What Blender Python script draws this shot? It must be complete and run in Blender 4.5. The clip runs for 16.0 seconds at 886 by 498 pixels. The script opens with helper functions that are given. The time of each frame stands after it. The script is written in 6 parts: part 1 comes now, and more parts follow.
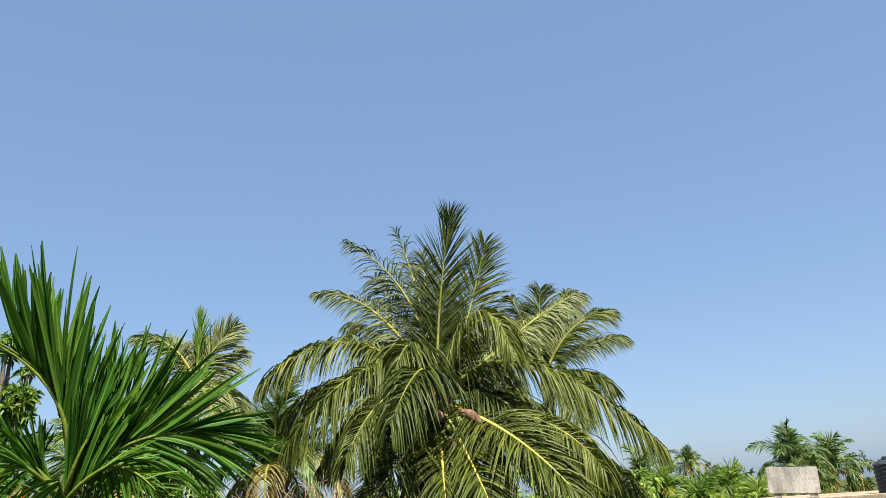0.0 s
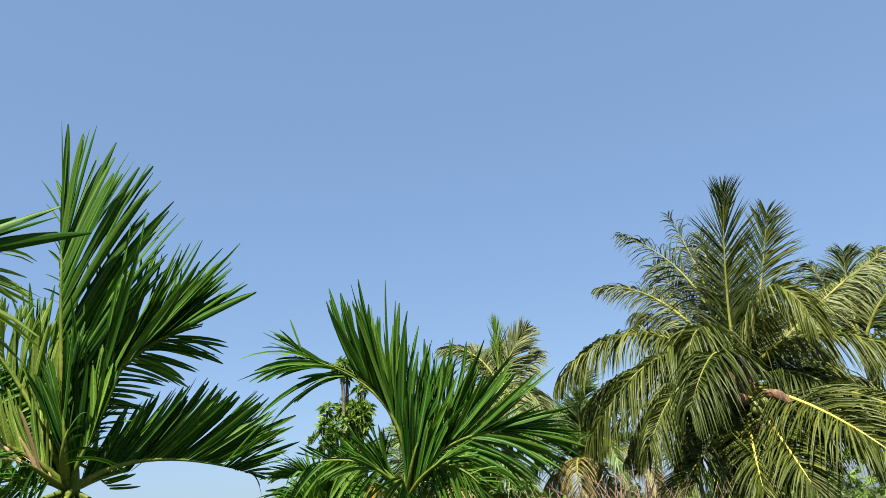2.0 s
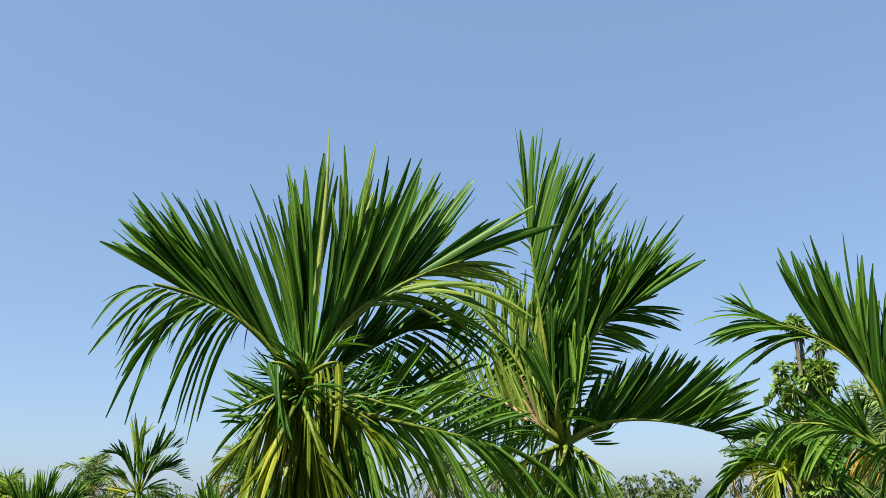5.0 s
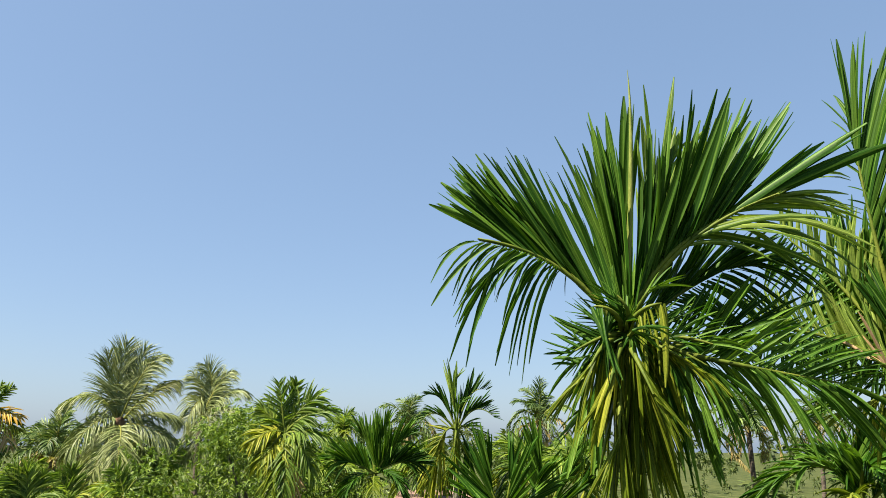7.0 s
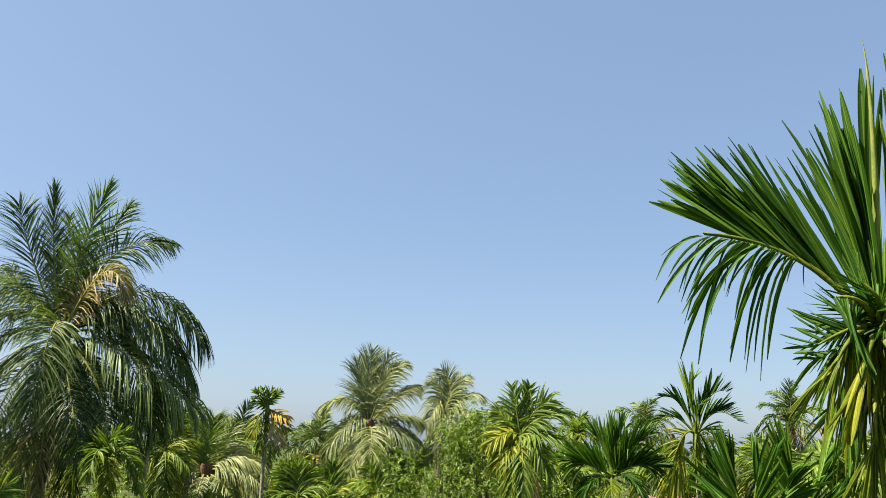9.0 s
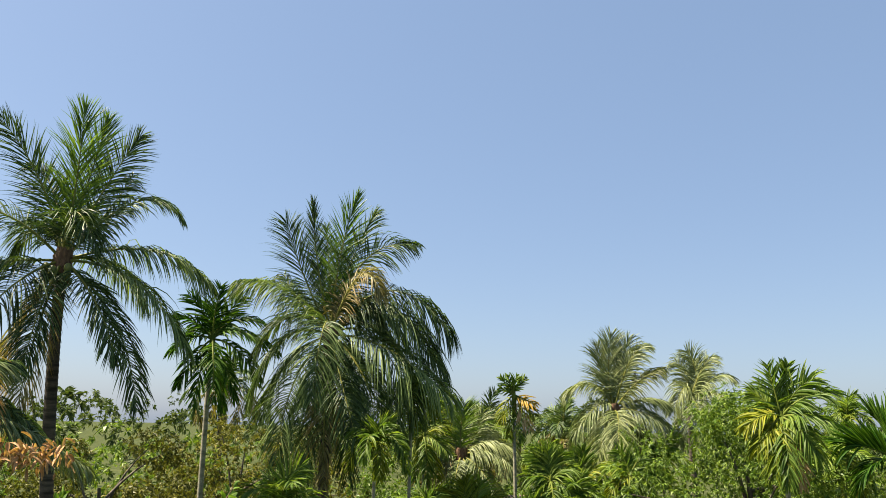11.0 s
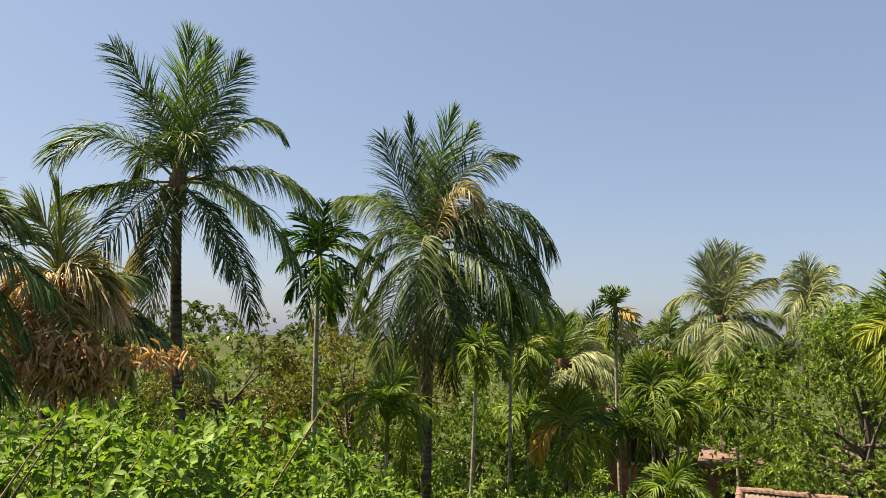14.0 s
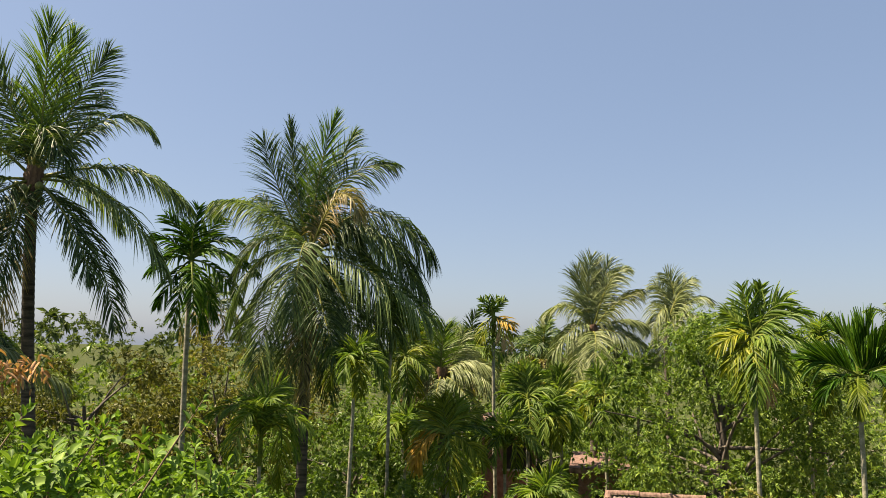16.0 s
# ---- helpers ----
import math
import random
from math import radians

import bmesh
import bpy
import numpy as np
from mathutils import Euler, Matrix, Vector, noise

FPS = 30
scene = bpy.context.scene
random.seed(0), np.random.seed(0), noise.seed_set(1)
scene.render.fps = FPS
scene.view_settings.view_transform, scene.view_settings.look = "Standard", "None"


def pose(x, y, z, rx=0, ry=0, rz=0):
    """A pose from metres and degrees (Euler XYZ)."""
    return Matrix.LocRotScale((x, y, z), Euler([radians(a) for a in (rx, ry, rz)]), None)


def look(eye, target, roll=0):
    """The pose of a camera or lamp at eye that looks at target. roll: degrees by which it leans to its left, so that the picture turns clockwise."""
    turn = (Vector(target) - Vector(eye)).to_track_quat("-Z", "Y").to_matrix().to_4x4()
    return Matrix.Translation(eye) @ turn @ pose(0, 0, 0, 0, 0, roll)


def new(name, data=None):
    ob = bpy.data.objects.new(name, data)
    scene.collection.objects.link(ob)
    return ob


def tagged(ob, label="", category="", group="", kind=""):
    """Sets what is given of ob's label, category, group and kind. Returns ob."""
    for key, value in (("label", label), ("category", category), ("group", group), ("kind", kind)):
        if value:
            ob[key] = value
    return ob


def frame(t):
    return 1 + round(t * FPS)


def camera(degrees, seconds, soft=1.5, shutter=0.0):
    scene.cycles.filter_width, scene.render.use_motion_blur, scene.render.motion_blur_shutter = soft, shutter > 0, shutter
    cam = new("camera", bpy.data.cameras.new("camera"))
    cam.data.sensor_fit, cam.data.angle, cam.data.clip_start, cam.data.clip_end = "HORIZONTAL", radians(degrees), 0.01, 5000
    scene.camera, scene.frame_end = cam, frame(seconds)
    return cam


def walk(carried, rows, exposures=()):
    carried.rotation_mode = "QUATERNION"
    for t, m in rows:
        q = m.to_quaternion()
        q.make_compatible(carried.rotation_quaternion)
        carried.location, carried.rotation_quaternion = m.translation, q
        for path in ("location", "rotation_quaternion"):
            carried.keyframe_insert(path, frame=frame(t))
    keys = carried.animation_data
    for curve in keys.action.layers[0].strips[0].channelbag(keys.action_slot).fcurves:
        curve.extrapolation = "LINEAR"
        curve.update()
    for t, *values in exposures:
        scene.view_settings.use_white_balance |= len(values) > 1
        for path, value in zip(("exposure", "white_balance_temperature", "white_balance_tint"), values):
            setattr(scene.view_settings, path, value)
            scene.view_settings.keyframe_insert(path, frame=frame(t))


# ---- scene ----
cam = camera(61.3, 16.0, soft=0.9)
ROWS = (  # seconds, turn to the left, tilt up, lean, where the camera is held
    (0.0, 0.10, 18.83, -4.14, -0.49, 0.72, 6.61),
    (0.5, 4.41, 19.44, -4.16, -0.44, 0.63, 6.60),
    (1.0, 10.84, 19.96, -4.33, -0.39, 0.53, 6.58),
    (1.5, 17.57, 20.08, -4.73, -0.35, 0.43, 6.57),
    (2.0, 22.43, 20.18, -5.62, -0.35, 0.37, 6.56),
    (2.5, 26.57, 20.08, -5.53, -0.34, 0.30, 6.55),
    (3.0, 31.41, 20.04, -5.44, -0.33, 0.23, 6.54),
    (3.5, 36.80, 20.36, -5.30, -0.33, 0.16, 6.52),
    (4.0, 43.47, 20.58, -3.72, -0.33, 0.11, 6.54),
    (4.5, 49.61, 19.83, -2.04, -0.33, 0.06, 6.56),
    (5.0, 55.55, 18.86, -1.08, -0.33, 0.01, 6.58),
    (5.2, 58.07, 18.32, -0.89, -0.33, -0.01, 6.59),
    (7.3, 80.14, 14.77, 1.01, -0.34, -0.23, 6.54),
    (7.5, 82.03, 14.85, 1.26, -0.33, -0.23, 6.53),
    (8.0, 86.43, 14.85, 1.23, -0.28, -0.23, 6.53),
    (8.5, 90.60, 14.85, 1.03, -0.23, -0.23, 6.52),
    (9.0, 94.86, 14.79, 1.68, -0.18, -0.23, 6.51),
    (9.5, 99.65, 14.68, 2.25, -0.08, -0.28, 6.49),
    (10.0, 104.47, 14.55, 2.28, 0.03, -0.33, 6.48),
    (10.2, 106.24, 14.43, 1.94, 0.07, -0.35, 6.48),
    (12.3, 119.86, 9.93, 1.06, 0.16, -0.29, 6.49),
    (12.5, 120.70, 9.37, 1.05, 0.15, -0.28, 6.48),
    (13.0, 121.92, 8.13, 1.16, 0.14, -0.24, 6.46),
    (13.5, 121.75, 7.10, 1.21, 0.13, -0.19, 6.44),
    (14.0, 120.50, 6.68, 1.34, 0.11, -0.14, 6.42),
    (14.5, 118.49, 6.77, 1.48, 0.09, -0.14, 6.41),
    (15.0, 116.07, 6.95, 1.35, 0.05, -0.16, 6.41),
    (15.5, 113.44, 7.21, 1.15, 0.01, -0.18, 6.41),
    (16.0, 111.35, 7.59, 1.16, -0.02, -0.20, 6.41),
)


def held(turn, tilt, lean, eye):
    """The pose of a camera held at eye, turned to the left, tilted up and leaning."""
    a, b = radians(turn), radians(tilt)
    way = Vector((-math.sin(a) * math.cos(b), math.cos(a) * math.cos(b), math.sin(b)))
    return look(eye, Vector(eye) + way, lean)


EXPOSURE = ((0.0, 1.73, 6450, 10), (3.5, 1.74, 6300, 10), (5.0, 1.82, 6550, 10), (9.0, 1.84, 7050, 11), (12.5, 1.71, 7200, 15), (14.5, 1.66, 7600, 17), (16.0, 1.66, 7600, 17))
walk(cam, [(row[0], held(row[1], row[2], row[3], row[4:])) for row in ROWS], EXPOSURE)


# world, sun
SUN_TURN, SUN_HEIGHT = 197, 60
world = bpy.data.worlds.new("world")
scene.world = world
world.use_nodes = True
wn, wl = world.node_tree.nodes, world.node_tree.links
sky = wn.new("ShaderNodeTexSky")
sky.sky_type, sky.sun_disc = "NISHITA", False
sky.sun_elevation, sky.sun_rotation = radians(SUN_HEIGHT), radians(-SUN_TURN)
sky.air_density, sky.dust_density, sky.ozone_density = 1.0, 1.4, 2.0
wn["Background"].inputs[1].default_value = 0.056
haze = wn.new("ShaderNodeMix")
haze.data_type = "RGBA"
haze.inputs[0].default_value, haze.inputs[7].default_value = 0.52, (1.42, 2.35, 3.9, 1)
wl.new(sky.outputs[0], haze.inputs[6])
wl.new(haze.outputs[2], wn["Background"].inputs[0])
sun = new("sun", bpy.data.lights.new("sun", "SUN"))
sun.data.energy, sun.data.angle, sun.data.color = 5.0, radians(0.5), (1.0, 0.92, 0.78)
sun.matrix_world = look((-math.sin(radians(SUN_TURN)) * math.cos(radians(SUN_HEIGHT)) * 60, math.cos(radians(SUN_TURN)) * math.cos(radians(SUN_HEIGHT)) * 60, math.sin(radians(SUN_HEIGHT)) * 60), (0, 0, 0))


# materials
def nodes_of(name):
    m = bpy.data.materials.new(name)
    m.use_nodes = True
    t = m.node_tree
    return m, t.nodes, t.links, t.nodes["Principled BSDF"]


def ramp(n, stops):
    r = n.new("ShaderNodeValToRGB")
    while len(r.color_ramp.elements) < len(stops):
        r.color_ramp.elements.new(0.5)
    for e, (p, c) in zip(r.color_ramp.elements, stops):
        e.position, e.color = p, (*c, 1)
    return r


def mixed(n, l, kind, fac, a, b):
    x = n.new("ShaderNodeMix")
    x.data_type, x.blend_type = "RGBA", kind
    for sock, v in ((x.inputs[0], fac), (x.inputs[6], a), (x.inputs[7], b)):
        if isinstance(v, (int, float)):
            sock.default_value = v
        elif isinstance(v, tuple):
            sock.default_value = (*v, 1)
        else:
            l.new(v, sock)
    return x.outputs[2]


def leaf_material(name, dark, mid, light, dry=0.12, dry_colour=(0.34, 0.24, 0.08), rough=0.42, see=0.3, rib=0.35, spec=0.4, veins=0):
    """Leaves: each blade its own shade, a paler midrib, dry tips, light that comes through."""
    m, n, l, p = nodes_of(name)
    geo, info, uv = n.new("ShaderNodeNewGeometry"), n.new("ShaderNodeObjectInfo"), n.new("ShaderNodeUVMap")
    tone = n.new("ShaderNodeMath")
    tone.operation = "MULTIPLY_ADD"
    l.new(info.outputs["Random"], tone.inputs[0])
    tone.inputs[1].default_value = 0.45
    half = n.new("ShaderNodeMath")
    half.operation = "MULTIPLY"
    half.inputs[1].default_value = 0.55
    l.new(geo.outputs["Random Per Island"], half.inputs[0])
    l.new(half.outputs[0], tone.inputs[2])
    base = ramp(n, [(0.0, dark), (0.5, mid), (1.0, light)])
    l.new(tone.outputs[0], base.inputs[0])
    sep = n.new("ShaderNodeSeparateXYZ")
    l.new(uv.outputs[0], sep.inputs[0])
    across = n.new("ShaderNodeMath")
    across.operation = "PINGPONG"
    across.inputs[1].default_value = 0.5
    l.new(sep.outputs[0], across.inputs[0])
    ribs = ramp(n, [(0.36, (0, 0, 0)), (0.5, (rib, rib, rib))])
    l.new(across.outputs[0], ribs.inputs[0])
    col = mixed(n, l, "MIX", ribs.outputs[0], base.outputs[0], tuple(min(1, c * 2.2 + 0.02) for c in light))
    spots = n.new("ShaderNodeTexNoise")
    spots.inputs["Scale"].default_value, spots.inputs["Detail"].default_value = 7.0, 4.0
    tip = n.new("ShaderNodeMath")
    tip.operation = "MULTIPLY_ADD"
    l.new(sep.outputs[1], tip.inputs[0])
    tip.inputs[1].default_value = 0.5
    l.new(spots.outputs[0], tip.inputs[2])
    dryness = ramp(n, [(1.10 - dry, (0, 0, 0)), (1.26 - dry, (1, 1, 1))])
    l.new(tip.outputs[0], dryness.inputs[0])
    col = mixed(n, l, "MIX", dryness.outputs[0], col, dry_colour)
    grain = n.new("ShaderNodeTexNoise")
    grain.inputs["Scale"].default_value = 60.0
    shade = ramp(n, [(0.3, (0.75, 0.75, 0.75)), (0.7, (1.15, 1.15, 1.15))])
    l.new(grain.outputs[0], shade.inputs[0])
    col = mixed(n, l, "MULTIPLY", 1.0, col, shade.outputs[0])
    if veins:
        wave = n.new("ShaderNodeMath")
        wave.operation = "SINE"
        fine = n.new("ShaderNodeMath")
        fine.operation = "MULTIPLY"
        fine.inputs[1].default_value = 6.283 * veins
        l.new(sep.outputs[0], fine.inputs[0])
        l.new(fine.outputs[0], wave.inputs[0])
        line = ramp(n, [(0.0, (0.72, 0.74, 0.72)), (1.0, (1.12, 1.1, 1.05))])
        l.new(wave.outputs[0], line.inputs[0])
        col = mixed(n, l, "MULTIPLY", 1.0, col, line.outputs[0])
    l.new(col, p.inputs["Base Color"])
    p.inputs["Roughness"].default_value = rough
    p.inputs["Specular IOR Level"].default_value = spec
    tr = n.new("ShaderNodeBsdfTranslucent")
    warm = mixed(n, l, "MULTIPLY", 1.0, col, (1.25, 1.3, 0.5))
    l.new(warm, tr.inputs[0])
    mix = n.new("ShaderNodeMixShader")
    mix.inputs[0].default_value = see
    l.new(p.outputs[0], mix.inputs[1])
    l.new(tr.outputs[0], mix.inputs[2])
    l.new(mix.outputs[0], n["Material Output"].inputs[0])
    return m


def solid_material(name, a, b, scale=4.0, rough=0.8, bump=0.3, stretch=(1, 1, 1), fine=40.0, spec=0.3):
    """A matt surface: two shades at two scales and relief."""
    m, n, l, p = nodes_of(name)
    co, mp = n.new("ShaderNodeTexCoord"), n.new("ShaderNodeMapping")
    mp.inputs["Scale"].default_value = stretch
    l.new(co.outputs["Object"], mp.inputs[0])
    big, small = n.new("ShaderNodeTexNoise"), n.new("ShaderNodeTexNoise")
    big.inputs["Scale"].default_value, big.inputs["Detail"].default_value = scale, 5.0
    small.inputs["Scale"].default_value, small.inputs["Detail"].default_value = fine, 3.0
    l.new(mp.outputs[0], big.inputs[0])
    l.new(mp.outputs[0], small.inputs[0])
    r = ramp(n, [(0.35, a), (0.65, b)])
    l.new(big.outputs[0], r.inputs[0])
    s = ramp(n, [(0.3, (0.7, 0.7, 0.7)), (0.7, (1.2, 1.2, 1.2))])
    l.new(small.outputs[0], s.inputs[0])
    l.new(mixed(n, l, "MULTIPLY", 1.0, r.outputs[0], s.outputs[0]), p.inputs["Base Color"])
    p.inputs["Roughness"].default_value, p.inputs["Specular IOR Level"].default_value = rough, spec
    bp = n.new("ShaderNodeBump")
    bp.inputs["Strength"].default_value, bp.inputs["Distance"].default_value = bump, 0.02
    l.new(small.outputs[0], bp.inputs["Height"])
    l.new(bp.outputs[0], p.inputs["Normal"])
    return m


COCO = leaf_material("coconut_leaf", (0.008, 0.016, 0.003), (0.034, 0.052, 0.008), (0.12, 0.13, 0.022), dry=0.04, rough=0.42, see=0.16, spec=0.14)
COCO_GROVE = leaf_material("blue_green_coconut_leaf", (0.005, 0.016, 0.005), (0.044, 0.086, 0.023), (0.21, 0.28, 0.09), dry=0.04, rough=0.42, see=0.25, spec=0.18)
COCO_PALE = leaf_material("pale_coconut_leaf", (0.045, 0.072, 0.024), (0.14, 0.18, 0.066), (0.3, 0.33, 0.14), dry=0.10, rough=0.42, see=0.2, spec=0.25)
COCO_SOFT = leaf_material("olive_coconut_leaf", (0.028, 0.044, 0.014), (0.085, 0.105, 0.034), (0.20, 0.21, 0.075), dry=0.10, rough=0.5, see=0.2, spec=0.2)
COCO_YOUNG = leaf_material("young_coconut_leaf", (0.045, 0.105, 0.008), (0.095, 0.18, 0.016), (0.19, 0.27, 0.04), dry=0.02, rough=0.4, see=0.4, spec=0.35)
COCO_OLD = leaf_material("ageing_coconut_leaf", (0.07, 0.07, 0.018), (0.15, 0.135, 0.038), (0.27, 0.22, 0.07), dry=0.3, rough=0.5, see=0.3)
ARECA = leaf_material("areca_leaf", (0.004, 0.02, 0.002), (0.026, 0.088, 0.008), (0.13, 0.235, 0.03), dry=0.06, dry_colour=(0.40, 0.32, 0.07), rough=0.5, see=0.3, spec=0.1, veins=5)
# brighter copy of ARECA, sun put into the colour; also on paler grove arecas
ARECA_SUNLIT = leaf_material("sunlit_yellow_green_areca_leaf", (0.014, 0.046, 0.008), (0.095, 0.175, 0.028), (0.3, 0.38, 0.08), dry=0.08, dry_colour=(0.40, 0.30, 0.10), rough=0.42, see=0.45, spec=0.15, veins=5)
ARECA_OLD = leaf_material("yellowing_areca_leaf", (0.03, 0.062, 0.006), (0.115, 0.165, 0.013), (0.34, 0.33, 0.04), dry=0.10, dry_colour=(0.45, 0.33, 0.10), rough=0.42, see=0.3, spec=0.1, veins=5)
DEAD = leaf_material("dead_leaf", (0.24, 0.15, 0.08), (0.48, 0.32, 0.18), (0.66, 0.5, 0.32), dry=0.3, dry_colour=(0.45, 0.29, 0.14), rough=0.7, see=0.2, rib=0.1, spec=0.2)
WITHERED = leaf_material("withered_orange_leaf", (0.18, 0.085, 0.035), (0.42, 0.235, 0.115), (0.62, 0.41, 0.24), dry=0.1, rough=0.7, see=0.2, rib=0.1, spec=0.1)
DEAD_GOLD = leaf_material("golden_dying_leaf", (0.28, 0.15, 0.02), (0.45, 0.27, 0.04), (0.58, 0.40, 0.09), dry=0.1, rough=0.55, see=0.3, rib=0.1, spec=0.2)
MANGO = leaf_material("deep_green_leaf", (0.008, 0.026, 0.004), (0.064, 0.127, 0.018), (0.21, 0.29, 0.044), dry=0.03, rough=0.45, see=0.27, rib=0.15, spec=0.2)
# darker broad leaf: canopy shade painted into the thicket's colour
UNDER = leaf_material("shaded_broad_leaf", (0.008, 0.024, 0.004), (0.055, 0.105, 0.015), (0.18, 0.25, 0.036), dry=0.03, rough=0.45, see=0.22, rib=0.15, spec=0.2)
BROAD = leaf_material("broad_leaf", (0.012, 0.036, 0.005), (0.09, 0.17, 0.024), (0.26, 0.34, 0.056), dry=0.03, rough=0.45, see=0.28, rib=0.15, spec=0.25)
OLIVE = leaf_material("olive_leaf", (0.02, 0.03, 0.006), (0.12, 0.13, 0.026), (0.32, 0.28, 0.065), dry=0.08, rough=0.5, see=0.26, rib=0.15, spec=0.2)
BRIGHT = leaf_material("bright_leaf", (0.018, 0.046, 0.007), (0.11, 0.205, 0.032), (0.285, 0.39, 0.09), dry=0.03, rough=0.55, see=0.34, rib=0.25, spec=0.12)
FAR = leaf_material("far_leaf", (0.02, 0.042, 0.013), (0.06, 0.092, 0.026), (0.145, 0.17, 0.055), dry=0.05, rough=0.6, see=0.28, rib=0.1, spec=0.2)
STALK = solid_material("leaf_stalk", (0.10, 0.12, 0.022), (0.22, 0.21, 0.045), 3.0, 0.5, 0.1, spec=0.15)
SHAFT = solid_material("green_shaft", (0.05, 0.085, 0.010), (0.13, 0.155, 0.022), 3.0, 0.55, 0.1, spec=0.12)
SPEAR = solid_material("folded_leaf", (0.12, 0.16, 0.03), (0.22, 0.25, 0.06), 6.0, 0.5, 0.2, (8, 8, 1), spec=0.15)
GOLD = solid_material("yellow_stalk", (0.42, 0.34, 0.05), (0.55, 0.46, 0.10), 3.0, 0.45, 0.1)
BARK_COCO = solid_material("coconut_bark", (0.035, 0.027, 0.02), (0.135, 0.11, 0.085), 3.0, 0.9, 0.8, (1, 1, 6))
BARK_ARECA = solid_material("areca_bark", (0.16, 0.155, 0.105), (0.34, 0.325, 0.24), 3.0, 0.8, 0.4, (1, 1, 3))
BARK = solid_material("tree_bark", (0.06, 0.05, 0.04), (0.14, 0.12, 0.09), 5.0, 0.9, 0.7, (1, 1, 0.3))
FIBRE = solid_material("brown_fibre", (0.07, 0.04, 0.025), (0.20, 0.12, 0.07), 14.0, 0.95, 0.8, (1, 1, 0.25))
NUT = solid_material("green_nut", (0.09, 0.12, 0.025), (0.19, 0.20, 0.05), 3.0, 0.4, 0.05)
SOIL = solid_material("ground_soil", (0.025, 0.038, 0.012), (0.065, 0.075, 0.028), 0.5, 0.95, 0.6, fine=9.0, spec=0.04)
CONCRETE = solid_material("weathered_concrete", (0.17, 0.16, 0.145), (0.36, 0.34, 0.31), 4.0, 0.9, 0.4, (1, 1, 0.35))
TWIGS = solid_material("dry_twig", (0.11, 0.075, 0.045), (0.25, 0.18, 0.11), 6.0, 0.9, 0.2)


# mesh helpers
def strips(name, bases, ways, sides, lengths, widths, hang, steps, profile, fold=0.15, curl=1.4):
    """Blades in rows: each grows from its base along its way and bends to the ground by hang."""
    count = len(bases)
    down = np.array((0.0, 0.0, -1.0))
    prof = np.interp(np.linspace(0, 1, steps + 1), np.linspace(0, 1, len(profile)), profile)
    pos = bases.astype(float).copy()
    verts = np.zeros((count, steps + 1, 3, 3))
    step = (lengths / steps)[:, None]
    hang = np.broadcast_to(hang, (count,))[:, None]
    for k in range(steps + 1):
        d = ways + hang * (k / steps) ** curl * down
        d /= np.linalg.norm(d, axis=1, keepdims=True)
        s = sides - (sides * d).sum(1, keepdims=True) * d
        s /= np.linalg.norm(s, axis=1, keepdims=True) + 1e-9
        up = np.cross(s, d)
        w = (widths * prof[k] * 0.5)[:, None]
        verts[:, k, 0] = pos - s * w + up * w * fold
        verts[:, k, 1] = pos - up * w * fold
        verts[:, k, 2] = pos + s * w + up * w * fold
        pos = pos + d * step
    idx = np.arange(count * (steps + 1) * 3).reshape(count, steps + 1, 3)
    quads = np.stack([idx[:, :-1, :-1], idx[:, :-1, 1:], idx[:, 1:, 1:], idx[:, 1:, :-1]], -1).reshape(-1, 4)
    u = np.broadcast_to(np.array((0.0, 0.5, 1.0)), (count, steps + 1, 3))
    v = np.broadcast_to(np.linspace(0, 1, steps + 1)[None, :, None], (count, steps + 1, 3))
    return mesh_of(name, verts.reshape(-1, 3), quads, np.stack([u, v], -1).reshape(-1, 2))


def blades(name, base, ctrl, tip, side, widths, steps, profile, fold=0.3):
    """Blades along bows: each runs from its base past ctrl to its tip."""
    count = len(base)
    u = np.linspace(0, 1, steps + 1)
    prof = np.interp(u, np.linspace(0, 1, len(profile)), profile)
    u = u[None, :, None]
    pos = (1 - u) ** 2 * base[:, None] + 2 * u * (1 - u) * ctrl[:, None] + u ** 2 * tip[:, None]
    d = (1 - u) * (ctrl - base)[:, None] + u * (tip - ctrl)[:, None]
    d = d / (np.linalg.norm(d, axis=2, keepdims=True) + 1e-9)
    s = side[:, None] - (side[:, None] * d).sum(2, keepdims=True) * d
    s = s / (np.linalg.norm(s, axis=2, keepdims=True) + 1e-9)
    up = np.cross(s, d)
    w = (widths[:, None] * prof[None, :] * 0.5)[..., None]
    verts = np.stack([pos - s * w + up * w * fold, pos - up * w * fold, pos + s * w + up * w * fold], 2)
    idx = np.arange(count * (steps + 1) * 3).reshape(count, steps + 1, 3)
    quads = np.stack([idx[:, :-1, :-1], idx[:, :-1, 1:], idx[:, 1:, 1:], idx[:, 1:, :-1]], -1).reshape(-1, 4)
    uu = np.broadcast_to(np.array((0.0, 0.5, 1.0)), (count, steps + 1, 3))
    vv = np.broadcast_to(np.linspace(0, 1, steps + 1)[None, :, None], (count, steps + 1, 3))
    return mesh_of(name, verts.reshape(-1, 3), quads, np.stack([uu, vv], -1).reshape(-1, 2))


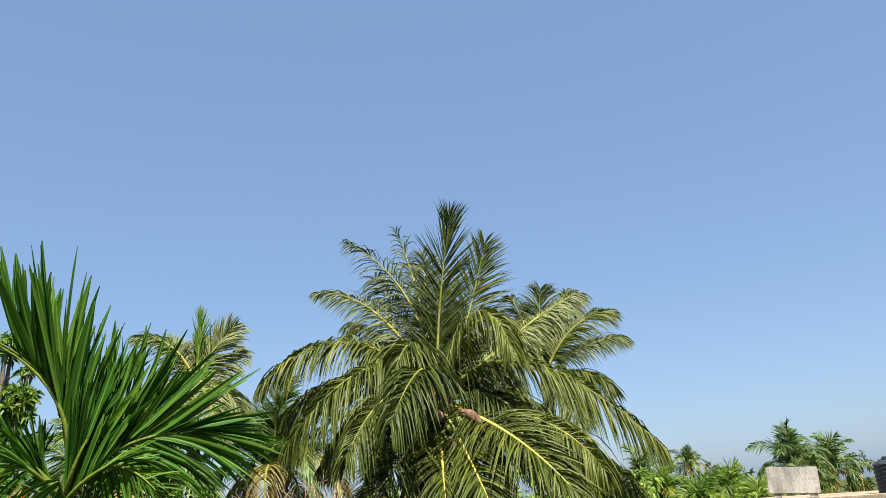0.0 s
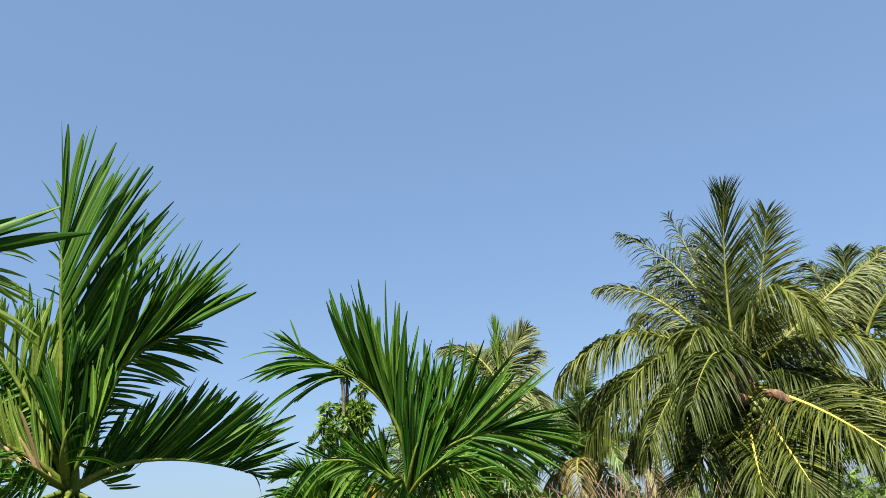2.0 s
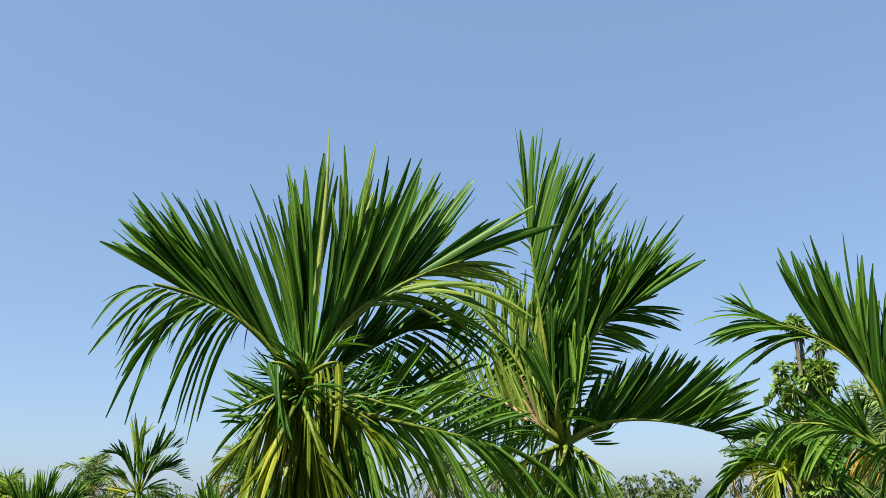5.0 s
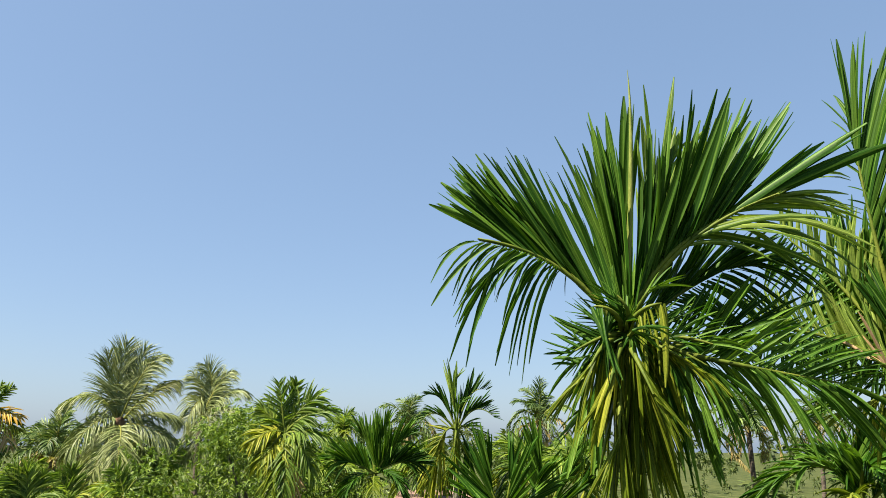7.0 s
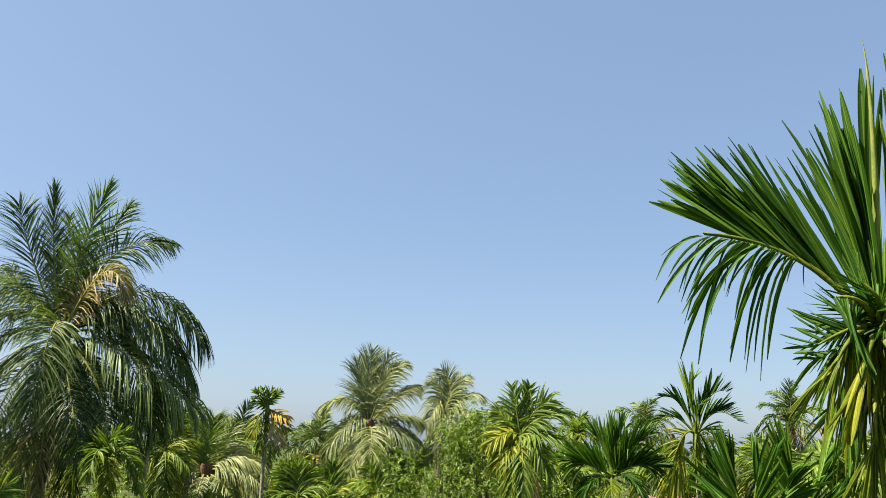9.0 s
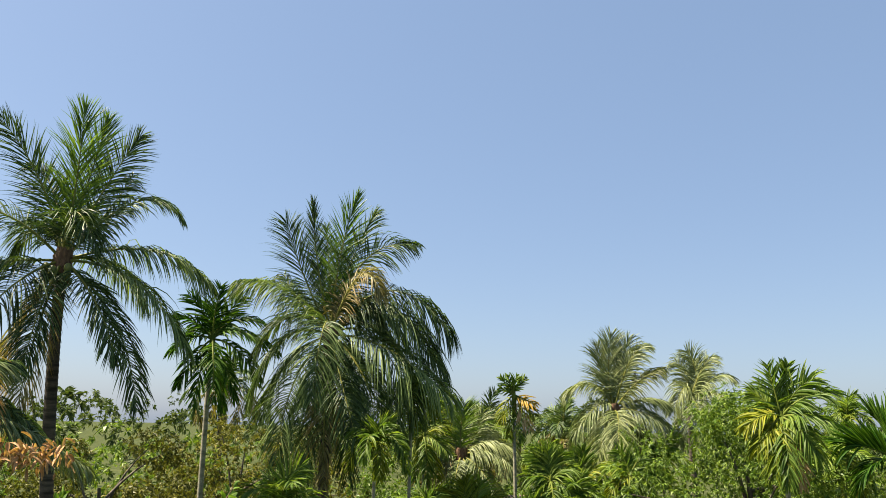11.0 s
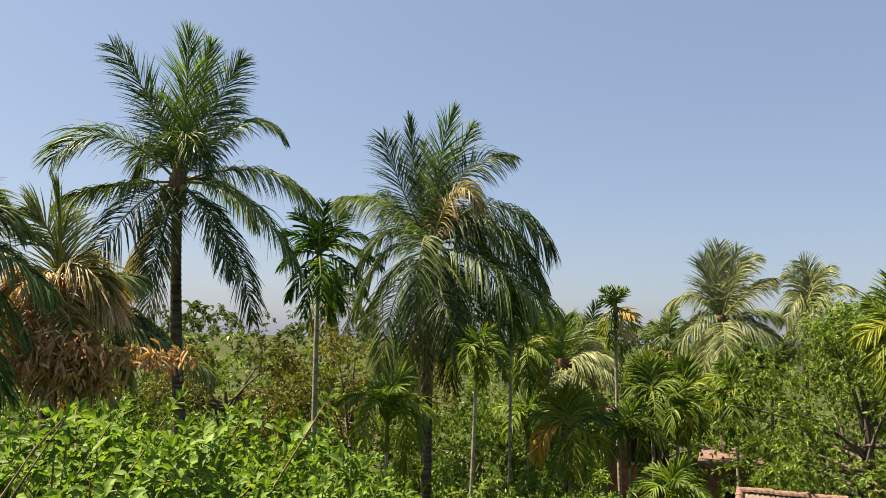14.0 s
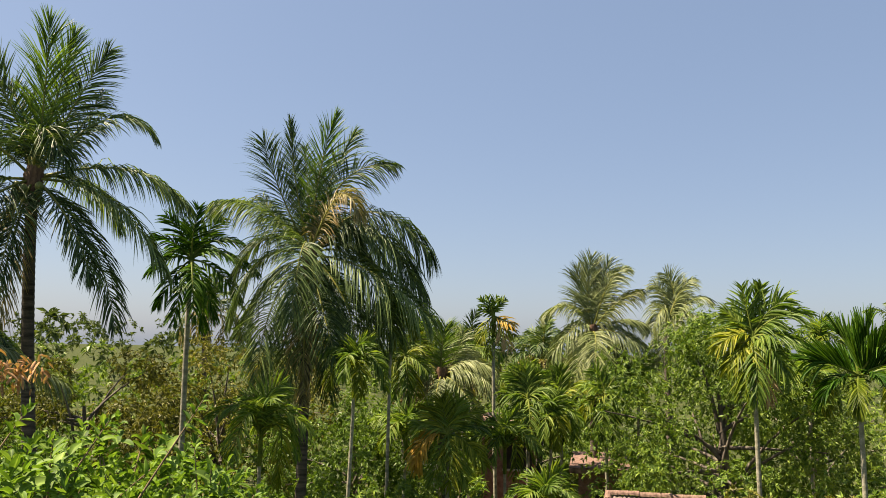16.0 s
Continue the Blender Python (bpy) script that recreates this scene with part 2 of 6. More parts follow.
def mesh_of(name, verts, quads, uv=None, smooth=True):
    me = bpy.data.meshes.new(name)
    me.vertices.add(len(verts))
    me.vertices.foreach_set("co", np.ascontiguousarray(verts, dtype=np.float32).ravel())
    me.loops.add(quads.size)
    me.loops.foreach_set("vertex_index", np.ascontiguousarray(quads, dtype=np.int32).ravel())
    me.polygons.add(len(quads))
    me.polygons.foreach_set("loop_start", np.arange(0, quads.size, 4, dtype=np.int32))
    me.polygons.foreach_set("use_smooth", np.full(len(quads), smooth))
    if uv is not None:
        me.uv_layers.new(name="UVMap").data.foreach_set("uv", np.ascontiguousarray(uv[quads.ravel()], dtype=np.float32).ravel())
    me.update(calc_edges=True)
    return me


def tube(points, radii, sides=8, rings=0.0, cap=True):
    """Vertices and quads of a round rod along points."""
    pts, rad = np.asarray(points, float), np.asarray(radii, float)
    tang = np.gradient(pts, axis=0)
    tang /= np.linalg.norm(tang, axis=1, keepdims=True) + 1e-9
    ref = np.array((1.0, 0.0, 0.0)) if abs(tang[:, 0]).mean() < 0.7 else np.array((0.0, 1.0, 0.0))
    a = np.cross(tang, ref)
    a /= np.linalg.norm(a, axis=1, keepdims=True) + 1e-9
    b = np.cross(tang, a)
    ang = np.linspace(0, 2 * np.pi, sides, endpoint=False)
    ringv = pts[:, None] + rad[:, None, None] * (np.cos(ang)[None, :, None] * a[:, None] + np.sin(ang)[None, :, None] * b[:, None])
    n = len(pts)
    idx = np.arange(n * sides).reshape(n, sides)
    nxt = np.roll(idx, -1, axis=1)
    quads = np.stack([idx[:-1], nxt[:-1], nxt[1:], idx[1:]], -1).reshape(-1, 4)
    return ringv.reshape(-1, 3), quads


def joined(name, pieces, smooth=True):
    verts, quads, at = [], [], 0
    for v, q in pieces:
        verts.append(v)
        quads.append(q + at)
        at += len(v)
    return mesh_of(name, np.concatenate(verts), np.concatenate(quads), None, smooth)


def part(name, me, material, parent, label="", kind=""):
    ob = new(name, me)
    if not me.materials:
        me.materials.append(material)
    ob.parent = parent
    return tagged(ob, label, "", "", kind)


def thing(name, x, y, z=0.0, turn=0.0):
    ob = new(name)
    ob.empty_display_size = 0.3
    ob.matrix_basis = pose(x, y, z, 0, 0, turn)
    return ob


def spot(turn, dist):
    """The place at that distance from the viewer, at so many degrees to the left of the first view."""
    return -dist * math.sin(radians(turn)), dist * math.cos(radians(turn))


def bent(mid, tip, count, start=(0, 0, 0)):
    """Points on a bow from start through mid to tip."""
    a, m, c = (np.array(v, float) for v in (start, mid, tip))
    ctrl = 2 * m - 0.5 * (a + c)
    s = np.linspace(0, 1, count)[:, None]
    return (1 - s) ** 2 * a + 2 * s * (1 - s) * ctrl + s ** 2 * c


def feather(rng, mid, tip, length, width, count, spread, hang, start, profile, steps, fold, lift, jitter=0.1, ragged=0.1, rise_by=0.0, tilt=0.0):
    """Leaflet rows on both sides of a bowed stalk: mesh data, and the stalk's points."""
    pts = bent(mid, tip, 60)
    seg = np.linalg.norm(np.diff(pts, axis=0), axis=1)
    run = np.concatenate([[0], np.cumsum(seg)]) / seg.sum()
    s = np.repeat(np.linspace(start, 1.0, count), 2)
    side = np.tile((-1.0, 1.0), count)
    s = np.clip(s + rng.normal(0, 0.3 / count, len(s)), start, 1)
    base = np.stack([np.interp(s, run, pts[:, k]) for k in range(3)], 1)
    tg = np.gradient(pts, axis=0)
    tang = np.stack([np.interp(s, run, tg[:, k]) for k in range(3)], 1)
    tang /= np.linalg.norm(tang, axis=1, keepdims=True)
    rise = abs(tip[2]) / (np.linalg.norm(tip) + 1e-9)
    face = np.clip((rise - 0.72) / 0.2, 0, 1) if tip[2] > 0 else 0.0
    face = max(face, tilt)
    ref = np.array((0.0, -1.0 * face, 1.0 - face)) + rng.normal(0, 0.12 + 0.3 * tilt, 3)
    sv = np.cross(tang, ref)
    sv /= np.linalg.norm(sv, axis=1, keepdims=True) + 1e-9
    nv = np.cross(sv, tang)
    a = np.radians(np.interp(s, (start, 1.0), spread)) + rng.normal(0, jitter, len(s))
    v = lift + rng.normal(0, jitter, len(s))
    way = np.cos(a)[:, None] * tang + np.sin(a)[:, None] * (np.cos(v)[:, None] * sv * side[:, None] + np.sin(v)[:, None] * nv)
    way += rng.normal(0, jitter * 0.5, way.shape) + np.array((0, 0, rise_by))
    way /= np.linalg.norm(way, axis=1, keepdims=True)
    lens = length * np.interp(s, np.linspace(start, 1, len(profile)), profile) * rng.uniform(1 - 1.6 * ragged, 1 + ragged, len(s))
    wid = width * rng.uniform(1 - 2.5 * ragged, 1 + 2 * ragged, len(s)) * np.clip(lens / length + 0.25, 0.5, 1.0)
    bend = hang * rng.uniform(0.5, 1.4, len(s)) * (0.7 + 0.6 * s)
    bend = np.where(rng.random(len(s)) < 0.35 * ragged, bend * 3 + 1.0, bend)
    blade = tang + nv * 0.25 * side[:, None] + rng.normal(0, ragged, way.shape)
    return pts, (base, way, blade, lens, wid, bend, steps, None, fold)


BLADE = (0.55, 1.0, 0.9, 0.6, 0.06)
CUT = (0.62, 0.95, 1.0, 1.0, 0.92, 0.7, 0.2)
BLUNT = (0.5, 0.95, 1.0, 0.9, 0.7, 0.3)


def along(pts, at):
    """Places on a bowed stalk, and its direction there."""
    seg = np.linalg.norm(np.diff(pts, axis=0), axis=1)
    run = np.concatenate([[0], np.cumsum(seg)]) / seg.sum()
    tg = np.gradient(pts, axis=0)
    base = np.stack([np.interp(at, run, pts[:, k]) for k in range(3)], 1)
    tang = np.stack([np.interp(at, run, tg[:, k]) for k in range(3)], 1)
    return base, tang / (np.linalg.norm(tang, axis=1, keepdims=True) + 1e-9)


def coconut_leaf(rng, palm, heart, mid, tip, length=0.8, face=0.3, hang=2.0, spread=(66, 26), material=None, stalk=None, count=0, fine=2, broad=1.0):
    """One palm frond: a tapered stalk and narrow leaflets on both sides that fall by hang. face: 0 lies flat, 1 stands facing the viewer."""
    pts = bent(mid, tip, 60)[:56]
    half = count or (34, 88, 125)[fine]
    at = np.clip(np.repeat(np.linspace(0.15, 1.0, half), 2) + rng.normal(0, 0.3 / half, half * 2), 0.12, 1)
    side = np.tile((-1.0, 1.0), half)
    n = half * 2
    base, tang = along(pts, at)
    ref = np.array((0.0, -face, 1.0 - face)) + rng.normal(0, 0.1, 3)
    sv = np.cross(tang, ref)
    sv /= np.linalg.norm(sv, axis=1, keepdims=True) + 1e-9
    nv = np.cross(sv, tang)
    gust = sum(rng.normal(0, 0.08) * np.sin(at * f + rng.uniform(0, 6)) for f in (7.0, 13.0, 27.0))
    a = np.radians(np.interp(at, (0.15, 1.0), spread)) + gust + rng.normal(0, 0.09, n)
    v = 0.15 + rng.normal(0, 0.14, n)
    way = np.cos(a)[:, None] * tang + np.sin(a)[:, None] * (np.cos(v)[:, None] * sv * side[:, None] + np.sin(v)[:, None] * nv)
    way += rng.normal(0, 0.05, way.shape)
    way /= np.linalg.norm(way, axis=1, keepdims=True)
    lens = 1.12 * length * np.interp(at, (0.15, 0.3, 0.5, 0.75, 0.9, 1.0), (0.6, 0.92, 1.0, 0.92, 0.68, 0.36)) * rng.uniform(0.82, 1.08, n)
    lens = np.where(rng.random(n) < 0.05, lens * 0.55, lens)
    wid = broad * (0.055, 0.029, 0.024)[fine] * rng.uniform(0.7, 1.2, n)
    bend = hang * 0.95 * rng.uniform(0.6, 1.35, n) * (0.75 + 0.5 * at)
    blade = tang + nv * 0.3 * side[:, None] + rng.normal(0, 0.45, way.shape)
    rod = part("frond", joined("frond", [tube(pts[::4] + (0, 0, heart), np.linspace(0.034, 0.004, len(pts[::4])), (4, 5, 6)[fine])]), stalk or STALK, palm)
    part("foliage", strips("foliage", base + (0, 0, heart), way, blade, lens, wid, bend, (3, 4, 4)[fine], BLADE, 0.34, 0.85), material or COCO, rod, "", "stuff")
    return rod


def fan_leaf(rng, palm, heart, mid, tip, edge, count=30, run=(0.15, 1.0), width=0.052, sag=0.03, ragged=0.15, material=None, near=2):
    """A row of broad pleated leaflets on a bowed stalk, their ends along the bow through the edge; a second row on one stalk shares it."""
    pts = bent(mid, tip, 60)
    count = round(count * 1.45)
    at = np.clip(np.linspace(*run, count) + rng.normal(0, 0.25 * (run[1] - run[0]) / count, count), 0.05, 1)
    base, tang = along(pts, at)
    e0, e1, e2 = (np.array(p, float) for p in edge)
    goal = bent(e1, e2, count, e0)
    tuft = np.repeat(np.arange(count // 3 + 1), rng.integers(1, 5, count // 3 + 1))[:count]
    tuft = np.concatenate([tuft, np.full(count - len(tuft), count)]) if len(tuft) < count else tuft
    shift, reach = rng.normal(0, 1, (count + 1, 3)), rng.normal(0, 1, count + 1)
    v = goal - base
    size = np.linalg.norm(v, axis=1, keepdims=True)
    v = v * np.minimum(1.03, 1 + ragged * (-0.55 + 0.5 * reach[tuft] + rng.normal(0, 0.4, count) - 1.2 * rng.random(count) ** 4))[:, None]
    v = v + size * (shift[tuft] * ragged * 0.55 + rng.normal(0, 0.45 * ragged, (count, 3))) * (1.0, 1.4, 1.0)
    size = np.linalg.norm(v, axis=1, keepdims=True)
    fall = sag * size * rng.uniform(0.5, 1.5, (count, 1)) * (0.0, 0.0, 1.0)
    ctrl = base + 0.5 * v + tang * size * 0.07 + fall
    end = base + v - fall * 0.4
    face = np.cross(tang, v / size)
    face /= np.linalg.norm(face, axis=1, keepdims=True) + 1e-9
    pleat = np.where(np.arange(count) % 2, 0.35, -0.35) + rng.normal(0, 0.3, count) + rng.normal(0, 0.3, count + 1)[tuft]
    side = tang * np.cos(pleat)[:, None] + face * np.sin(pleat)[:, None]
    wid = width * rng.uniform(0.4, 1.05, count) * np.clip(size[:, 0] / 0.5, 0.55, 1.15)
    lift = np.array((0, 0, heart))
    base, ctrl, end = base + lift, ctrl + lift, end + lift
    stalk = None
    for rod in palm.children:
        if "bow" in rod and np.abs(np.array(rod["bow"]) - np.array((*mid, *tip))).sum() < 0.16:
            stalk = rod
    if stalk is None:
        stalk = part("frond", joined("frond", [tube(pts[::4] + lift, np.linspace(0.024, 0.005, 15), 6)]), SHAFT, palm)
        stalk["bow"] = (*mid, *tip)
    steps = (3, 4, 6)[near]
    if near > 1 and palm.get("pieces", 0) < 300:
        palm["pieces"] = palm.get("pieces", 0) + count
        for k in range(count):
            part("leaflet", blades("leaflet", base[k:k + 1], ctrl[k:k + 1], end[k:k + 1], side[k:k + 1], wid[k:k + 1], steps, CUT, 0.32), material or ARECA, stalk)
    else:
        part("foliage", blades("foliage", base, ctrl, end, side, wid, steps, CUT, 0.32), material or ARECA, stalk, "", "stuff")
    return stalk


def areca_leaf(rng, palm, heart, mid, tip, size=1.0, material=None, near=2, hang=0.3, up=0.35, wide=False):
    """One frond of an areca palm: stiff, broad leaflets with blunt, torn ends. near: 2 close by, 1 further off, 0 far."""
    spread = (75, 25) if wide else ((56, 20), (52, 18), (42, 10))[near]
    pts, f = feather(rng, mid, tip, (0.5, 0.48, 0.66)[near] * size, (0.036, 0.028, 0.034)[near], (30, 50, 36)[near], spread, hang, 0.05 if wide else 0.2, (0.75, 0.95, 1.0, 0.95, 0.8), (3, 4, 5)[near], 0.3, 0.1 if wide else 0.55, 0.06, 0.16, up)
    stalk = part("frond", joined("frond", [tube(pts[::4] + (0, 0, heart), np.linspace(0.022, 0.005, 15), 6 if near > 1 else 4)]), SHAFT, palm)
    b, w, sd, ln, wd, hg, st, _, fo = f
    b = b + (0, 0, heart)
    single = near > 1 and palm.get("pieces", 0) < 300
    if single:
        palm["pieces"] = palm.get("pieces", 0) + len(b)
        for k in range(len(b)):
            part("leaflet", strips("leaflet", b[k:k + 1], w[k:k + 1], sd[k:k + 1], ln[k:k + 1], wd[k:k + 1], hg[k:k + 1], st, BLUNT, fo), material or ARECA, stalk)
    else:
        part("foliage", strips("foliage", b, w, sd, ln, wd, hg, st, BLUNT, fo), material or ARECA, stalk, "", "stuff")
    return stalk


def comb_leaf(rng, palm, heart, mid, tip, size=1.0, to=(0.0, 1.0), spread=(50, 15), fall=0, material=None, near=2, count=44, twist=0.0):
    """An arching areca frond whose leaflets all stand to one side of the stalk like a sail; fall: limp leaflets near its end."""
    pts = bent(mid, tip, 60)
    seg = np.linalg.norm(np.diff(pts, axis=0), axis=1)
    run = np.concatenate([[0], np.cumsum(seg)]) / seg.sum()
    s = np.clip(np.linspace(0.14, 1.0, count) + rng.normal(0, 0.008, count), 0.1, 1)
    low = rng.uniform(0.55, 1.0, fall)
    s = np.concatenate([s, low])
    total = count + fall
    base = np.stack([np.interp(s, run, pts[:, k]) for k in range(3)], 1)
    tg = np.gradient(pts, axis=0)
    tang = np.stack([np.interp(s, run, tg[:, k]) for k in range(3)], 1)
    tang /= np.linalg.norm(tang, axis=1, keepdims=True)
    out = np.array((to[0], -0.2, to[1]), float)
    out = out - (tang @ out)[:, None] * tang
    out /= np.linalg.norm(out, axis=1, keepdims=True) + 1e-9
    bundle = np.repeat(rng.normal(0, 0.09, total // 3 + 1), 3)[:total]
    a = np.radians(np.interp(s, (0.1, 1.0), spread)) + bundle + rng.normal(0, 0.05, total)
    aside = np.cross(tang, out) * np.where(np.arange(total) % 2, 0.16, -0.16)[:, None]
    way = np.cos(a)[:, None] * tang + np.sin(a)[:, None] * out + aside + rng.normal(0, 0.03, (total, 3))
    limp = np.arange(total) >= count
    way = np.where(limp[:, None], tang * 0.8 + rng.normal(0, 0.28, (total, 3)) - (0, 0, 0.25), way)
    way /= np.linalg.norm(way, axis=1, keepdims=True)
    lens = 0.68 * size * np.interp(s, (0.1, 0.3, 0.6, 0.85, 1.0), (0.85, 1.0, 1.0, 0.85, 0.6)) * rng.uniform(0.7, 1.1, total)
    wid = (0.03, 0.034, 0.036)[near] * rng.uniform(0.6, 1.25, total)
    bend = np.where(limp, rng.uniform(1.0, 2.6, total), rng.uniform(0.02, 0.14, total) + 0.9 * s ** 3 * rng.random(total))
    blade = tang + np.array((0.0, twist, 0.0)) + rng.normal(0, 0.3, (total, 3))
    stalk = part("frond", joined("frond", [tube(pts[::4] + (0, 0, heart), np.linspace(0.02, 0.005, 15), 6)]), SHAFT, palm)
    base = base + (0, 0, heart)
    steps = (3, 4, 5)[near]
    if near > 1 and palm.get("pieces", 0) < 300:
        palm["pieces"] = palm.get("pieces", 0) + total
        for k in range(total):
            part("leaflet", strips("leaflet", base[k:k + 1], way[k:k + 1], blade[k:k + 1], lens[k:k + 1], wid[k:k + 1], bend[k:k + 1], steps, BLUNT, 0.3), material or ARECA, stalk)
    else:
        part("foliage", strips("foliage", base, way, blade, lens, wid, bend, steps, BLUNT, 0.3), material or ARECA, stalk, "", "stuff")
    return stalk


def spear(palm, heart, mid, tip):
    """A leaf still folded, like a tall thin spike."""
    p = bent(mid, tip, 12) + (0, 0, heart)
    part("spear_leaf", joined("spear_leaf", [tube(p, 0.018 * (1 - np.linspace(0, 0.97, 12) ** 2), 8)]), SPEAR, palm, "pale folded spear leaf")


def trunk_of(palm, heart, radius, material, lean=(0.0, 0.0), ring=0.12, sides=12):
    """A ringed, slightly bowed stem from the ground to the crown; lean is how far the foot stands off."""
    n = max(8, int(heart / ring) * 2)
    s = np.linspace(0, 1, n)
    x = lean[0] * (1 - s) ** 1.6
    y = lean[1] * (1 - s) ** 1.6
    pts = np.stack([x, y, s * heart], 1)
    rad = radius * (1.25 - 0.35 * s + 0.5 * np.exp(-s * heart / 0.5))
    rad = rad * np.where(np.arange(n) % 2 == 0, 1.03, 0.97)
    return part("trunk", joined("trunk", [tube(pts, rad, sides)]), material, palm)


def ball(centre, r, squash=1.0, rings=6, sides=8, rng=None):
    u = np.linspace(0, np.pi, rings + 1)
    pts = np.stack([0 * u, 0 * u, -np.cos(u) * r * squash], 1) + centre
    return tube(pts, np.maximum(np.sin(u) * r, 0.001), sides)


def crown_base(rng, palm, heart, nuts=9, spread=0.3):
    """Brown fibre round the crown's foot and a bunch of nuts."""
    s = np.linspace(0, 1, 10)
    v, q = tube(np.stack([0 * s, 0 * s, heart - 0.5 + s * 0.75], 1), 0.12 + 0.06 * np.sin(s * 2.6), 14)
    v = v + rng.normal(0, 0.018, v.shape)
    part("fibre_sheath", joined("fibre_sheath", [(v, q)]), FIBRE, palm, "brown fibrous sheath")
    for k in range(nuts):
        a = rng.uniform(0, 6.28)
        c = np.array((math.cos(a) * spread, math.sin(a) * spread, heart - 0.15 - rng.uniform(0, 0.4)))
        part("coconut", joined("coconut", [ball(c, 0.08, 1.25)]), NUT, palm, "green coconut")


def coconut_palm(seed, turn, dist, heart, label, nuts=8, lean=(0.4, 0.0), radius=0.115, fine=2, tint=None):
    rng = np.random.default_rng(seed)
    palm = tagged(thing("coconut_palm", *spot(turn, dist), 0, turn), label, "palm tree")
    trunk_of(palm, heart, radius, BARK_COCO, lean)
    if nuts:
        crown_base(rng, palm, heart, nuts)

    def plume(mid, tip, length=0.8, face=0.3, hang=2.0, spread=(66, 26), material=None, stalk=None, count=0):
        coconut_leaf(rng, palm, heart, mid, tip, length, face, hang, spread, material or tint, stalk, count, fine)
    return palm, plume


def areca_palm(seed, turn, dist, heart, label, lean=(0.15, 0.0), radius=0.06, near=2):
    rng = np.random.default_rng(seed)
    palm = tagged(thing("areca_palm", *spot(turn, dist), 0, turn), label, "palm tree")
    trunk_of(palm, heart - 0.55, radius, BARK_ARECA, lean, 0.14)
    s = np.linspace(0, 1, 9)
    part("crownshaft", joined("crownshaft", [tube(np.stack([0 * s, 0 * s, heart - 0.62 + s * 0.75], 1), radius * (1.15 + 0.5 * np.sin(s * 2.2) - 0.75 * s), 12)]), SHAFT, palm, "smooth green crownshaft")

    def leaf(mid, tip, size=1.0, material=None, hang=None, up=0.35, wide=False):
        areca_leaf(rng, palm, heart, mid, tip, size, material, near, hang or (0.3 if near > 1 else 1.0), up, wide)

    def sail(mid, tip, size=1.0, to=(0.0, 1.0), spread=(50, 15), fall=0, material=None, count=44, twist=0.0):
        comb_leaf(rng, palm, heart, mid, tip, size, to, spread, fall, material, near, count, twist)

    def fan(mid, tip, edge, **ways):
        fan_leaf(rng, palm, heart, mid, tip, edge, near=near, **ways)

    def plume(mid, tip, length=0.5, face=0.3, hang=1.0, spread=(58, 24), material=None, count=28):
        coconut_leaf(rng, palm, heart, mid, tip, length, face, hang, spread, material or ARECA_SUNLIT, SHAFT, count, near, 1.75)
    return palm, leaf, sail, fan, plume


def wild_coconut(seed, turn, dist, heart, label, leaves=20, reach=2.6, foot=(0.3, 0.0), old=0.2, radius=0.13, group=""):
    """A coconut palm whose fronds fan out by chance."""
    rng = np.random.default_rng(seed)
    palm = tagged(thing("coconut_palm", *spot(turn, dist), 0, turn), label, "palm tree", group)
    trunk_of(palm, heart, radius, BARK_COCO, foot, 0.3, 8)
    for k in range(leaves):
        f = k / (leaves - 1)
        a = k * 2.4 + rng.uniform(-0.3, 0.3)
        e = radians(86 - 112 * f + rng.uniform(-9, 9))
        r = reach * rng.uniform(0.8, 1.15)
        out = np.array((math.cos(a), math.sin(a), 0.0))
        mid = out * math.cos(e) * r * 0.52 + np.array((0, 0, math.sin(e) * r * 0.52 + 0.06 * r))
        e2 = e - radians(10 + 42 * f + rng.uniform(-6, 10))
        tip = out * math.cos(e2) * r * 0.95 + np.array((0, 0, math.sin(e2) * r * 0.95))
        coconut_leaf(rng, palm, heart, mid, tip, 0.3 * reach, max(0.0, 0.5 - 0.5 * f), 0.5 + 2.2 * f, (62, 24), COCO_OLD if f > 1 - old else COCO_GROVE, None, 0, 1 if dist < 30 else 0)
    return palm


def wild_areca(seed, turn, dist, heart, label, leaves=9, reach=1.25, foot=(0.1, 0.0), radius=0.055, group="", old=1, near=0):
    rng = np.random.default_rng(seed)
    palm = tagged(thing("areca_palm", *spot(turn, dist), 0, turn), label, "palm tree", group)
    trunk_of(palm, heart - 0.5, radius, BARK_ARECA, foot, 0.2, 8)
    s = np.linspace(0, 1, 7)
    part("crownshaft", joined("crownshaft", [tube(np.stack([0 * s, 0 * s, heart - 0.6 + s * 0.7], 1), radius * (1.2 + 0.4 * np.sin(s * 2.2) - 0.75 * s), 8)]), SHAFT, palm)
    for k in range(leaves):
        f = k / (leaves - 1)
        a = k * 2.4 + rng.uniform(-0.3, 0.3)
        e = radians(86 - 75 * f + rng.uniform(-8, 8))
        r = reach * rng.uniform(0.85, 1.1)
        out = np.array((math.cos(a), math.sin(a), 0.0))
        mid = out * math.cos(e) * r * 0.5 + np.array((0, 0, math.sin(e) * r * 0.5 + 0.08 * r))
        e2 = e - radians(22 + 48 * f)
        tip = out * math.cos(e2) * r * 0.95 + np.array((0, 0, math.sin(e2) * r * 0.95))
        if near > 1:
            areca_leaf(rng, palm, heart, mid, tip, reach / 1.25, ARECA_OLD if k >= leaves - old else None, near, 0.4 + 1.1 * f, 0.3 - 0.5 * f)
        else:
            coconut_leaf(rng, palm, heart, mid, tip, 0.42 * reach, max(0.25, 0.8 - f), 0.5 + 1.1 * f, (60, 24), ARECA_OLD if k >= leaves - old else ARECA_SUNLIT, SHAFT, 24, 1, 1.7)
    return palm


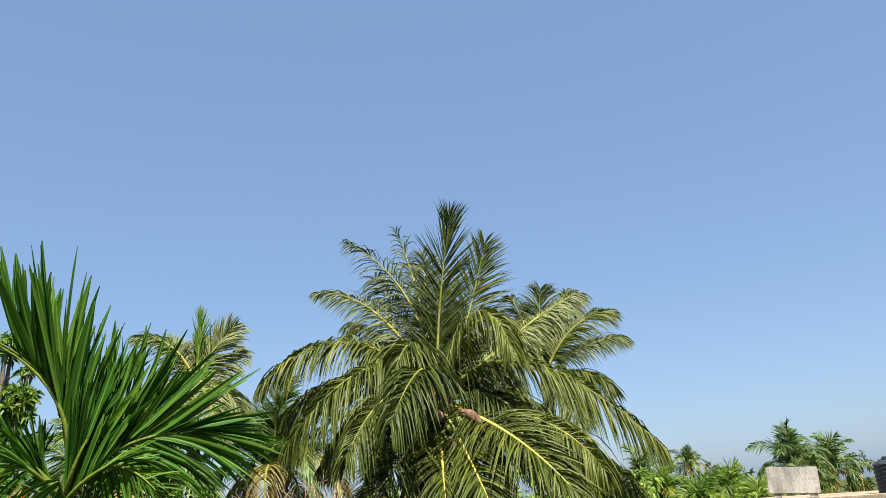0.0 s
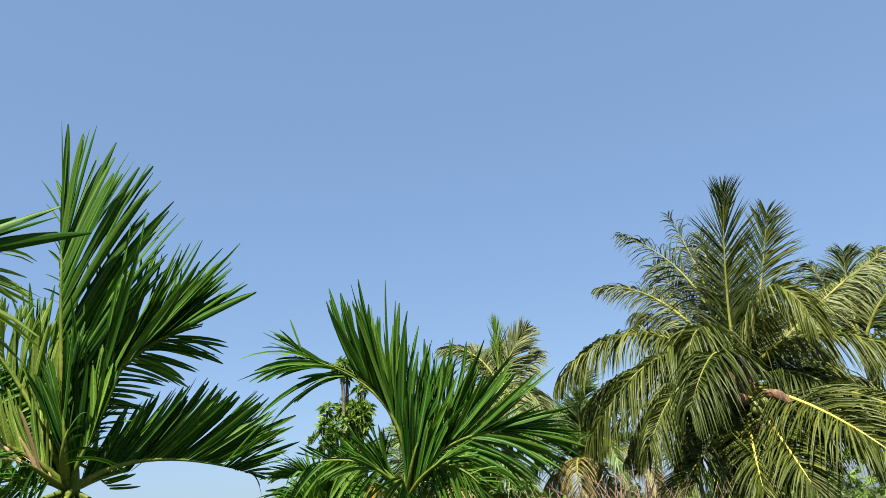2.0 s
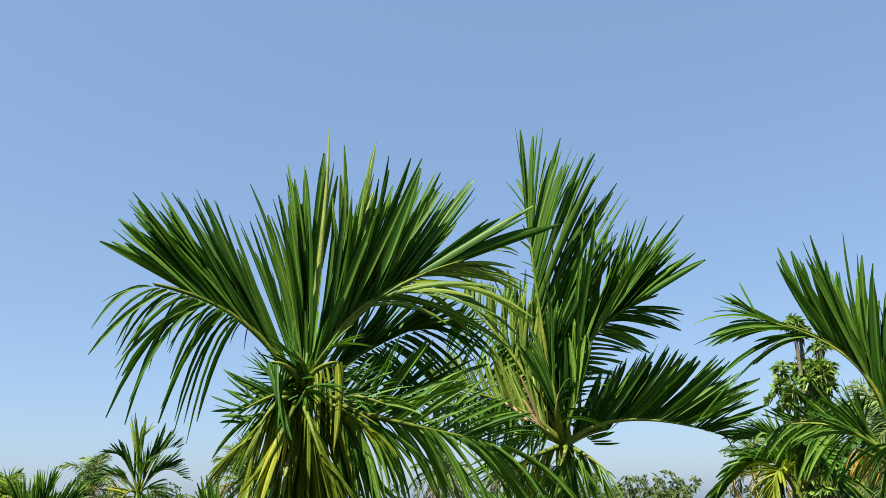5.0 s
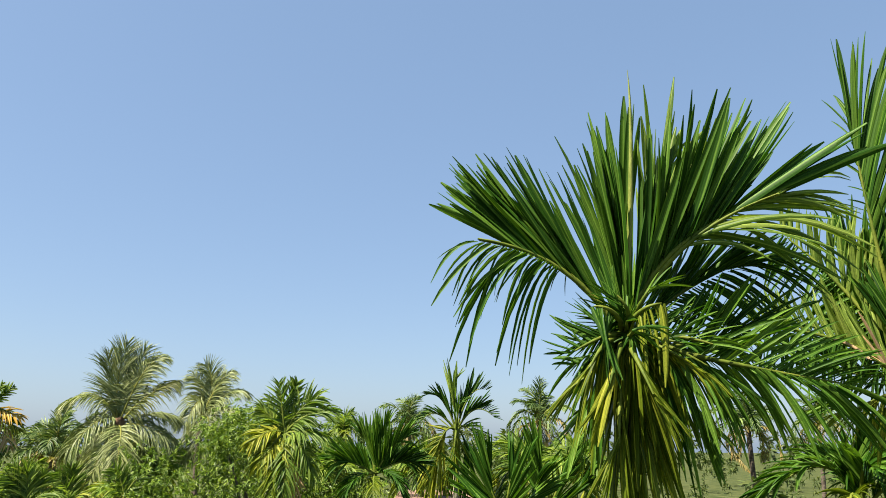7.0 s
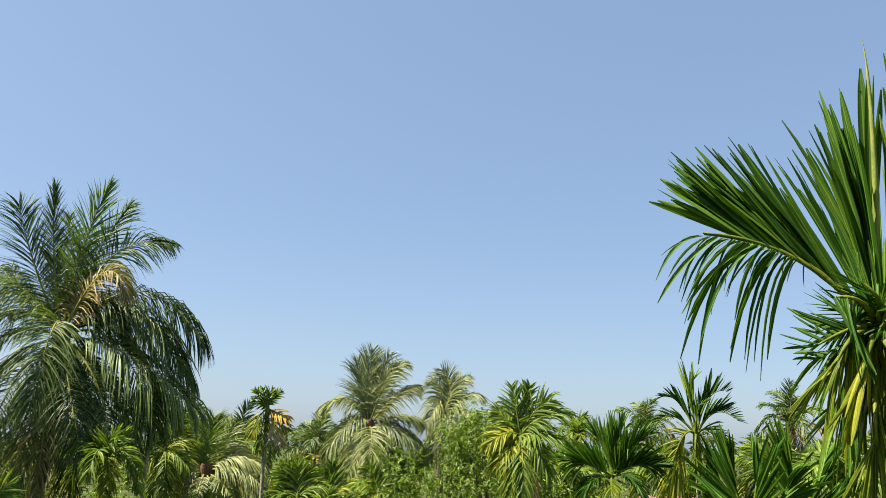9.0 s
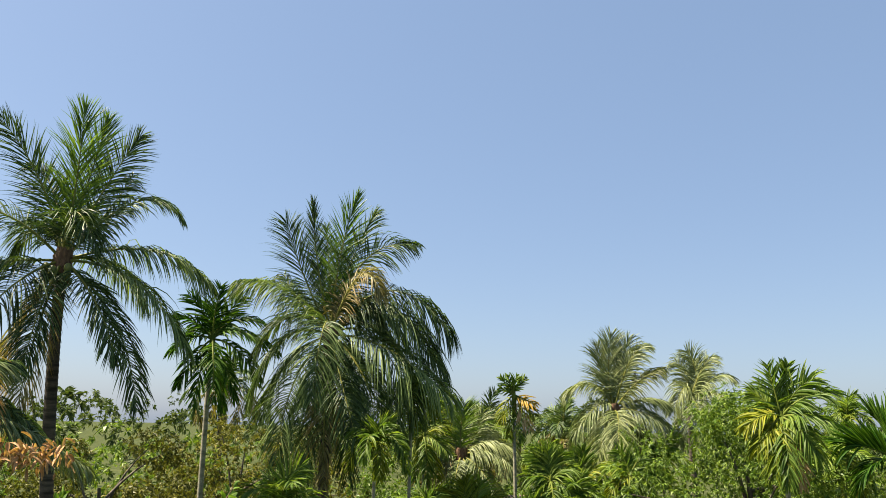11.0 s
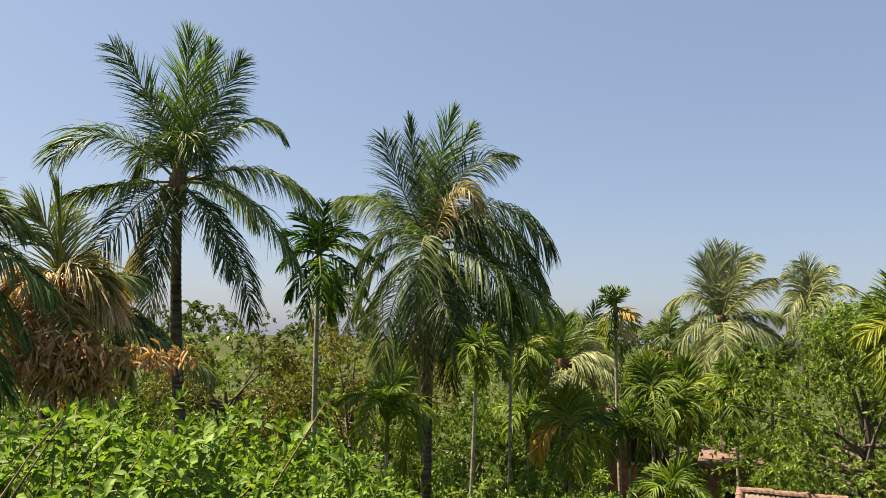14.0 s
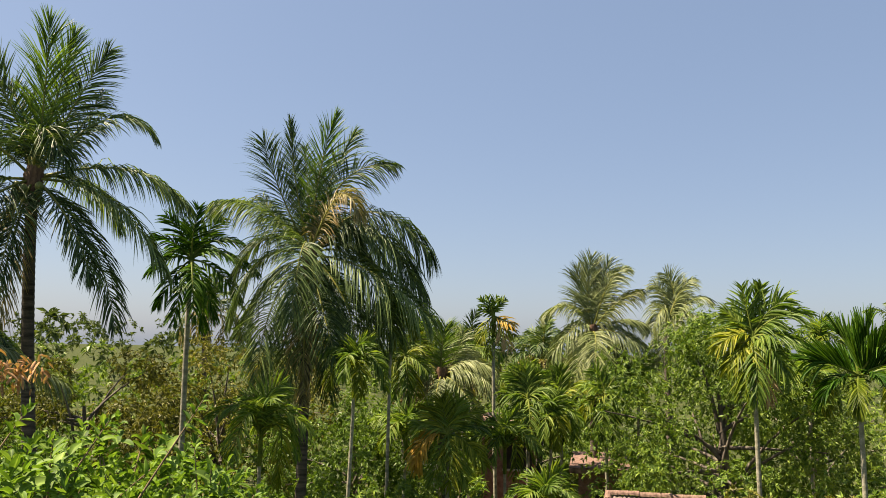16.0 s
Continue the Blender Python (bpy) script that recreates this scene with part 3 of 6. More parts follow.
def petals(name, base, way, side, ln, wd, hang):
    """Small leaves, each a folded lozenge."""
    way = way / np.linalg.norm(way, axis=1, keepdims=True)
    side = side / (np.linalg.norm(side, axis=1, keepdims=True) + 1e-9)
    up = np.cross(side, way)
    m = base + way * (ln * 0.45)[:, None]
    w = (wd * 0.5)[:, None]
    tip = base + way * ln[:, None] - np.array((0, 0, 1.0)) * (hang * ln)[:, None]
    v = np.stack([base, m + side * w + up * w * 0.5, tip, m - side * w + up * w * 0.5], 1)
    n = len(base)
    uv = np.broadcast_to(np.array(((0.5, 0.0), (1.0, 0.5), (0.5, 1.0), (0.0, 0.5))), (n, 4, 2))
    return mesh_of(name, v.reshape(-1, 3), np.arange(4 * n).reshape(n, 4), uv.reshape(-1, 2), False)


def tufted(rng, name, centres, radii, tufts, leaves, size, flat=0.8, narrow=0.3, droop=0.35):
    """Leaf tufts on the outside of clumps: the leaves of a tuft fan out from one twig's end, with dark gaps between the tufts."""
    c = np.repeat(centres, tufts, axis=0)
    r = np.repeat(radii, tufts)
    d = rng.normal(0, 1, c.shape) + (0, 0, 0.35)
    d /= np.linalg.norm(d, axis=1, keepdims=True)
    twig = c + d * (r * rng.uniform(0.55, 1.08, len(c)))[:, None] * (1, 1, flat)
    n = len(c) * leaves
    base, out = np.repeat(twig, leaves, axis=0), np.repeat(d, leaves, axis=0)
    way = rng.normal(0, 1, (n, 3))
    way -= (way * out).sum(1, keepdims=True) * out
    way /= np.linalg.norm(way, axis=1, keepdims=True) + 1e-9
    way = way + out * rng.uniform(0.1, 1.1, n)[:, None] - np.array((0, 0, 1.0)) * droop * rng.uniform(0.2, 1.4, n)[:, None]
    side = np.cross(way, out + rng.normal(0, 0.35, (n, 3)))
    ln = size * rng.uniform(0.6, 1.2, n)
    return petals(name, base + rng.normal(0, 0.05 * size, (n, 3)), way, side, ln, ln * narrow * rng.uniform(0.8, 1.3, n), droop * rng.uniform(0.1, 0.8, n))


def leafy_tree(seed, turn, dist, height, spread, label, clumps=60, per=90, size=0.16, material=None, foot=0.35, name="leafy_tree", near=False):
    """A branched trunk with a crown of leaf clumps and gaps."""
    rng = np.random.default_rng(seed)
    tree = tagged(thing(name, *spot(turn, dist), 0, turn), label, "tree")
    d = rng.normal(0, 1, (clumps, 3))
    d /= np.linalg.norm(d, axis=1, keepdims=True)
    mid = height * (1 + foot) / 2
    c = d * (0.35 + 0.65 * rng.random(clumps) ** 0.4)[:, None] * (spread, spread, height * (1 - foot) / 2 * 0.9) + (0, 0, mid)
    pieces = []
    s = np.linspace(0, 1, 8)
    top = height * 0.72
    pieces.append(tube(np.stack([0.15 * np.sin(s * 3), 0.1 * np.sin(s * 4), s * top], 1), 0.05 * height * 0.45 * (1.15 - s) + 0.02, 8))
    for p in c[rng.permutation(clumps)[: min(26, clumps)]]:
        z0 = rng.uniform(0.3, 0.7) * height
        z0 = min(z0, max(p[2] - 0.2, 0.2 * height))
        k = bent(((p[0]) * 0.45, p[1] * 0.45, z0 + (p[2] - z0) * 0.6), p, 6, (0, 0, z0))
        pieces.append(tube(k, np.linspace(0.05, 0.012, 6) * height / 6, 5))
    part("trunk", joined("trunk", pieces), BARK, tree)
    part("crown", tufted(rng, "crown", c, spread * rng.uniform(0.16, 0.30, clumps), max(7, per // 6), 9, size * 0.95), material or BROAD, tree, "", "stuff")
    return tree


def whorled_shrub(seed, turn, dist, height, spread, label, twigs, leaves, size, shoots):
    """A shrub of upright twigs, each ending in whorls of pointed leaves; shoots stand out above it."""
    rng = np.random.default_rng(seed)
    shrub = tagged(thing("shrub", *spot(turn, dist), 0, turn), label, "shrub")
    a = rng.uniform(0, 6.283, twigs)
    r = np.sqrt(rng.random(twigs)) * spread
    dome = height - 0.9 * (r / spread) ** 2 - rng.random(twigs) ** 1.5 * 1.5 + 0.3 * np.sin(a * 5 + r * 2)
    tips = np.stack([np.cos(a) * r, np.sin(a) * r, dome], 1)
    lean = np.stack([np.cos(a) * r, np.sin(a) * r, 0 * a], 1) / spread * 0.5 + rng.normal(0, 0.3, (twigs, 3)) + (0, 0, 0.9)
    if len(shoots):
        tips = np.concatenate([tips, np.array(shoots, float)])
        lean = np.concatenate([lean, np.tile((0.45, -0.1, 0.8), (len(shoots), 1))])
    lean /= np.linalg.norm(lean, axis=1, keepdims=True)
    stems = [tube(np.stack([0.1 * np.sin(np.linspace(0, 3, 6)), np.zeros(6), np.linspace(0, height * 0.6, 6)], 1), np.linspace(0.08, 0.04, 6), 7)]
    for k in range(0, len(tips), 3):
        foot = tips[k] - lean[k] * rng.uniform(0.9, 1.6)
        stems.append(tube(bent((tips[k] + foot) / 2 + rng.normal(0, 0.05, 3), tips[k], 4, foot), np.linspace(0.014, 0.005, 4), 4))
    for p, d in zip(tips[twigs:], lean[twigs:]):
        stems.append(tube(bent(p - d * 0.8, p, 5, p - d * 1.7), np.linspace(0.016, 0.006, 5), 5))
    part("stem", joined("stem", stems), TWIGS, shrub)
    n = len(tips) * leaves
    c = np.repeat(tips, leaves, axis=0)
    d = np.repeat(lean, leaves, axis=0)
    rank = np.tile(np.arange(leaves), len(tips))
    turn_by = rank * 2.4 + np.repeat(rng.uniform(0, 6.28, len(tips)), leaves) + rng.normal(0, 0.25, n)
    u = np.cross(d, (0.0, 1.0, 0.05))
    u /= np.linalg.norm(u, axis=1, keepdims=True)
    v = np.cross(d, u)
    open_by = np.radians(20 + 70 * rank / leaves) + rng.normal(0, 0.18, n)
    way = np.cos(open_by)[:, None] * d + np.sin(open_by)[:, None] * (np.cos(turn_by)[:, None] * u + np.sin(turn_by)[:, None] * v)
    base = c - d * (rank / leaves * 0.32)[:, None]
    ln = size * (0.55 + 0.6 * rank / leaves) * rng.uniform(0.75, 1.2, n)
    part("crown", strips("crown", base, way, np.cross(way, d), ln, ln * rng.uniform(0.40, 0.54, n), rng.uniform(0.4, 1.8, n), 4, (0.15, 0.82, 1.0, 0.72, 0.06), 0.3), BRIGHT, shrub, "", "stuff")
    return shrub


# ground
def ground():
    n = 90
    g = np.linspace(-1, 1, n)
    g = np.sign(g) * np.abs(g) ** 3 * 1500
    x, y = np.meshgrid(g, g, indexing="ij")
    r = np.hypot(x, y)
    z = 0.12 * np.sin(x * 0.31) * np.cos(y * 0.27) * np.clip(r / 10, 0, 1) - 0.05
    v = np.stack([x, y, z], -1).reshape(-1, 3)
    i = np.arange(n * n).reshape(n, n)
    q = np.stack([i[:-1, :-1], i[1:, :-1], i[1:, 1:], i[:-1, 1:]], -1).reshape(-1, 4)
    ob = new("ground", mesh_of("ground", v, q))
    ob.data.materials.append(SOIL)
    tagged(ob, "dark soil with patches of weeds", "ground", "", "structure")


ground()

# the large coconut palm and those behind it
palm, plume = coconut_palm(1, 3.65, 11.01, 7.91, "large coconut palm with arching fronds and green nuts", 4, (0.2, 0.3), 0.15, 2)
plume((0.08, 0.20, 1.26), (0.40, 0.10, 3.05), 0.72, face=1, hang=0.25, spread=(52, 14))
plume((0.51, 0.70, 1.27), (0.97, 0.90, 2.77), 0.72, face=0.9, hang=0.5, spread=(50, 18))
plume((-0.20, 0.80, 1.78), (-0.52, 0.90, 2.97), 0.42, face=0.6, hang=1.2, spread=(60, 20), count=50)
plume((-0.40, 0.60, 1.73), (-1.39, 0.80, 2.75), 0.55, face=0.4, hang=1.4, spread=(60, 25), count=60)
plume((-0.84, 0.70, 1.48), (-1.89, 1.00, 1.93), 0.5, face=0.3, hang=1.6, spread=(62, 25), material=COCO_SOFT)
plume((-1.25, -0.10, 0.89), (-2.52, -0.20, 0.20), 0.81, face=0.2, hang=3.5)
plume((-0.89, -0.70, 0.41), (-1.98, -1.20, -0.68), 0.92, face=0.25, hang=4.1)
plume((0.56, -0.50, 1.06), (0.96, -1.00, 0.33), 0.76, face=0.35, hang=3.5)
plume((1.30, -0.20, 0.42), (3.05, -0.50, -1.08), 0.92, face=0.2, hang=4.1)
plume((1.66, 0.90, 1.34), (2.51, 1.30, 1.76), 0.65, face=0.3, hang=2.4, material=COCO_SOFT)
plume((0.77, -1.20, -0.58), (1.42, -2.00, -1.44), 0.75, face=0.55, hang=1.0, stalk=GOLD)
plume((-0.06, -1.00, -0.80), (-0.07, -1.60, -1.40), 0.6, face=0.7, hang=0.7, stalk=GOLD)
plume((0.23, -1.00, -0.72), (0.46, -1.70, -1.47), 0.6, face=0.7, hang=0.7, stalk=GOLD)
plume((-0.48, -0.90, -0.67), (-1.00, -1.60, -1.31), 0.65, face=0.7, hang=0.8)
plume((1.38, 0.40, -0.08), (2.29, 0.30, -1.51), 0.86, face=0.2, hang=3.8)
plume((-1.02, 0.70, 0.11), (-1.80, 1.00, -0.85), 0.81, face=0.2, hang=3.5)
plume((0.80, -0.50, -0.09), (1.32, -1.00, -1.12), 0.86, face=0.25, hang=3.8)
plume((-0.35, 1.10, 1.24), (-0.94, 1.50, 2.40), 0.7, face=0.6, hang=1.4)
plume((0.84, 1.20, 1.10), (1.86, 1.70, 1.52), 0.76, face=0.4, hang=3.0)
plume((-0.03, 1.00, 1.46), (-0.08, 1.40, 2.71), 0.6, face=0.8, hang=0.8)
plume((-0.65, -1.00, 0.01), (-1.21, -1.90, -0.92), 0.76, face=0.3, hang=3.5)
plume((-0.25, -1.10, 0.28), (-0.71, -2.00, -0.61), 0.81, face=0.35, hang=3.5)
plume((-0.33, -0.60, 0.70), (-0.65, -1.10, -0.01), 0.76, face=0.35, hang=3.2)
plume((0.87, 1.10, 0.63), (1.50, 1.70, -0.10), 0.76, face=0.2, hang=3.2)
plume((-0.66, 1.20, 1.10), (-1.40, 1.80, 1.65), 0.76, face=0.3, hang=3.0)
plume((0.58, 0.60, -0.32), (0.85, 0.80, -1.11), 0.76, face=0.3, hang=2.7)
plume((-0.63, 0.60, -0.32), (-1.06, 0.80, -0.90), 0.76, face=0.3, hang=2.7)
plume((1.58, 0.20, -0.50), (2.71, 0.10, -1.39), 0.81, face=0.2, hang=3.5)
plume((1.21, -0.90, -0.41), (1.80, -1.50, -1.17), 0.81, face=0.3, hang=3.5)
plume((-0.17, 0.50, -0.59), (-0.32, 0.60, -1.25), 0.6, face=0.3, hang=1.6)
plume((0.13, 0.30, -0.63), (0.32, 0.40, -1.37), 0.6, face=0.3, hang=1.6)
plume((-1.42, 0.30, 0.40), (-2.18, 0.40, -0.17), 0.76, face=0.2, hang=3.5)
plume((-0.65, 0.90, -0.54), (-1.17, 1.20, -1.12), 0.76, face=0.3, hang=3.2, count=60)
plume((-0.33, 0.90, -0.71), (-0.53, 1.10, -1.32), 0.76, face=0.3, hang=3.2, count=60)
plume((0.49, 0.90, -0.69), (0.78, 1.10, -1.33), 0.76, face=0.3, hang=3.2, count=60)
plume((1.01, 1.00, -0.56), (1.48, 1.30, -1.22), 0.76, face=0.3, hang=3.2, count=60)
plume((-1.05, 1.10, -0.25), (-1.68, 1.40, -0.84), 0.76, face=0.3, hang=3.2, count=60)
plume((1.43, 1.10, -0.66), (2.17, 1.40, -1.34), 0.76, face=0.3, hang=3.2, count=60)
plume((0.20, 1.00, -0.26), (0.28, 1.30, -1.05), 0.76, face=0.3, hang=3.2, count=60)
plume((-1.47, 1.20, 0.03), (-2.20, 1.60, -0.55), 0.76, face=0.3, hang=3.2, count=60)
plume((1.87, 1.20, -0.68), (2.78, 1.50, -1.46), 0.76, face=0.3, hang=3.2, count=60)
plume((0.11, 1.20, 0.79), (0.08, 1.60, 1.60), 0.76, face=0.3, hang=3.2, count=60)
plume((-0.59, 1.40, 0.78), (-1.15, 2.00, 1.20), 0.76, face=0.3, hang=3.2, count=60)
plume((0.73, 1.40, 0.70), (1.30, 2.00, 1.24), 0.76, face=0.3, hang=3.2, count=60)
plume((-0.10, 0.20, -0.54), (-0.14, 0.20, -1.20), 0.76, face=0.3, hang=3.2, count=60)
BIG = palm
palm, plume = coconut_palm(2, -4.78, 15.01, 8.79, "coconut palm half hidden behind a larger one", 0)
plume((-0.01, 0.30, 0.88), (0.14, 0.50, 1.97), 0.6, face=0.9, hang=0.7)
plume((0.64, 0.00, 0.87), (1.51, 0.20, 1.19), 0.7, face=0.35, hang=1.6)
plume((0.89, -0.20, 0.47), (1.60, -0.30, 0.50), 0.6, face=0.35, hang=1.8, material=COCO_SOFT)
plume((0.66, -0.30, -0.05), (1.19, -0.60, -0.45), 0.7, face=0.2, hang=2.4)
plume((-0.27, 0.40, 1.04), (-0.54, 0.70, 1.85), 0.6, face=0.5, hang=1.4)
plume((0.36, 0.60, 1.14), (0.76, 0.90, 1.90), 0.6, face=0.5, hang=1.2)
plume((-0.44, 0.20, 0.45), (-0.89, 0.40, 0.41), 0.6, face=0.3, hang=2.2)
plume((0.30, -0.60, -0.38), (0.46, -1.20, -1.14), 0.7, face=0.3, hang=2.4)
palm, plume = coconut_palm(3, 19.99, 15.00, 8.99, "young coconut palm with pale upright fronds", 0, (0.3, 0.0), 0.12, 1, COCO_SOFT)
plume((0.04, 0.00, 0.58), (0.06, 0.05, 1.32), 0.5, face=1, hang=0.1, spread=(12, 4), material=COCO_YOUNG, count=40)
plume((0.27, 0.10, 0.55), (0.72, 0.20, 1.15), 0.55, face=0.9, hang=0.5, spread=(52, 18))
plume((-0.47, 0.10, 0.69), (-1.15, 0.20, 0.84), 0.5, face=0.5, hang=1.2, spread=(60, 25))
plume((-0.26, 0.40, 0.46), (-0.51, 0.70, 1.00), 0.45, face=0.7, hang=1.0, spread=(60, 25))
plume((0.44, 0.30, 0.33), (0.86, 0.50, 0.74), 0.5, face=0.4, hang=1.4)
plume((0.47, -0.30, -0.19), (0.81, -0.50, -0.72), 0.6, face=0.3, hang=2.0)
plume((-0.48, -0.20, -0.06), (-0.85, -0.40, -0.56), 0.6, face=0.3, hang=2.0)
plume((0.22, -0.80, -0.45), (0.36, -1.30, -1.25), 0.6, face=0.4, hang=1.8)
plume((-0.23, -0.80, -0.44), (-0.45, -1.30, -1.21), 0.6, face=0.4, hang=1.8)
plume((-0.01, 0.80, 0.53), (0.20, 1.40, 1.22), 0.5, face=0.7, hang=0.8)

# areca palms close to the viewer
palm, leaf, sail, fan, plume = areca_palm(4, 67.89, 4.60, 7.16, "tall areca palm with a folded spear leaf and drooping fronds")
fan((-0.36, -0.10, 0.41), (-0.88, -0.20, 0.58), ((-0.42, -0.05, 0.81), (-0.80, -0.10, 1.10), (-1.15, -0.20, 0.90)), count=36, run=(0.12, 0.72), ragged=0.09)
fan((-0.36, 0.00, 0.44), (-0.90, -0.05, 0.62), ((-0.47, 0.00, 0.82), (-0.79, 0.00, 1.05), (-1.08, -0.05, 0.87)), count=20, run=(0.12, 0.7), ragged=0.12)
fan((-0.34, -0.12, 0.39), (-0.90, -0.22, 0.56), ((-0.56, -0.06, -0.02), (-0.94, -0.12, 0.12), (-1.14, -0.22, 0.49)), count=20, run=(0.5, 0.95), width=0.032, sag=0.22, ragged=0.2)
fan((-0.34, -0.05, 0.41), (-0.89, -0.10, 0.60), ((-0.46, -0.03, 0.28), (-0.64, -0.05, 0.34), (-0.79, -0.10, 0.17)), count=9, run=(0.45, 0.8), width=0.028, sag=0.2, ragged=0.25)
fan((0.02, 0.05, 0.43), (0.05, 0.10, 0.92), ((-0.20, 0.03, 1.02), (-0.15, 0.05, 1.36), (0.09, 0.10, 1.62)), count=26, run=(0.1, 0.62), ragged=0.09)
fan((-0.09, 0.10, 0.35), (-0.17, 0.15, 0.60), ((-0.39, 0.05, 0.84), (-0.31, 0.10, 1.00), (-0.14, 0.15, 0.78)), count=9, run=(0.1, 0.7), width=0.036, ragged=0.12)
fan((0.33, 0.00, 0.53), (1.05, -0.05, 0.88), ((0.19, 0.00, 1.03), (0.62, 0.00, 1.45), (1.40, -0.05, 1.15)), count=46, run=(0.08, 0.74))
# sun on these right-hand rows comes from the sunlit leaf copy
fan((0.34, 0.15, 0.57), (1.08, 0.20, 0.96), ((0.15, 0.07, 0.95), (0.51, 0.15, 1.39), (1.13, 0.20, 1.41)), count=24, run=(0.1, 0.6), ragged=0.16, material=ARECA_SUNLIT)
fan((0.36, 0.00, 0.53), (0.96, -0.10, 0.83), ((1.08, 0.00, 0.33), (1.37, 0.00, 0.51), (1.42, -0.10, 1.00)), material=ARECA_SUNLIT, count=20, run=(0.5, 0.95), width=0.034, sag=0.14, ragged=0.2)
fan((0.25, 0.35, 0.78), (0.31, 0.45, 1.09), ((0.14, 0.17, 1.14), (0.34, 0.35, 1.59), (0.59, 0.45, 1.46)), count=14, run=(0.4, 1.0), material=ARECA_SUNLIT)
fan((0.46, 0.40, 0.39), (1.01, 0.60, 0.64), ((0.28, 0.20, 0.45), (0.74, 0.40, 0.74), (1.41, 0.60, 0.58)), count=34, run=(0.1, 0.8))
fan((0.46, 0.40, 0.37), (1.01, 0.60, 0.62), ((0.49, 0.20, 0.04), (0.95, 0.40, 0.15), (1.40, 0.60, 0.34)), count=26, run=(0.2, 1.0), sag=0.12, width=0.04)
fan((0.35, 0.10, -0.02), (0.77, 0.20, 0.12), ((0.34, 0.05, 0.22), (0.75, 0.10, 0.37), (1.24, 0.20, 0.19)), count=24, run=(0.2, 1.0), width=0.042)
fan((0.35, 0.10, -0.03), (0.77, 0.20, 0.08), ((0.50, 0.05, -0.29), (0.88, 0.10, -0.29), (1.19, 0.20, -0.05)), count=18, run=(0.25, 1.0), width=0.036, sag=0.14, ragged=0.2)
fan((0.51, -0.10, -0.14), (1.16, -0.10, -0.27), ((0.65, -0.05, 0.04), (1.11, -0.10, 0.04), (1.45, -0.10, -0.28)), count=30, run=(0.2, 1.0), width=0.032, sag=0.1)
fan((0.51, -0.10, -0.14), (1.14, -0.15, -0.28), ((0.49, -0.05, -0.54), (0.98, -0.10, -0.60), (1.49, -0.15, -0.58)), count=32, run=(0.2, 1.0), width=0.032, sag=0.12)
fan((-0.10, -0.25, -0.01), (-0.31, -0.35, -0.12), ((-0.19, -0.12, 0.22), (-0.40, -0.25, 0.13), (-0.48, -0.35, -0.06)), count=16, run=(0.2, 1.0), width=0.036, ragged=0.2)
fan((-0.10, -0.25, -0.05), (-0.29, -0.35, -0.18), ((-0.13, -0.12, -0.45), (-0.33, -0.25, -0.43), (-0.47, -0.35, -0.17)), count=18, run=(0.2, 1.0), width=0.04, sag=0.18, ragged=0.2)
fan((-0.06, -0.35, -0.12), (-0.13, -0.45, -0.33), ((-0.00, -0.17, -0.59), (-0.15, -0.35, -0.60), (-0.30, -0.45, -0.55)), count=18, run=(0.15, 1.0), sag=0.08, width=0.046, material=ARECA_OLD)
fan((0.02, -0.35, -0.13), (0.10, -0.50, -0.37), ((-0.02, -0.17, -0.76), (0.17, -0.35, -0.72), (0.28, -0.50, -0.51)), count=22, run=(0.1, 1.0), sag=0.1, width=0.05, material=ARECA_OLD)
fan((0.13, -0.20, -0.05), (0.33, -0.30, -0.19), ((0.24, -0.10, -0.59), (0.42, -0.20, -0.45), (0.50, -0.30, -0.32)), count=18, run=(0.15, 1.0), sag=0.18, width=0.044, material=ARECA_OLD)
fan((0.12, -0.20, -0.02), (0.29, -0.30, -0.07), ((0.26, -0.10, 0.20), (0.42, -0.20, 0.06), (0.44, -0.30, -0.13)), count=12, run=(0.2, 1.0), sag=0.12, width=0.04, ragged=0.2)
fan((0.02, -0.15, -0.22), (0.04, -0.20, -0.56), ((0.22, -0.07, -0.83), (0.08, -0.15, -0.97), (-0.08, -0.20, -0.92)), count=22, run=(0.2, 1.0), sag=0.06, width=0.05, material=ARECA_OLD)
fan((-0.06, -0.30, -0.34), (-0.08, -0.40, -0.59), ((0.07, -0.15, -0.89), (-0.09, -0.30, -0.96), (-0.25, -0.40, -0.91)), count=20, run=(0.3, 1.0), sag=0.08, width=0.044, material=ARECA_OLD)
fan((-0.09, 0.10, -0.13), (-0.20, 0.15, -0.38), ((-0.14, 0.05, -0.74), (-0.28, 0.10, -0.77), (-0.43, 0.15, -0.63)), count=18, run=(0.2, 1.0), sag=0.12, width=0.042)
fan((0.23, 0.10, -0.13), (0.41, 0.20, -0.43), ((0.24, 0.05, -0.84), (0.43, 0.10, -0.83), (0.61, 0.20, -0.61)), count=20, run=(0.2, 1.0), sag=0.12, width=0.042)
fan((0.01, -0.30, -0.02), (0.01, -0.42, -0.01), ((-0.17, -0.15, 0.09), (0.01, -0.30, -0.18), (0.23, -0.42, 0.00)), count=22, run=(0.5, 1.0), sag=0.2, width=0.036, ragged=0.25)
fan((0.00, -0.20, 0.03), (-0.01, -0.30, 0.06), ((-0.16, -0.10, 0.22), (0.04, -0.20, 0.26), (0.23, -0.30, 0.14)), count=16, run=(0.5, 1.0), sag=0.06, width=0.036, ragged=0.25)
spear(palm, 7.16, (0.08, -0.10, 0.99), (0.09, -0.12, 1.63))
fan((0.06, -0.30, 0.10), (0.19, -0.35, 0.14), ((-0.18, -0.15, -0.22), (0.03, -0.30, -0.31), (0.24, -0.35, -0.26)), count=14, run=(0.2, 1.0), width=0.042, sag=0.12, material=ARECA_OLD)
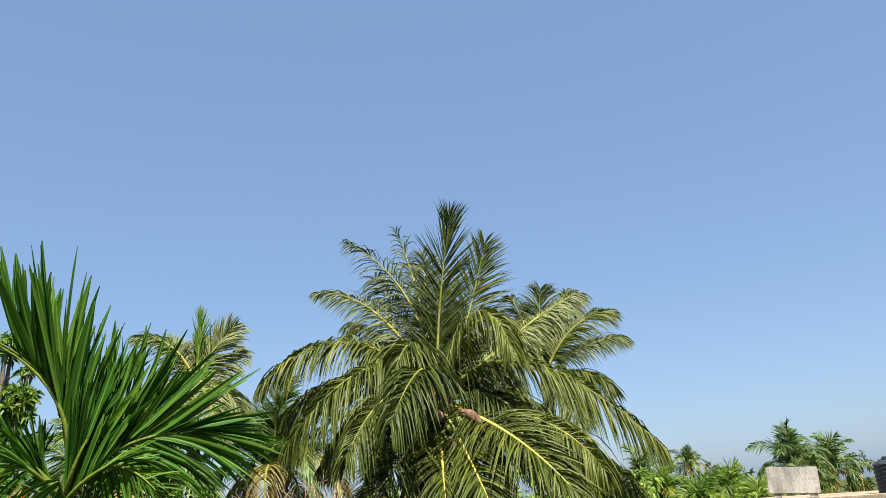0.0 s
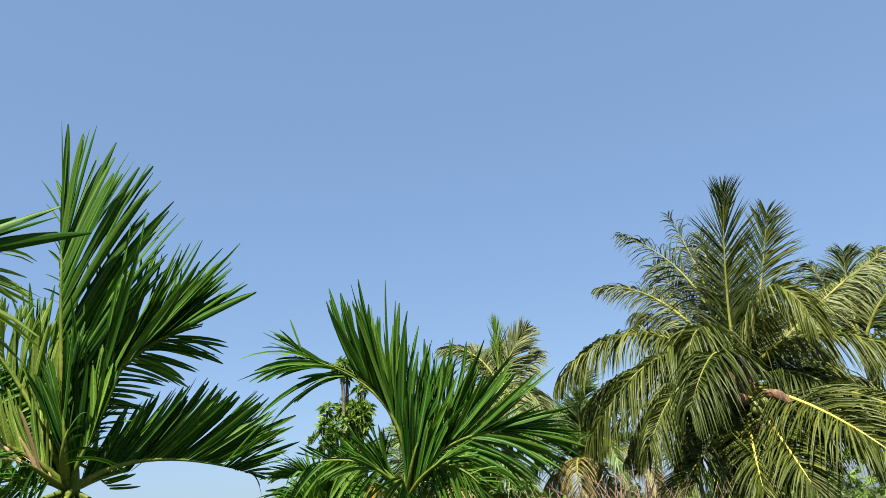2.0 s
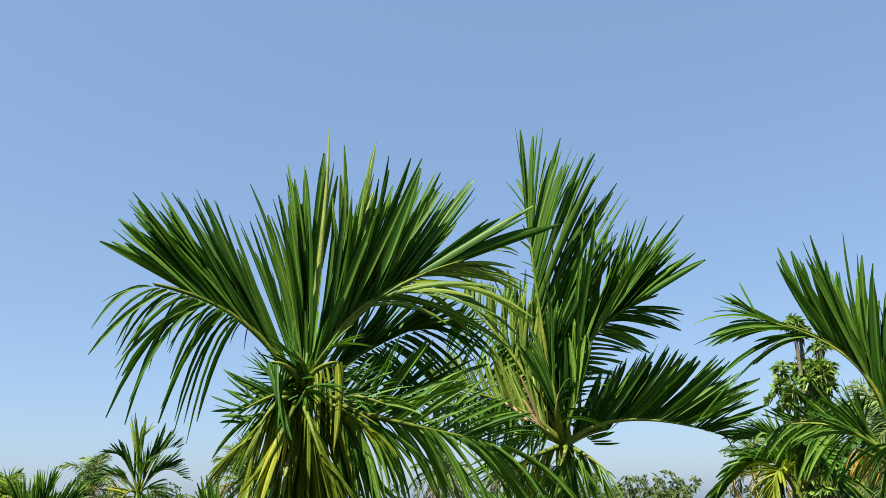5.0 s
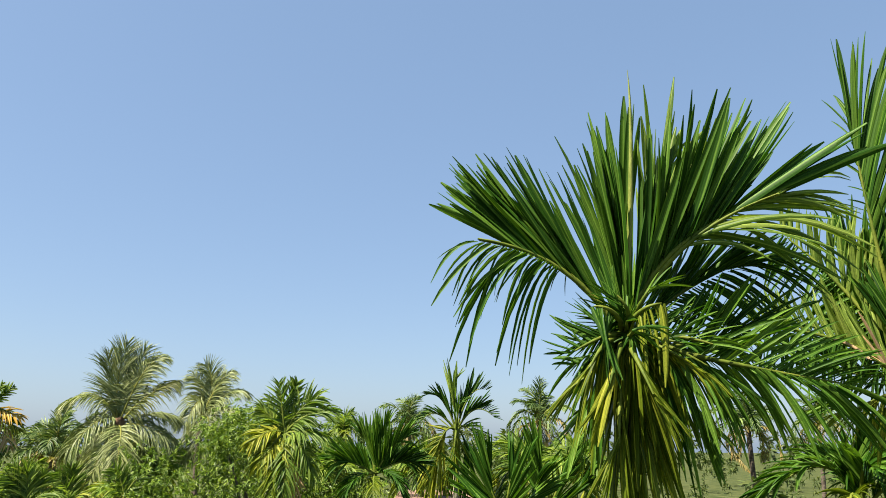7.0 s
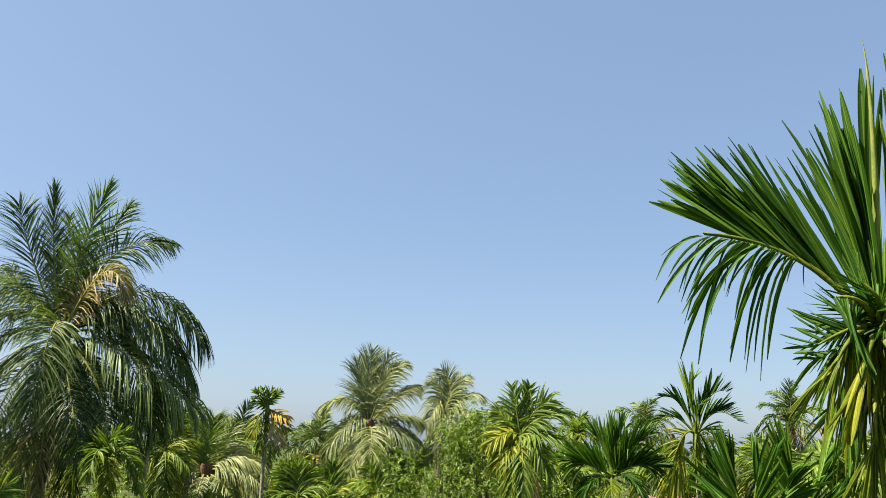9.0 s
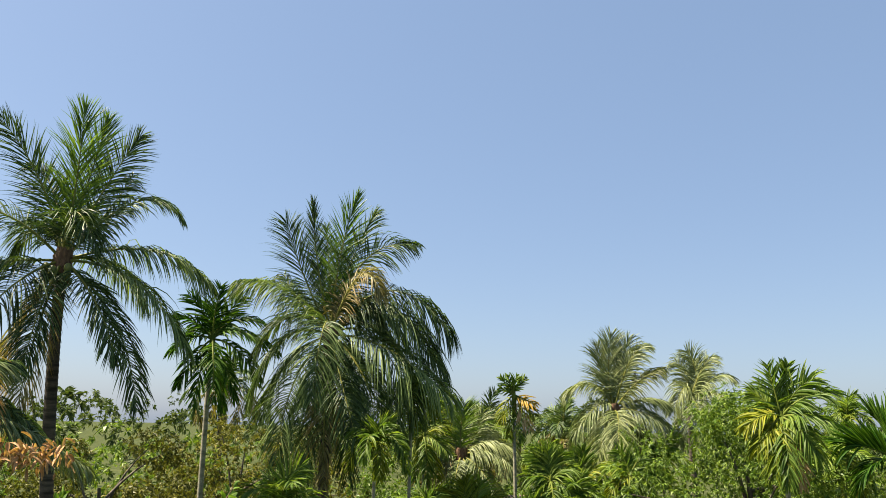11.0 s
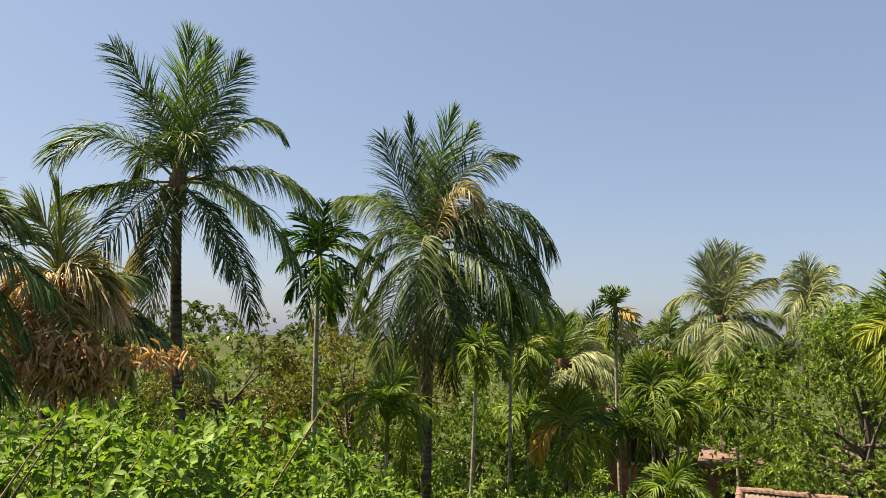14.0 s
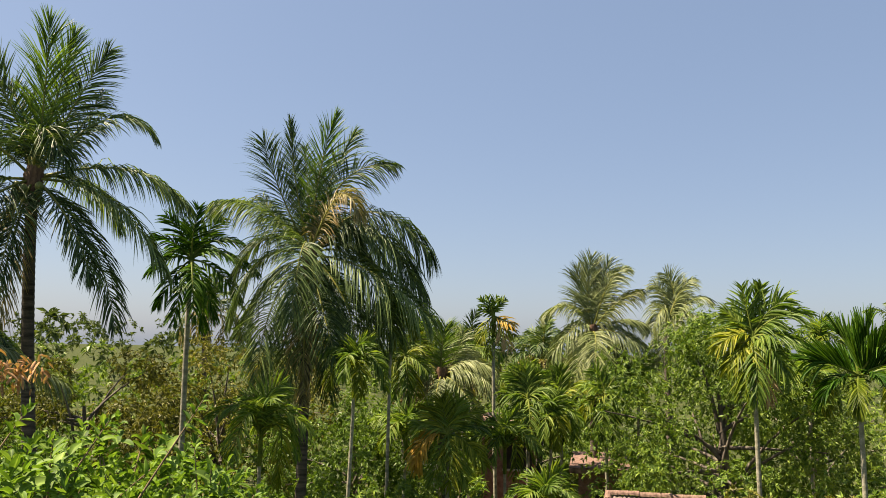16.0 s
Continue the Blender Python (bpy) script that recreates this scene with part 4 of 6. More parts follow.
fan((-0.07, -0.30, 0.10), (-0.19, -0.35, 0.13), ((-0.41, -0.15, -0.10), (-0.26, -0.30, -0.29), (-0.06, -0.35, -0.32)), count=14, run=(0.2, 1.0), width=0.042, sag=0.14)
fan((0.01, -0.25, 0.10), (-0.06, -0.30, 0.21), ((-0.29, -0.12, 0.11), (-0.27, -0.25, 0.27), (-0.10, -0.30, 0.39)), count=12, run=(0.2, 1.0), width=0.036, sag=0.06)
fan((0.06, -0.25, 0.13), (0.13, -0.30, 0.24), ((0.06, -0.12, 0.50), (0.24, -0.25, 0.41), (0.33, -0.30, 0.22)), count=12, run=(0.2, 1.0), width=0.036, sag=0.06)
fan((0.22, -0.20, -0.01), (0.45, -0.30, -0.08), ((0.32, -0.10, 0.19), (0.50, -0.20, 0.11), (0.73, -0.30, -0.14)), count=14, run=(0.2, 1.0), width=0.036, sag=0.14)
fan((0.19, -0.20, -0.06), (0.43, -0.25, -0.20), ((0.21, -0.10, -0.48), (0.44, -0.20, -0.57), (0.70, -0.25, -0.43)), count=20, run=(0.2, 1.0), width=0.036, sag=0.14)
fan((-0.12, -0.30, -0.06), (-0.23, -0.40, -0.24), ((-0.05, -0.15, -0.53), (-0.24, -0.30, -0.58), (-0.46, -0.40, -0.45)), count=20, run=(0.2, 1.0), width=0.044, sag=0.1, material=ARECA_OLD)
palm, leaf, sail, fan, plume = areca_palm(5, 49.03, 5.80, 6.96, "areca palm with one upright frond and dark arching ones")
fan((-0.11, -0.05, 0.89), (-0.17, 0.00, 1.92), ((0.41, -0.03, 1.49), (0.37, -0.05, 2.24), (-0.21, 0.00, 2.44)), count=34, run=(0.25, 0.88), width=0.05, ragged=0.1)
fan((-0.11, 0.00, 0.90), (-0.16, 0.05, 1.94), ((-0.28, 0.00, 1.22), (-0.29, 0.00, 1.78), (-0.31, 0.05, 2.33)), count=9, run=(0.62, 1.0), width=0.036, ragged=0.2)
fan((0.23, 0.00, 0.74), (0.84, -0.05, 1.08), ((-0.23, 0.00, 0.91), (0.49, 0.00, 1.66), (1.15, -0.05, 1.23)), count=48, run=(0.08, 0.78), width=0.052)
fan((0.24, 0.12, 0.76), (0.86, 0.15, 1.12), ((-0.08, 0.06, 1.23), (0.39, 0.12, 1.69), (0.90, 0.15, 1.48)), count=26, run=(0.15, 0.9), width=0.046, ragged=0.16)
fan((0.24, 0.16, 0.77), (0.88, 0.14, 1.12), ((0.21, 0.08, 0.28), (0.51, 0.16, 0.61), (1.08, 0.14, 0.93)), count=30, run=(0.1, 0.8), width=0.05, sag=0.03)
fan((0.48, 0.22, 0.19), (1.18, 0.26, 0.06), ((0.25, 0.11, 0.44), (0.88, 0.22, 0.70), (1.46, 0.26, 0.34)), count=52, run=(0.08, 0.78), width=0.046, ragged=0.08)
fan((0.49, 0.30, 0.20), (1.20, 0.34, 0.07), ((0.42, 0.15, 0.48), (0.91, 0.30, 0.65), (1.38, 0.34, 0.35)), count=28, run=(0.15, 0.75), width=0.044, ragged=0.12)
fan((0.48, 0.20, 0.19), (1.17, 0.24, 0.05), ((1.32, 0.10, 0.36), (1.42, 0.20, 0.17), (1.21, 0.24, -0.10)), count=18, run=(0.82, 1.0), width=0.036, sag=0.08, ragged=0.2)
# left rows brightened by colour with the sunlit areca leaf
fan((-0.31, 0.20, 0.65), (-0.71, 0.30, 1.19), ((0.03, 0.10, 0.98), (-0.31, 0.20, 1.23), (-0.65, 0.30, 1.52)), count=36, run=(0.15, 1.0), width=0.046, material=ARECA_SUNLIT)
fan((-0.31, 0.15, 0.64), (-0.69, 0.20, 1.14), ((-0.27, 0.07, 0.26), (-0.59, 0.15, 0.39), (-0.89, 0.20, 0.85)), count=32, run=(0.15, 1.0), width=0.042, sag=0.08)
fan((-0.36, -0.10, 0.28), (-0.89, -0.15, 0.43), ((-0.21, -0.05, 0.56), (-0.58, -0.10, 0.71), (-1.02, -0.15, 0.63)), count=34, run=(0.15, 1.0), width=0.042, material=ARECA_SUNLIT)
fan((-0.36, -0.10, 0.26), (-0.87, -0.20, 0.39), ((-0.21, -0.05, -0.10), (-0.55, -0.10, -0.08), (-0.96, -0.20, 0.10)), count=34, run=(0.15, 1.0), width=0.038, sag=0.12)
fan((-0.17, 0.35, 0.48), (-0.31, 0.45, 0.98), ((0.09, 0.17, 0.83), (-0.13, 0.35, 1.29), (-0.46, 0.45, 1.36)), count=30, run=(0.2, 1.0), width=0.046)
fan((-0.13, 0.30, 0.39), (-0.36, 0.40, 0.69), ((-0.48, 0.15, 0.39), (-0.55, 0.30, 0.67), (-0.44, 0.40, 1.05)), count=26, run=(0.2, 1.0), width=0.046)
fan((-0.08, 0.25, 0.54), (-0.06, 0.35, 0.87), ((0.25, 0.12, 0.58), (0.13, 0.25, 1.01), (-0.15, 0.35, 1.29)), count=24, run=(0.2, 1.0), width=0.05)
fan((0.13, -0.10, -0.07), (0.27, -0.15, -0.19), ((0.16, -0.05, -0.50), (0.33, -0.10, -0.43), (0.40, -0.15, -0.25)), count=16, run=(0.2, 1.0), width=0.036, sag=0.14, ragged=0.2)
fan((0.03, -0.15, -0.11), (0.03, -0.25, -0.24), ((0.19, -0.07, -0.50), (-0.00, -0.15, -0.56), (-0.18, -0.25, -0.45)), count=18, run=(0.2, 1.0), width=0.04, sag=0.1, ragged=0.2)
fan((-0.16, -0.10, -0.05), (-0.40, -0.20, -0.16), ((-0.18, -0.05, -0.42), (-0.41, -0.10, -0.45), (-0.63, -0.20, -0.30)), count=20, run=(0.2, 1.0), width=0.036, sag=0.14, material=ARECA_OLD)
fan((-0.05, -0.25, 0.17), (-0.02, -0.30, 0.35), ((0.24, -0.12, 0.06), (0.15, -0.25, 0.32), (0.03, -0.30, 0.55)), count=5, run=(0.5, 1.0), width=0.04, sag=0.2, ragged=0.2)
fan((-0.15, -0.30, 0.09), (-0.26, -0.40, 0.16), ((-0.24, -0.15, 0.34), (-0.31, -0.30, 0.36), (-0.41, -0.40, 0.31)), count=8, run=(0.4, 1.0), width=0.03, sag=0.1, material=DEAD, ragged=0.25)
fan((-0.04, -0.20, 0.25), (-0.07, -0.20, 0.53), ((-0.24, -0.10, 0.59), (-0.10, -0.20, 0.90), (0.07, -0.20, 1.06)), count=16, run=(0.25, 1.0), width=0.046)
fan((0.05, -0.15, 0.18), (0.14, -0.15, 0.37), ((-0.12, -0.07, 0.68), (0.10, -0.15, 0.90), (0.29, -0.15, 0.73)), count=16, run=(0.25, 1.0), width=0.046)
fan((-0.14, 0.30, 0.19), (-0.39, 0.40, 0.42), ((-0.12, 0.15, 0.63), (-0.37, 0.30, 0.85), (-0.65, 0.40, 0.70)), count=26, run=(0.2, 1.0), width=0.044)
fan((-0.19, 0.10, 0.09), (-0.48, 0.10, 0.10), ((-0.21, 0.05, 0.41), (-0.51, 0.10, 0.43), (-0.77, 0.10, 0.23)), count=24, run=(0.2, 1.0), width=0.04)
fan((-0.01, -0.30, -0.06), (-0.06, -0.40, -0.17), ((0.13, -0.15, -0.35), (-0.07, -0.30, -0.45), (-0.29, -0.40, -0.38)), count=16, run=(0.2, 1.0), width=0.038, sag=0.12)
fan((0.18, 0.20, 0.09), (0.36, 0.30, 0.13), ((0.16, 0.10, 0.36), (0.37, 0.20, 0.41), (0.54, 0.30, 0.29)), count=16, run=(0.2, 1.0), width=0.044)
fan((-0.24, 0.30, 0.25), (-0.61, 0.40, 0.10), ((-0.22, 0.15, 0.52), (-0.60, 0.30, 0.49), (-0.94, 0.40, 0.15)), count=28, run=(0.15, 1.0), width=0.05)
fan((-0.19, 0.30, 0.19), (-0.43, 0.40, -0.10), ((-0.25, 0.15, -0.05), (-0.52, 0.30, -0.09), (-0.78, 0.40, -0.17)), count=22, run=(0.15, 1.0), width=0.05, sag=0.1)
fan((0.03, 0.35, 0.20), (0.24, 0.45, 0.04), ((0.03, 0.17, 0.44), (0.26, 0.35, 0.38), (0.45, 0.45, 0.03)), count=18, run=(0.2, 1.0), width=0.046)
palm, leaf, sail, fan, plume = areca_palm(6, 27.98, 7.00, 6.77, "areca palm with broad upright leaflets on an arching frond")
fan((-0.13, -0.10, 0.79), (-0.72, -0.15, 1.21), ((0.47, -0.05, 1.01), (-0.07, -0.10, 1.64), (-0.62, -0.15, 1.82)), count=38, run=(0.08, 0.74), width=0.066)
fan((-0.13, 0.05, 0.80), (-0.76, 0.05, 1.27), ((0.23, 0.03, 1.00), (-0.02, 0.05, 1.55), (-0.53, 0.05, 1.70)), count=20, run=(0.1, 0.7), width=0.055, ragged=0.16)
fan((-0.13, -0.10, 0.77), (-0.79, -0.18, 1.23), ((-0.98, -0.05, 0.78), (-1.27, -0.10, 1.14), (-0.95, -0.18, 1.61)), count=17, run=(0.72, 1.0), width=0.04, sag=0.12, ragged=0.2)
fan((-0.13, -0.12, 0.77), (-0.79, -0.20, 1.22), ((-0.55, -0.06, 1.36), (-1.04, -0.12, 1.39), (-1.25, -0.20, 1.34)), count=7, run=(0.7, 1.0), width=0.04, sag=0.06, ragged=0.2)
fan((0.43, -0.05, 0.43), (1.25, -0.10, 0.47), ((0.33, -0.03, 1.08), (0.98, -0.05, 1.07), (1.57, -0.10, 0.39)), count=44, run=(0.08, 0.75), width=0.044)
fan((0.43, -0.05, 0.42), (1.25, -0.10, 0.45), ((0.54, -0.03, 0.01), (1.07, -0.05, 0.05), (1.58, -0.10, 0.28)), count=36, run=(0.12, 0.8), width=0.036, sag=0.1)
fan((0.30, 0.15, 0.51), (0.78, 0.20, 0.83), ((0.08, 0.07, 1.02), (0.46, 0.15, 1.21), (1.02, 0.20, 1.06)), count=26, run=(0.2, 1.0), width=0.046)
fan((0.18, 0.25, 0.54), (0.33, 0.30, 0.89), ((0.09, 0.12, 1.08), (0.38, 0.25, 1.35), (0.62, 0.30, 1.12)), count=20, run=(0.3, 1.0), width=0.05)
fan((-0.26, 0.05, 0.32), (-0.74, 0.10, 0.41), ((-0.26, 0.03, 0.65), (-0.60, 0.05, 0.68), (-0.93, 0.10, 0.53)), count=26, run=(0.2, 1.0), width=0.04)
fan((-0.26, 0.00, 0.30), (-0.74, 0.00, 0.38), ((-0.36, 0.00, -0.09), (-0.69, 0.00, -0.01), (-0.99, 0.00, 0.19)), count=26, run=(0.2, 1.0), width=0.036, sag=0.14)
fan((-0.15, -0.25, 0.19), (-0.37, -0.30, 0.34), ((-0.36, -0.12, 0.50), (-0.60, -0.25, 0.37), (-0.61, -0.30, 0.10)), count=16, run=(0.3, 1.0), width=0.036, sag=0.1, ragged=0.2)
fan((0.28, -0.20, 0.25), (0.61, -0.30, 0.03), ((0.54, -0.10, 0.37), (0.75, -0.20, 0.25), (0.83, -0.30, -0.03)), count=16, run=(0.2, 1.0), width=0.032, sag=0.1, ragged=0.2)
fan((0.28, -0.20, 0.24), (0.61, -0.30, 0.01), ((0.23, -0.10, -0.23), (0.49, -0.20, -0.30), (0.76, -0.30, -0.19)), count=20, run=(0.2, 1.0), width=0.034, sag=0.14)
fan((-0.02, -0.30, 0.09), (-0.04, -0.40, 0.17), ((0.33, -0.15, -0.15), (-0.01, -0.30, -0.25), (-0.31, -0.40, -0.10)), count=20, run=(0.3, 1.0), width=0.036, sag=0.14)
fan((-0.18, -0.30, 0.11), (-0.26, -0.40, 0.15), ((-0.18, -0.15, -0.11), (-0.27, -0.30, -0.12), (-0.37, -0.40, -0.05)), count=10, run=(0.3, 1.0), width=0.034, sag=0.1, material=DEAD_GOLD)
fan((0.05, -0.20, 0.27), (0.14, -0.20, 0.49), ((-0.09, -0.10, 0.81), (0.17, -0.20, 0.96), (0.38, -0.20, 0.75)), count=16, run=(0.25, 1.0), width=0.05)
fan((0.13, -0.25, 0.17), (0.32, -0.30, 0.28), ((0.12, -0.12, 0.50), (0.40, -0.25, 0.55), (0.60, -0.30, 0.30)), count=16, run=(0.25, 1.0), width=0.042)
fan((-0.10, 0.10, 0.17), (-0.18, 0.10, 0.36), ((-0.47, 0.05, 0.38), (-0.31, 0.10, 0.61), (-0.06, 0.10, 0.64)), count=16, run=(0.25, 1.0), width=0.042)

# tall coconut palms over the grove
palm, plume = coconut_palm(7, 122.00, 18.50, 8.59, "coconut palm with hanging fronds and a grey trunk", 9, (0.05, 0.0), 0.115, 1, COCO_GROVE)
plume((-0.45, 0.20, 2.00), (-0.62, 0.30, 3.64), 0.60, face=1, hang=0.3, spread=(38, 14))
plume((-0.80, 0.30, 1.64), (-1.34, 0.50, 3.13), 0.92, face=0.9, hang=0.6, spread=(58, 18))
plume((0.14, 0.00, 1.97), (0.55, 0.10, 3.79), 0.83, face=0.95, hang=0.35, spread=(42, 14), material=COCO_YOUNG)
plume((0.40, 0.40, 1.84), (1.13, 0.60, 3.50), 0.83, face=0.8, hang=0.7, spread=(50, 18))
plume((0.80, -0.20, 1.91), (2.16, -0.30, 2.27), 0.97, face=0.5, hang=1.6)
plume((0.64, -0.60, 1.40), (1.20, -1.10, 0.59), 0.69, face=0.4, hang=1.8, material=COCO_OLD)
plume((1.53, 0.00, 1.16), (3.15, -0.20, -0.14), 1.60, face=0.25, hang=3.4)
plume((1.48, -0.60, -0.42), (3.02, -0.90, -1.67), 1.43, face=0.35, hang=2.6)
plume((-1.09, 0.00, 1.04), (-2.45, 0.10, 1.20), 1.21, face=0.25, hang=3.0)
plume((-0.20, -1.00, 0.00), (-0.41, -1.70, -2.00), 0.97, face=0.6, hang=1.2)
plume((-0.84, -0.40, -1.33), (-1.07, -0.70, -3.43), 0.92, face=0.3, hang=1.8)
plume((-0.32, -0.30, -1.86), (-0.38, -0.50, -3.56), 0.92, face=0.3, hang=1.8)
plume((0.87, -0.70, -1.18), (1.16, -1.00, -2.74), 0.97, face=0.3, hang=1.8)
plume((1.34, 0.30, -1.26), (1.87, 0.30, -2.91), 1.03, face=0.3, hang=2.0)
plume((0.38, 0.20, -1.84), (0.62, 0.20, -3.60), 0.92, face=0.3, hang=1.8)
plume((0.33, -1.00, -1.34), (0.70, -1.60, -2.60), 0.92, face=0.5, hang=1.4)
plume((-1.05, 0.40, -0.74), (-1.52, 0.60, -2.15), 1.03, face=0.2, hang=2.2)
plume((-1.10, 0.80, 0.46), (-1.96, 1.10, -0.70), 1.03, face=0.2, hang=2.4)
plume((-0.10, 0.90, 1.70), (-0.27, 1.50, 3.24), 0.78, face=0.7, hang=0.6)
plume((1.12, 1.00, 0.69), (2.24, 1.60, -0.28), 1.03, face=0.2, hang=2.4)
plume((-0.83, 1.00, 0.95), (-1.32, 1.60, 1.81), 0.92, face=0.3, hang=1.8)
plume((-0.58, 0.20, -2.41), (-0.75, 0.20, -4.03), 0.81, face=0.3, hang=1.8)
plume((-0.05, -0.50, -1.99), (0.01, -0.80, -3.66), 0.69, face=0.4, hang=1.6, material=COCO_OLD)
plume((0.64, 0.60, 1.07), (1.56, 0.90, -0.06), 1.14, face=0.25, hang=2.2)
plume((0.37, 0.60, -0.12), (0.98, 0.80, -1.82), 1.09, face=0.25, hang=2.2)
plume((1.23, 0.50, 0.18), (2.56, 0.70, -1.79), 1.14, face=0.25, hang=2.2)
plume((-1.20, 0.20, -0.19), (-1.86, 0.30, -1.88), 1.03, face=0.25, hang=2.2)
plume((0.09, 0.60, -0.70), (0.28, 0.70, -2.96), 0.97, face=0.25, hang=2.2)
plume((1.32, -0.30, 0.79), (2.72, -0.50, -1.07), 1.43, face=0.25, hang=2.6)
plume((1.65, 0.40, 0.62), (3.11, 0.50, -1.22), 1.38, face=0.25, hang=2.6)
plume((1.17, -0.20, -0.18), (2.27, -0.30, -2.35), 1.26, face=0.25, hang=2.6)
palm, plume = coconut_palm(8, 140.98, 17.00, 9.61, "tall coconut palm with an open crown and dark trunk", 9, (0.9, 0.0), 0.115, 1, COCO_GROVE)
plume((0.05, 0.00, 1.82), (0.01, 0.10, 3.60), 0.93, face=1, hang=0.3, spread=(44, 14), material=COCO_YOUNG)
plume((0.32, 0.30, 2.08), (0.54, 0.50, 3.51), 0.89, face=0.9, hang=0.4, spread=(42, 14), material=COCO_YOUNG)
plume((-0.65, 0.20, 1.72), (-1.68, 0.30, 3.08), 0.83, face=0.9, hang=0.5, spread=(54, 18))
plume((0.63, 0.10, 1.72), (1.27, 0.20, 3.19), 0.83, face=0.9, hang=0.6, spread=(56, 20))
plume((0.72, 0.50, 1.24), (1.25, 0.70, 2.38), 0.64, face=0.5, hang=1.8, count=50)
plume((1.28, -0.10, 1.45), (2.29, -0.20, 1.05), 0.80, face=0.4, hang=1.6)
plume((-1.48, -0.10, 0.85), (-2.55, -0.30, -0.02), 1.01, face=0.4, hang=1.2)
plume((-1.17, -0.20, -0.21), (-2.33, -0.40, -0.65), 0.95, face=0.2, hang=2.4)
plume((-0.84, -0.70, -0.76), (-1.62, -1.20, -2.20), 1.01, face=0.35, hang=1.8)
plume((1.79, 0.00, 0.42), (3.07, -0.20, -0.39), 1.06, face=0.2, hang=2.8)
plume((1.46, -0.50, -0.43), (2.59, -0.80, -1.99), 1.06, face=0.25, hang=2.0)
plume((1.12, -0.50, -1.32), (1.67, -0.80, -3.21), 0.80, face=0.25, hang=1.6)
plume((0.65, -0.80, -0.90), (1.15, -1.20, -2.19), 0.75, face=0.4, hang=1.4)
plume((-0.28, -0.80, -1.08), (-0.45, -1.20, -2.37), 0.75, face=0.4, hang=1.4)
plume((-0.32, -0.40, -1.74), (-0.44, -0.60, -3.58), 0.80, face=0.3, hang=1.6, material=COCO_OLD)
plume((0.08, -0.80, 0.85), (0.60, -1.30, -0.10), 0.75, face=0.4, hang=1.8)
plume((-0.53, 1.00, 0.96), (-0.96, 1.60, 0.11), 0.85, face=0.3, hang=2.0)
plume((1.02, 1.00, 0.17), (1.94, 1.70, -0.76), 0.90, face=0.2, hang=2.2)
plume((-0.34, 0.80, 1.60), (-0.88, 1.30, 2.35), 0.78, face=0.6, hang=1.0)
plume((-0.60, 0.40, -1.32), (-0.99, 0.50, -2.78), 0.90, face=0.3, hang=1.8, material=COCO_OLD)

GROVE = "palms of the grove"
palm, leaf, sail, fan, plume = areca_palm(11, 130.44, 20.00, 8.50, "slender areca palm with dark drooping fronds", (0.15, 0.0), 0.065, 1)
plume((0.01, 0.00, 0.73), (0.10, 0.10, 1.46), 0.55, face=0.9, hang=0.4, material=ARECA)
plume((-0.25, 0.10, 0.66), (-0.75, 0.20, 1.19), 0.55, face=0.7, hang=0.6, material=ARECA)
plume((0.31, 0.10, 0.68), (0.72, 0.20, 1.22), 0.55, face=0.7, hang=0.6, material=ARECA)
plume((-0.45, -0.10, 0.40), (-0.98, -0.10, 0.53), 0.55, face=0.3, hang=1.2, material=ARECA)
plume((-0.48, -0.20, 0.01), (-1.03, -0.30, -0.45), 0.55, face=0.3, hang=1.6, material=ARECA)
plume((-0.35, -0.20, -0.42), (-0.77, -0.30, -1.31), 0.55, face=0.4, hang=1.6, material=ARECA)
plume((-0.20, -0.40, -0.73), (-0.35, -0.60, -1.81), 0.5, face=0.5, hang=1.4, material=ARECA)
plume((0.54, 0.00, 0.53), (1.29, 0.00, 0.48), 0.6, face=0.3, hang=1.4, material=ARECA)
plume((0.69, -0.20, 0.21), (1.74, -0.30, -0.36), 0.65, face=0.3, hang=1.8, material=ARECA)
plume((0.60, -0.20, -0.24), (1.32, -0.30, -1.04), 0.6, face=0.3, hang=1.8, material=ARECA)
plume((0.35, -0.30, -0.63), (0.70, -0.50, -1.64), 0.5, face=0.5, hang=1.4, material=ARECA)
plume((0.05, -0.80, -0.60), (0.15, -1.20, -1.67), 0.5, face=0.6, hang=1.2, material=ARECA)
plume((-0.34, 0.80, 0.36), (-0.72, 1.20, 0.07), 0.55, face=0.3, hang=1.2, material=ARECA)
plume((0.43, 0.80, 0.39), (1.17, 1.20, 0.14), 0.55, face=0.3, hang=1.2, material=ARECA)
plume((-0.05, 0.50, 0.49), (-0.30, 0.90, 1.16), 0.5, face=0.6, hang=0.6, material=ARECA)
plume((0.23, 0.40, -0.74), (0.44, 0.60, -1.93), 0.5, face=0.4, hang=1.4, material=ARECA)
palm, plume = coconut_palm(12, 148.53, 13.00, 6.91, "coconut palm with dry brown and yellow hanging fronds", 0, (0.2, 0.0), 0.12, 1, COCO_PALE)
plume((-0.08, 0.10, 0.84), (-0.52, 0.20, 1.35), 0.75, face=0.8, hang=0.6, spread=(56, 22), material=COCO_PALE)
plume((-0.01, -0.20, 0.99), (-0.13, -0.30, 1.71), 0.6, face=1, hang=0.1, spread=(10, 4), count=24, material=COCO_PALE)
plume((0.53, 0.50, 0.37), (1.34, 0.80, 0.33), 0.75, face=0.2, hang=2.2, material=COCO_PALE)
plume((1.37, 0.50, -0.52), (2.71, 0.70, -1.33), 0.8, face=0.2, hang=2.4)
plume((0.68, 0.60, -0.35), (1.23, 0.90, -1.46), 0.8, face=0.2, hang=2.4)
plume((-0.40, 0.00, -0.04), (-0.70, -0.20, -0.71), 0.6, face=0.3, hang=2.2, material=DEAD)
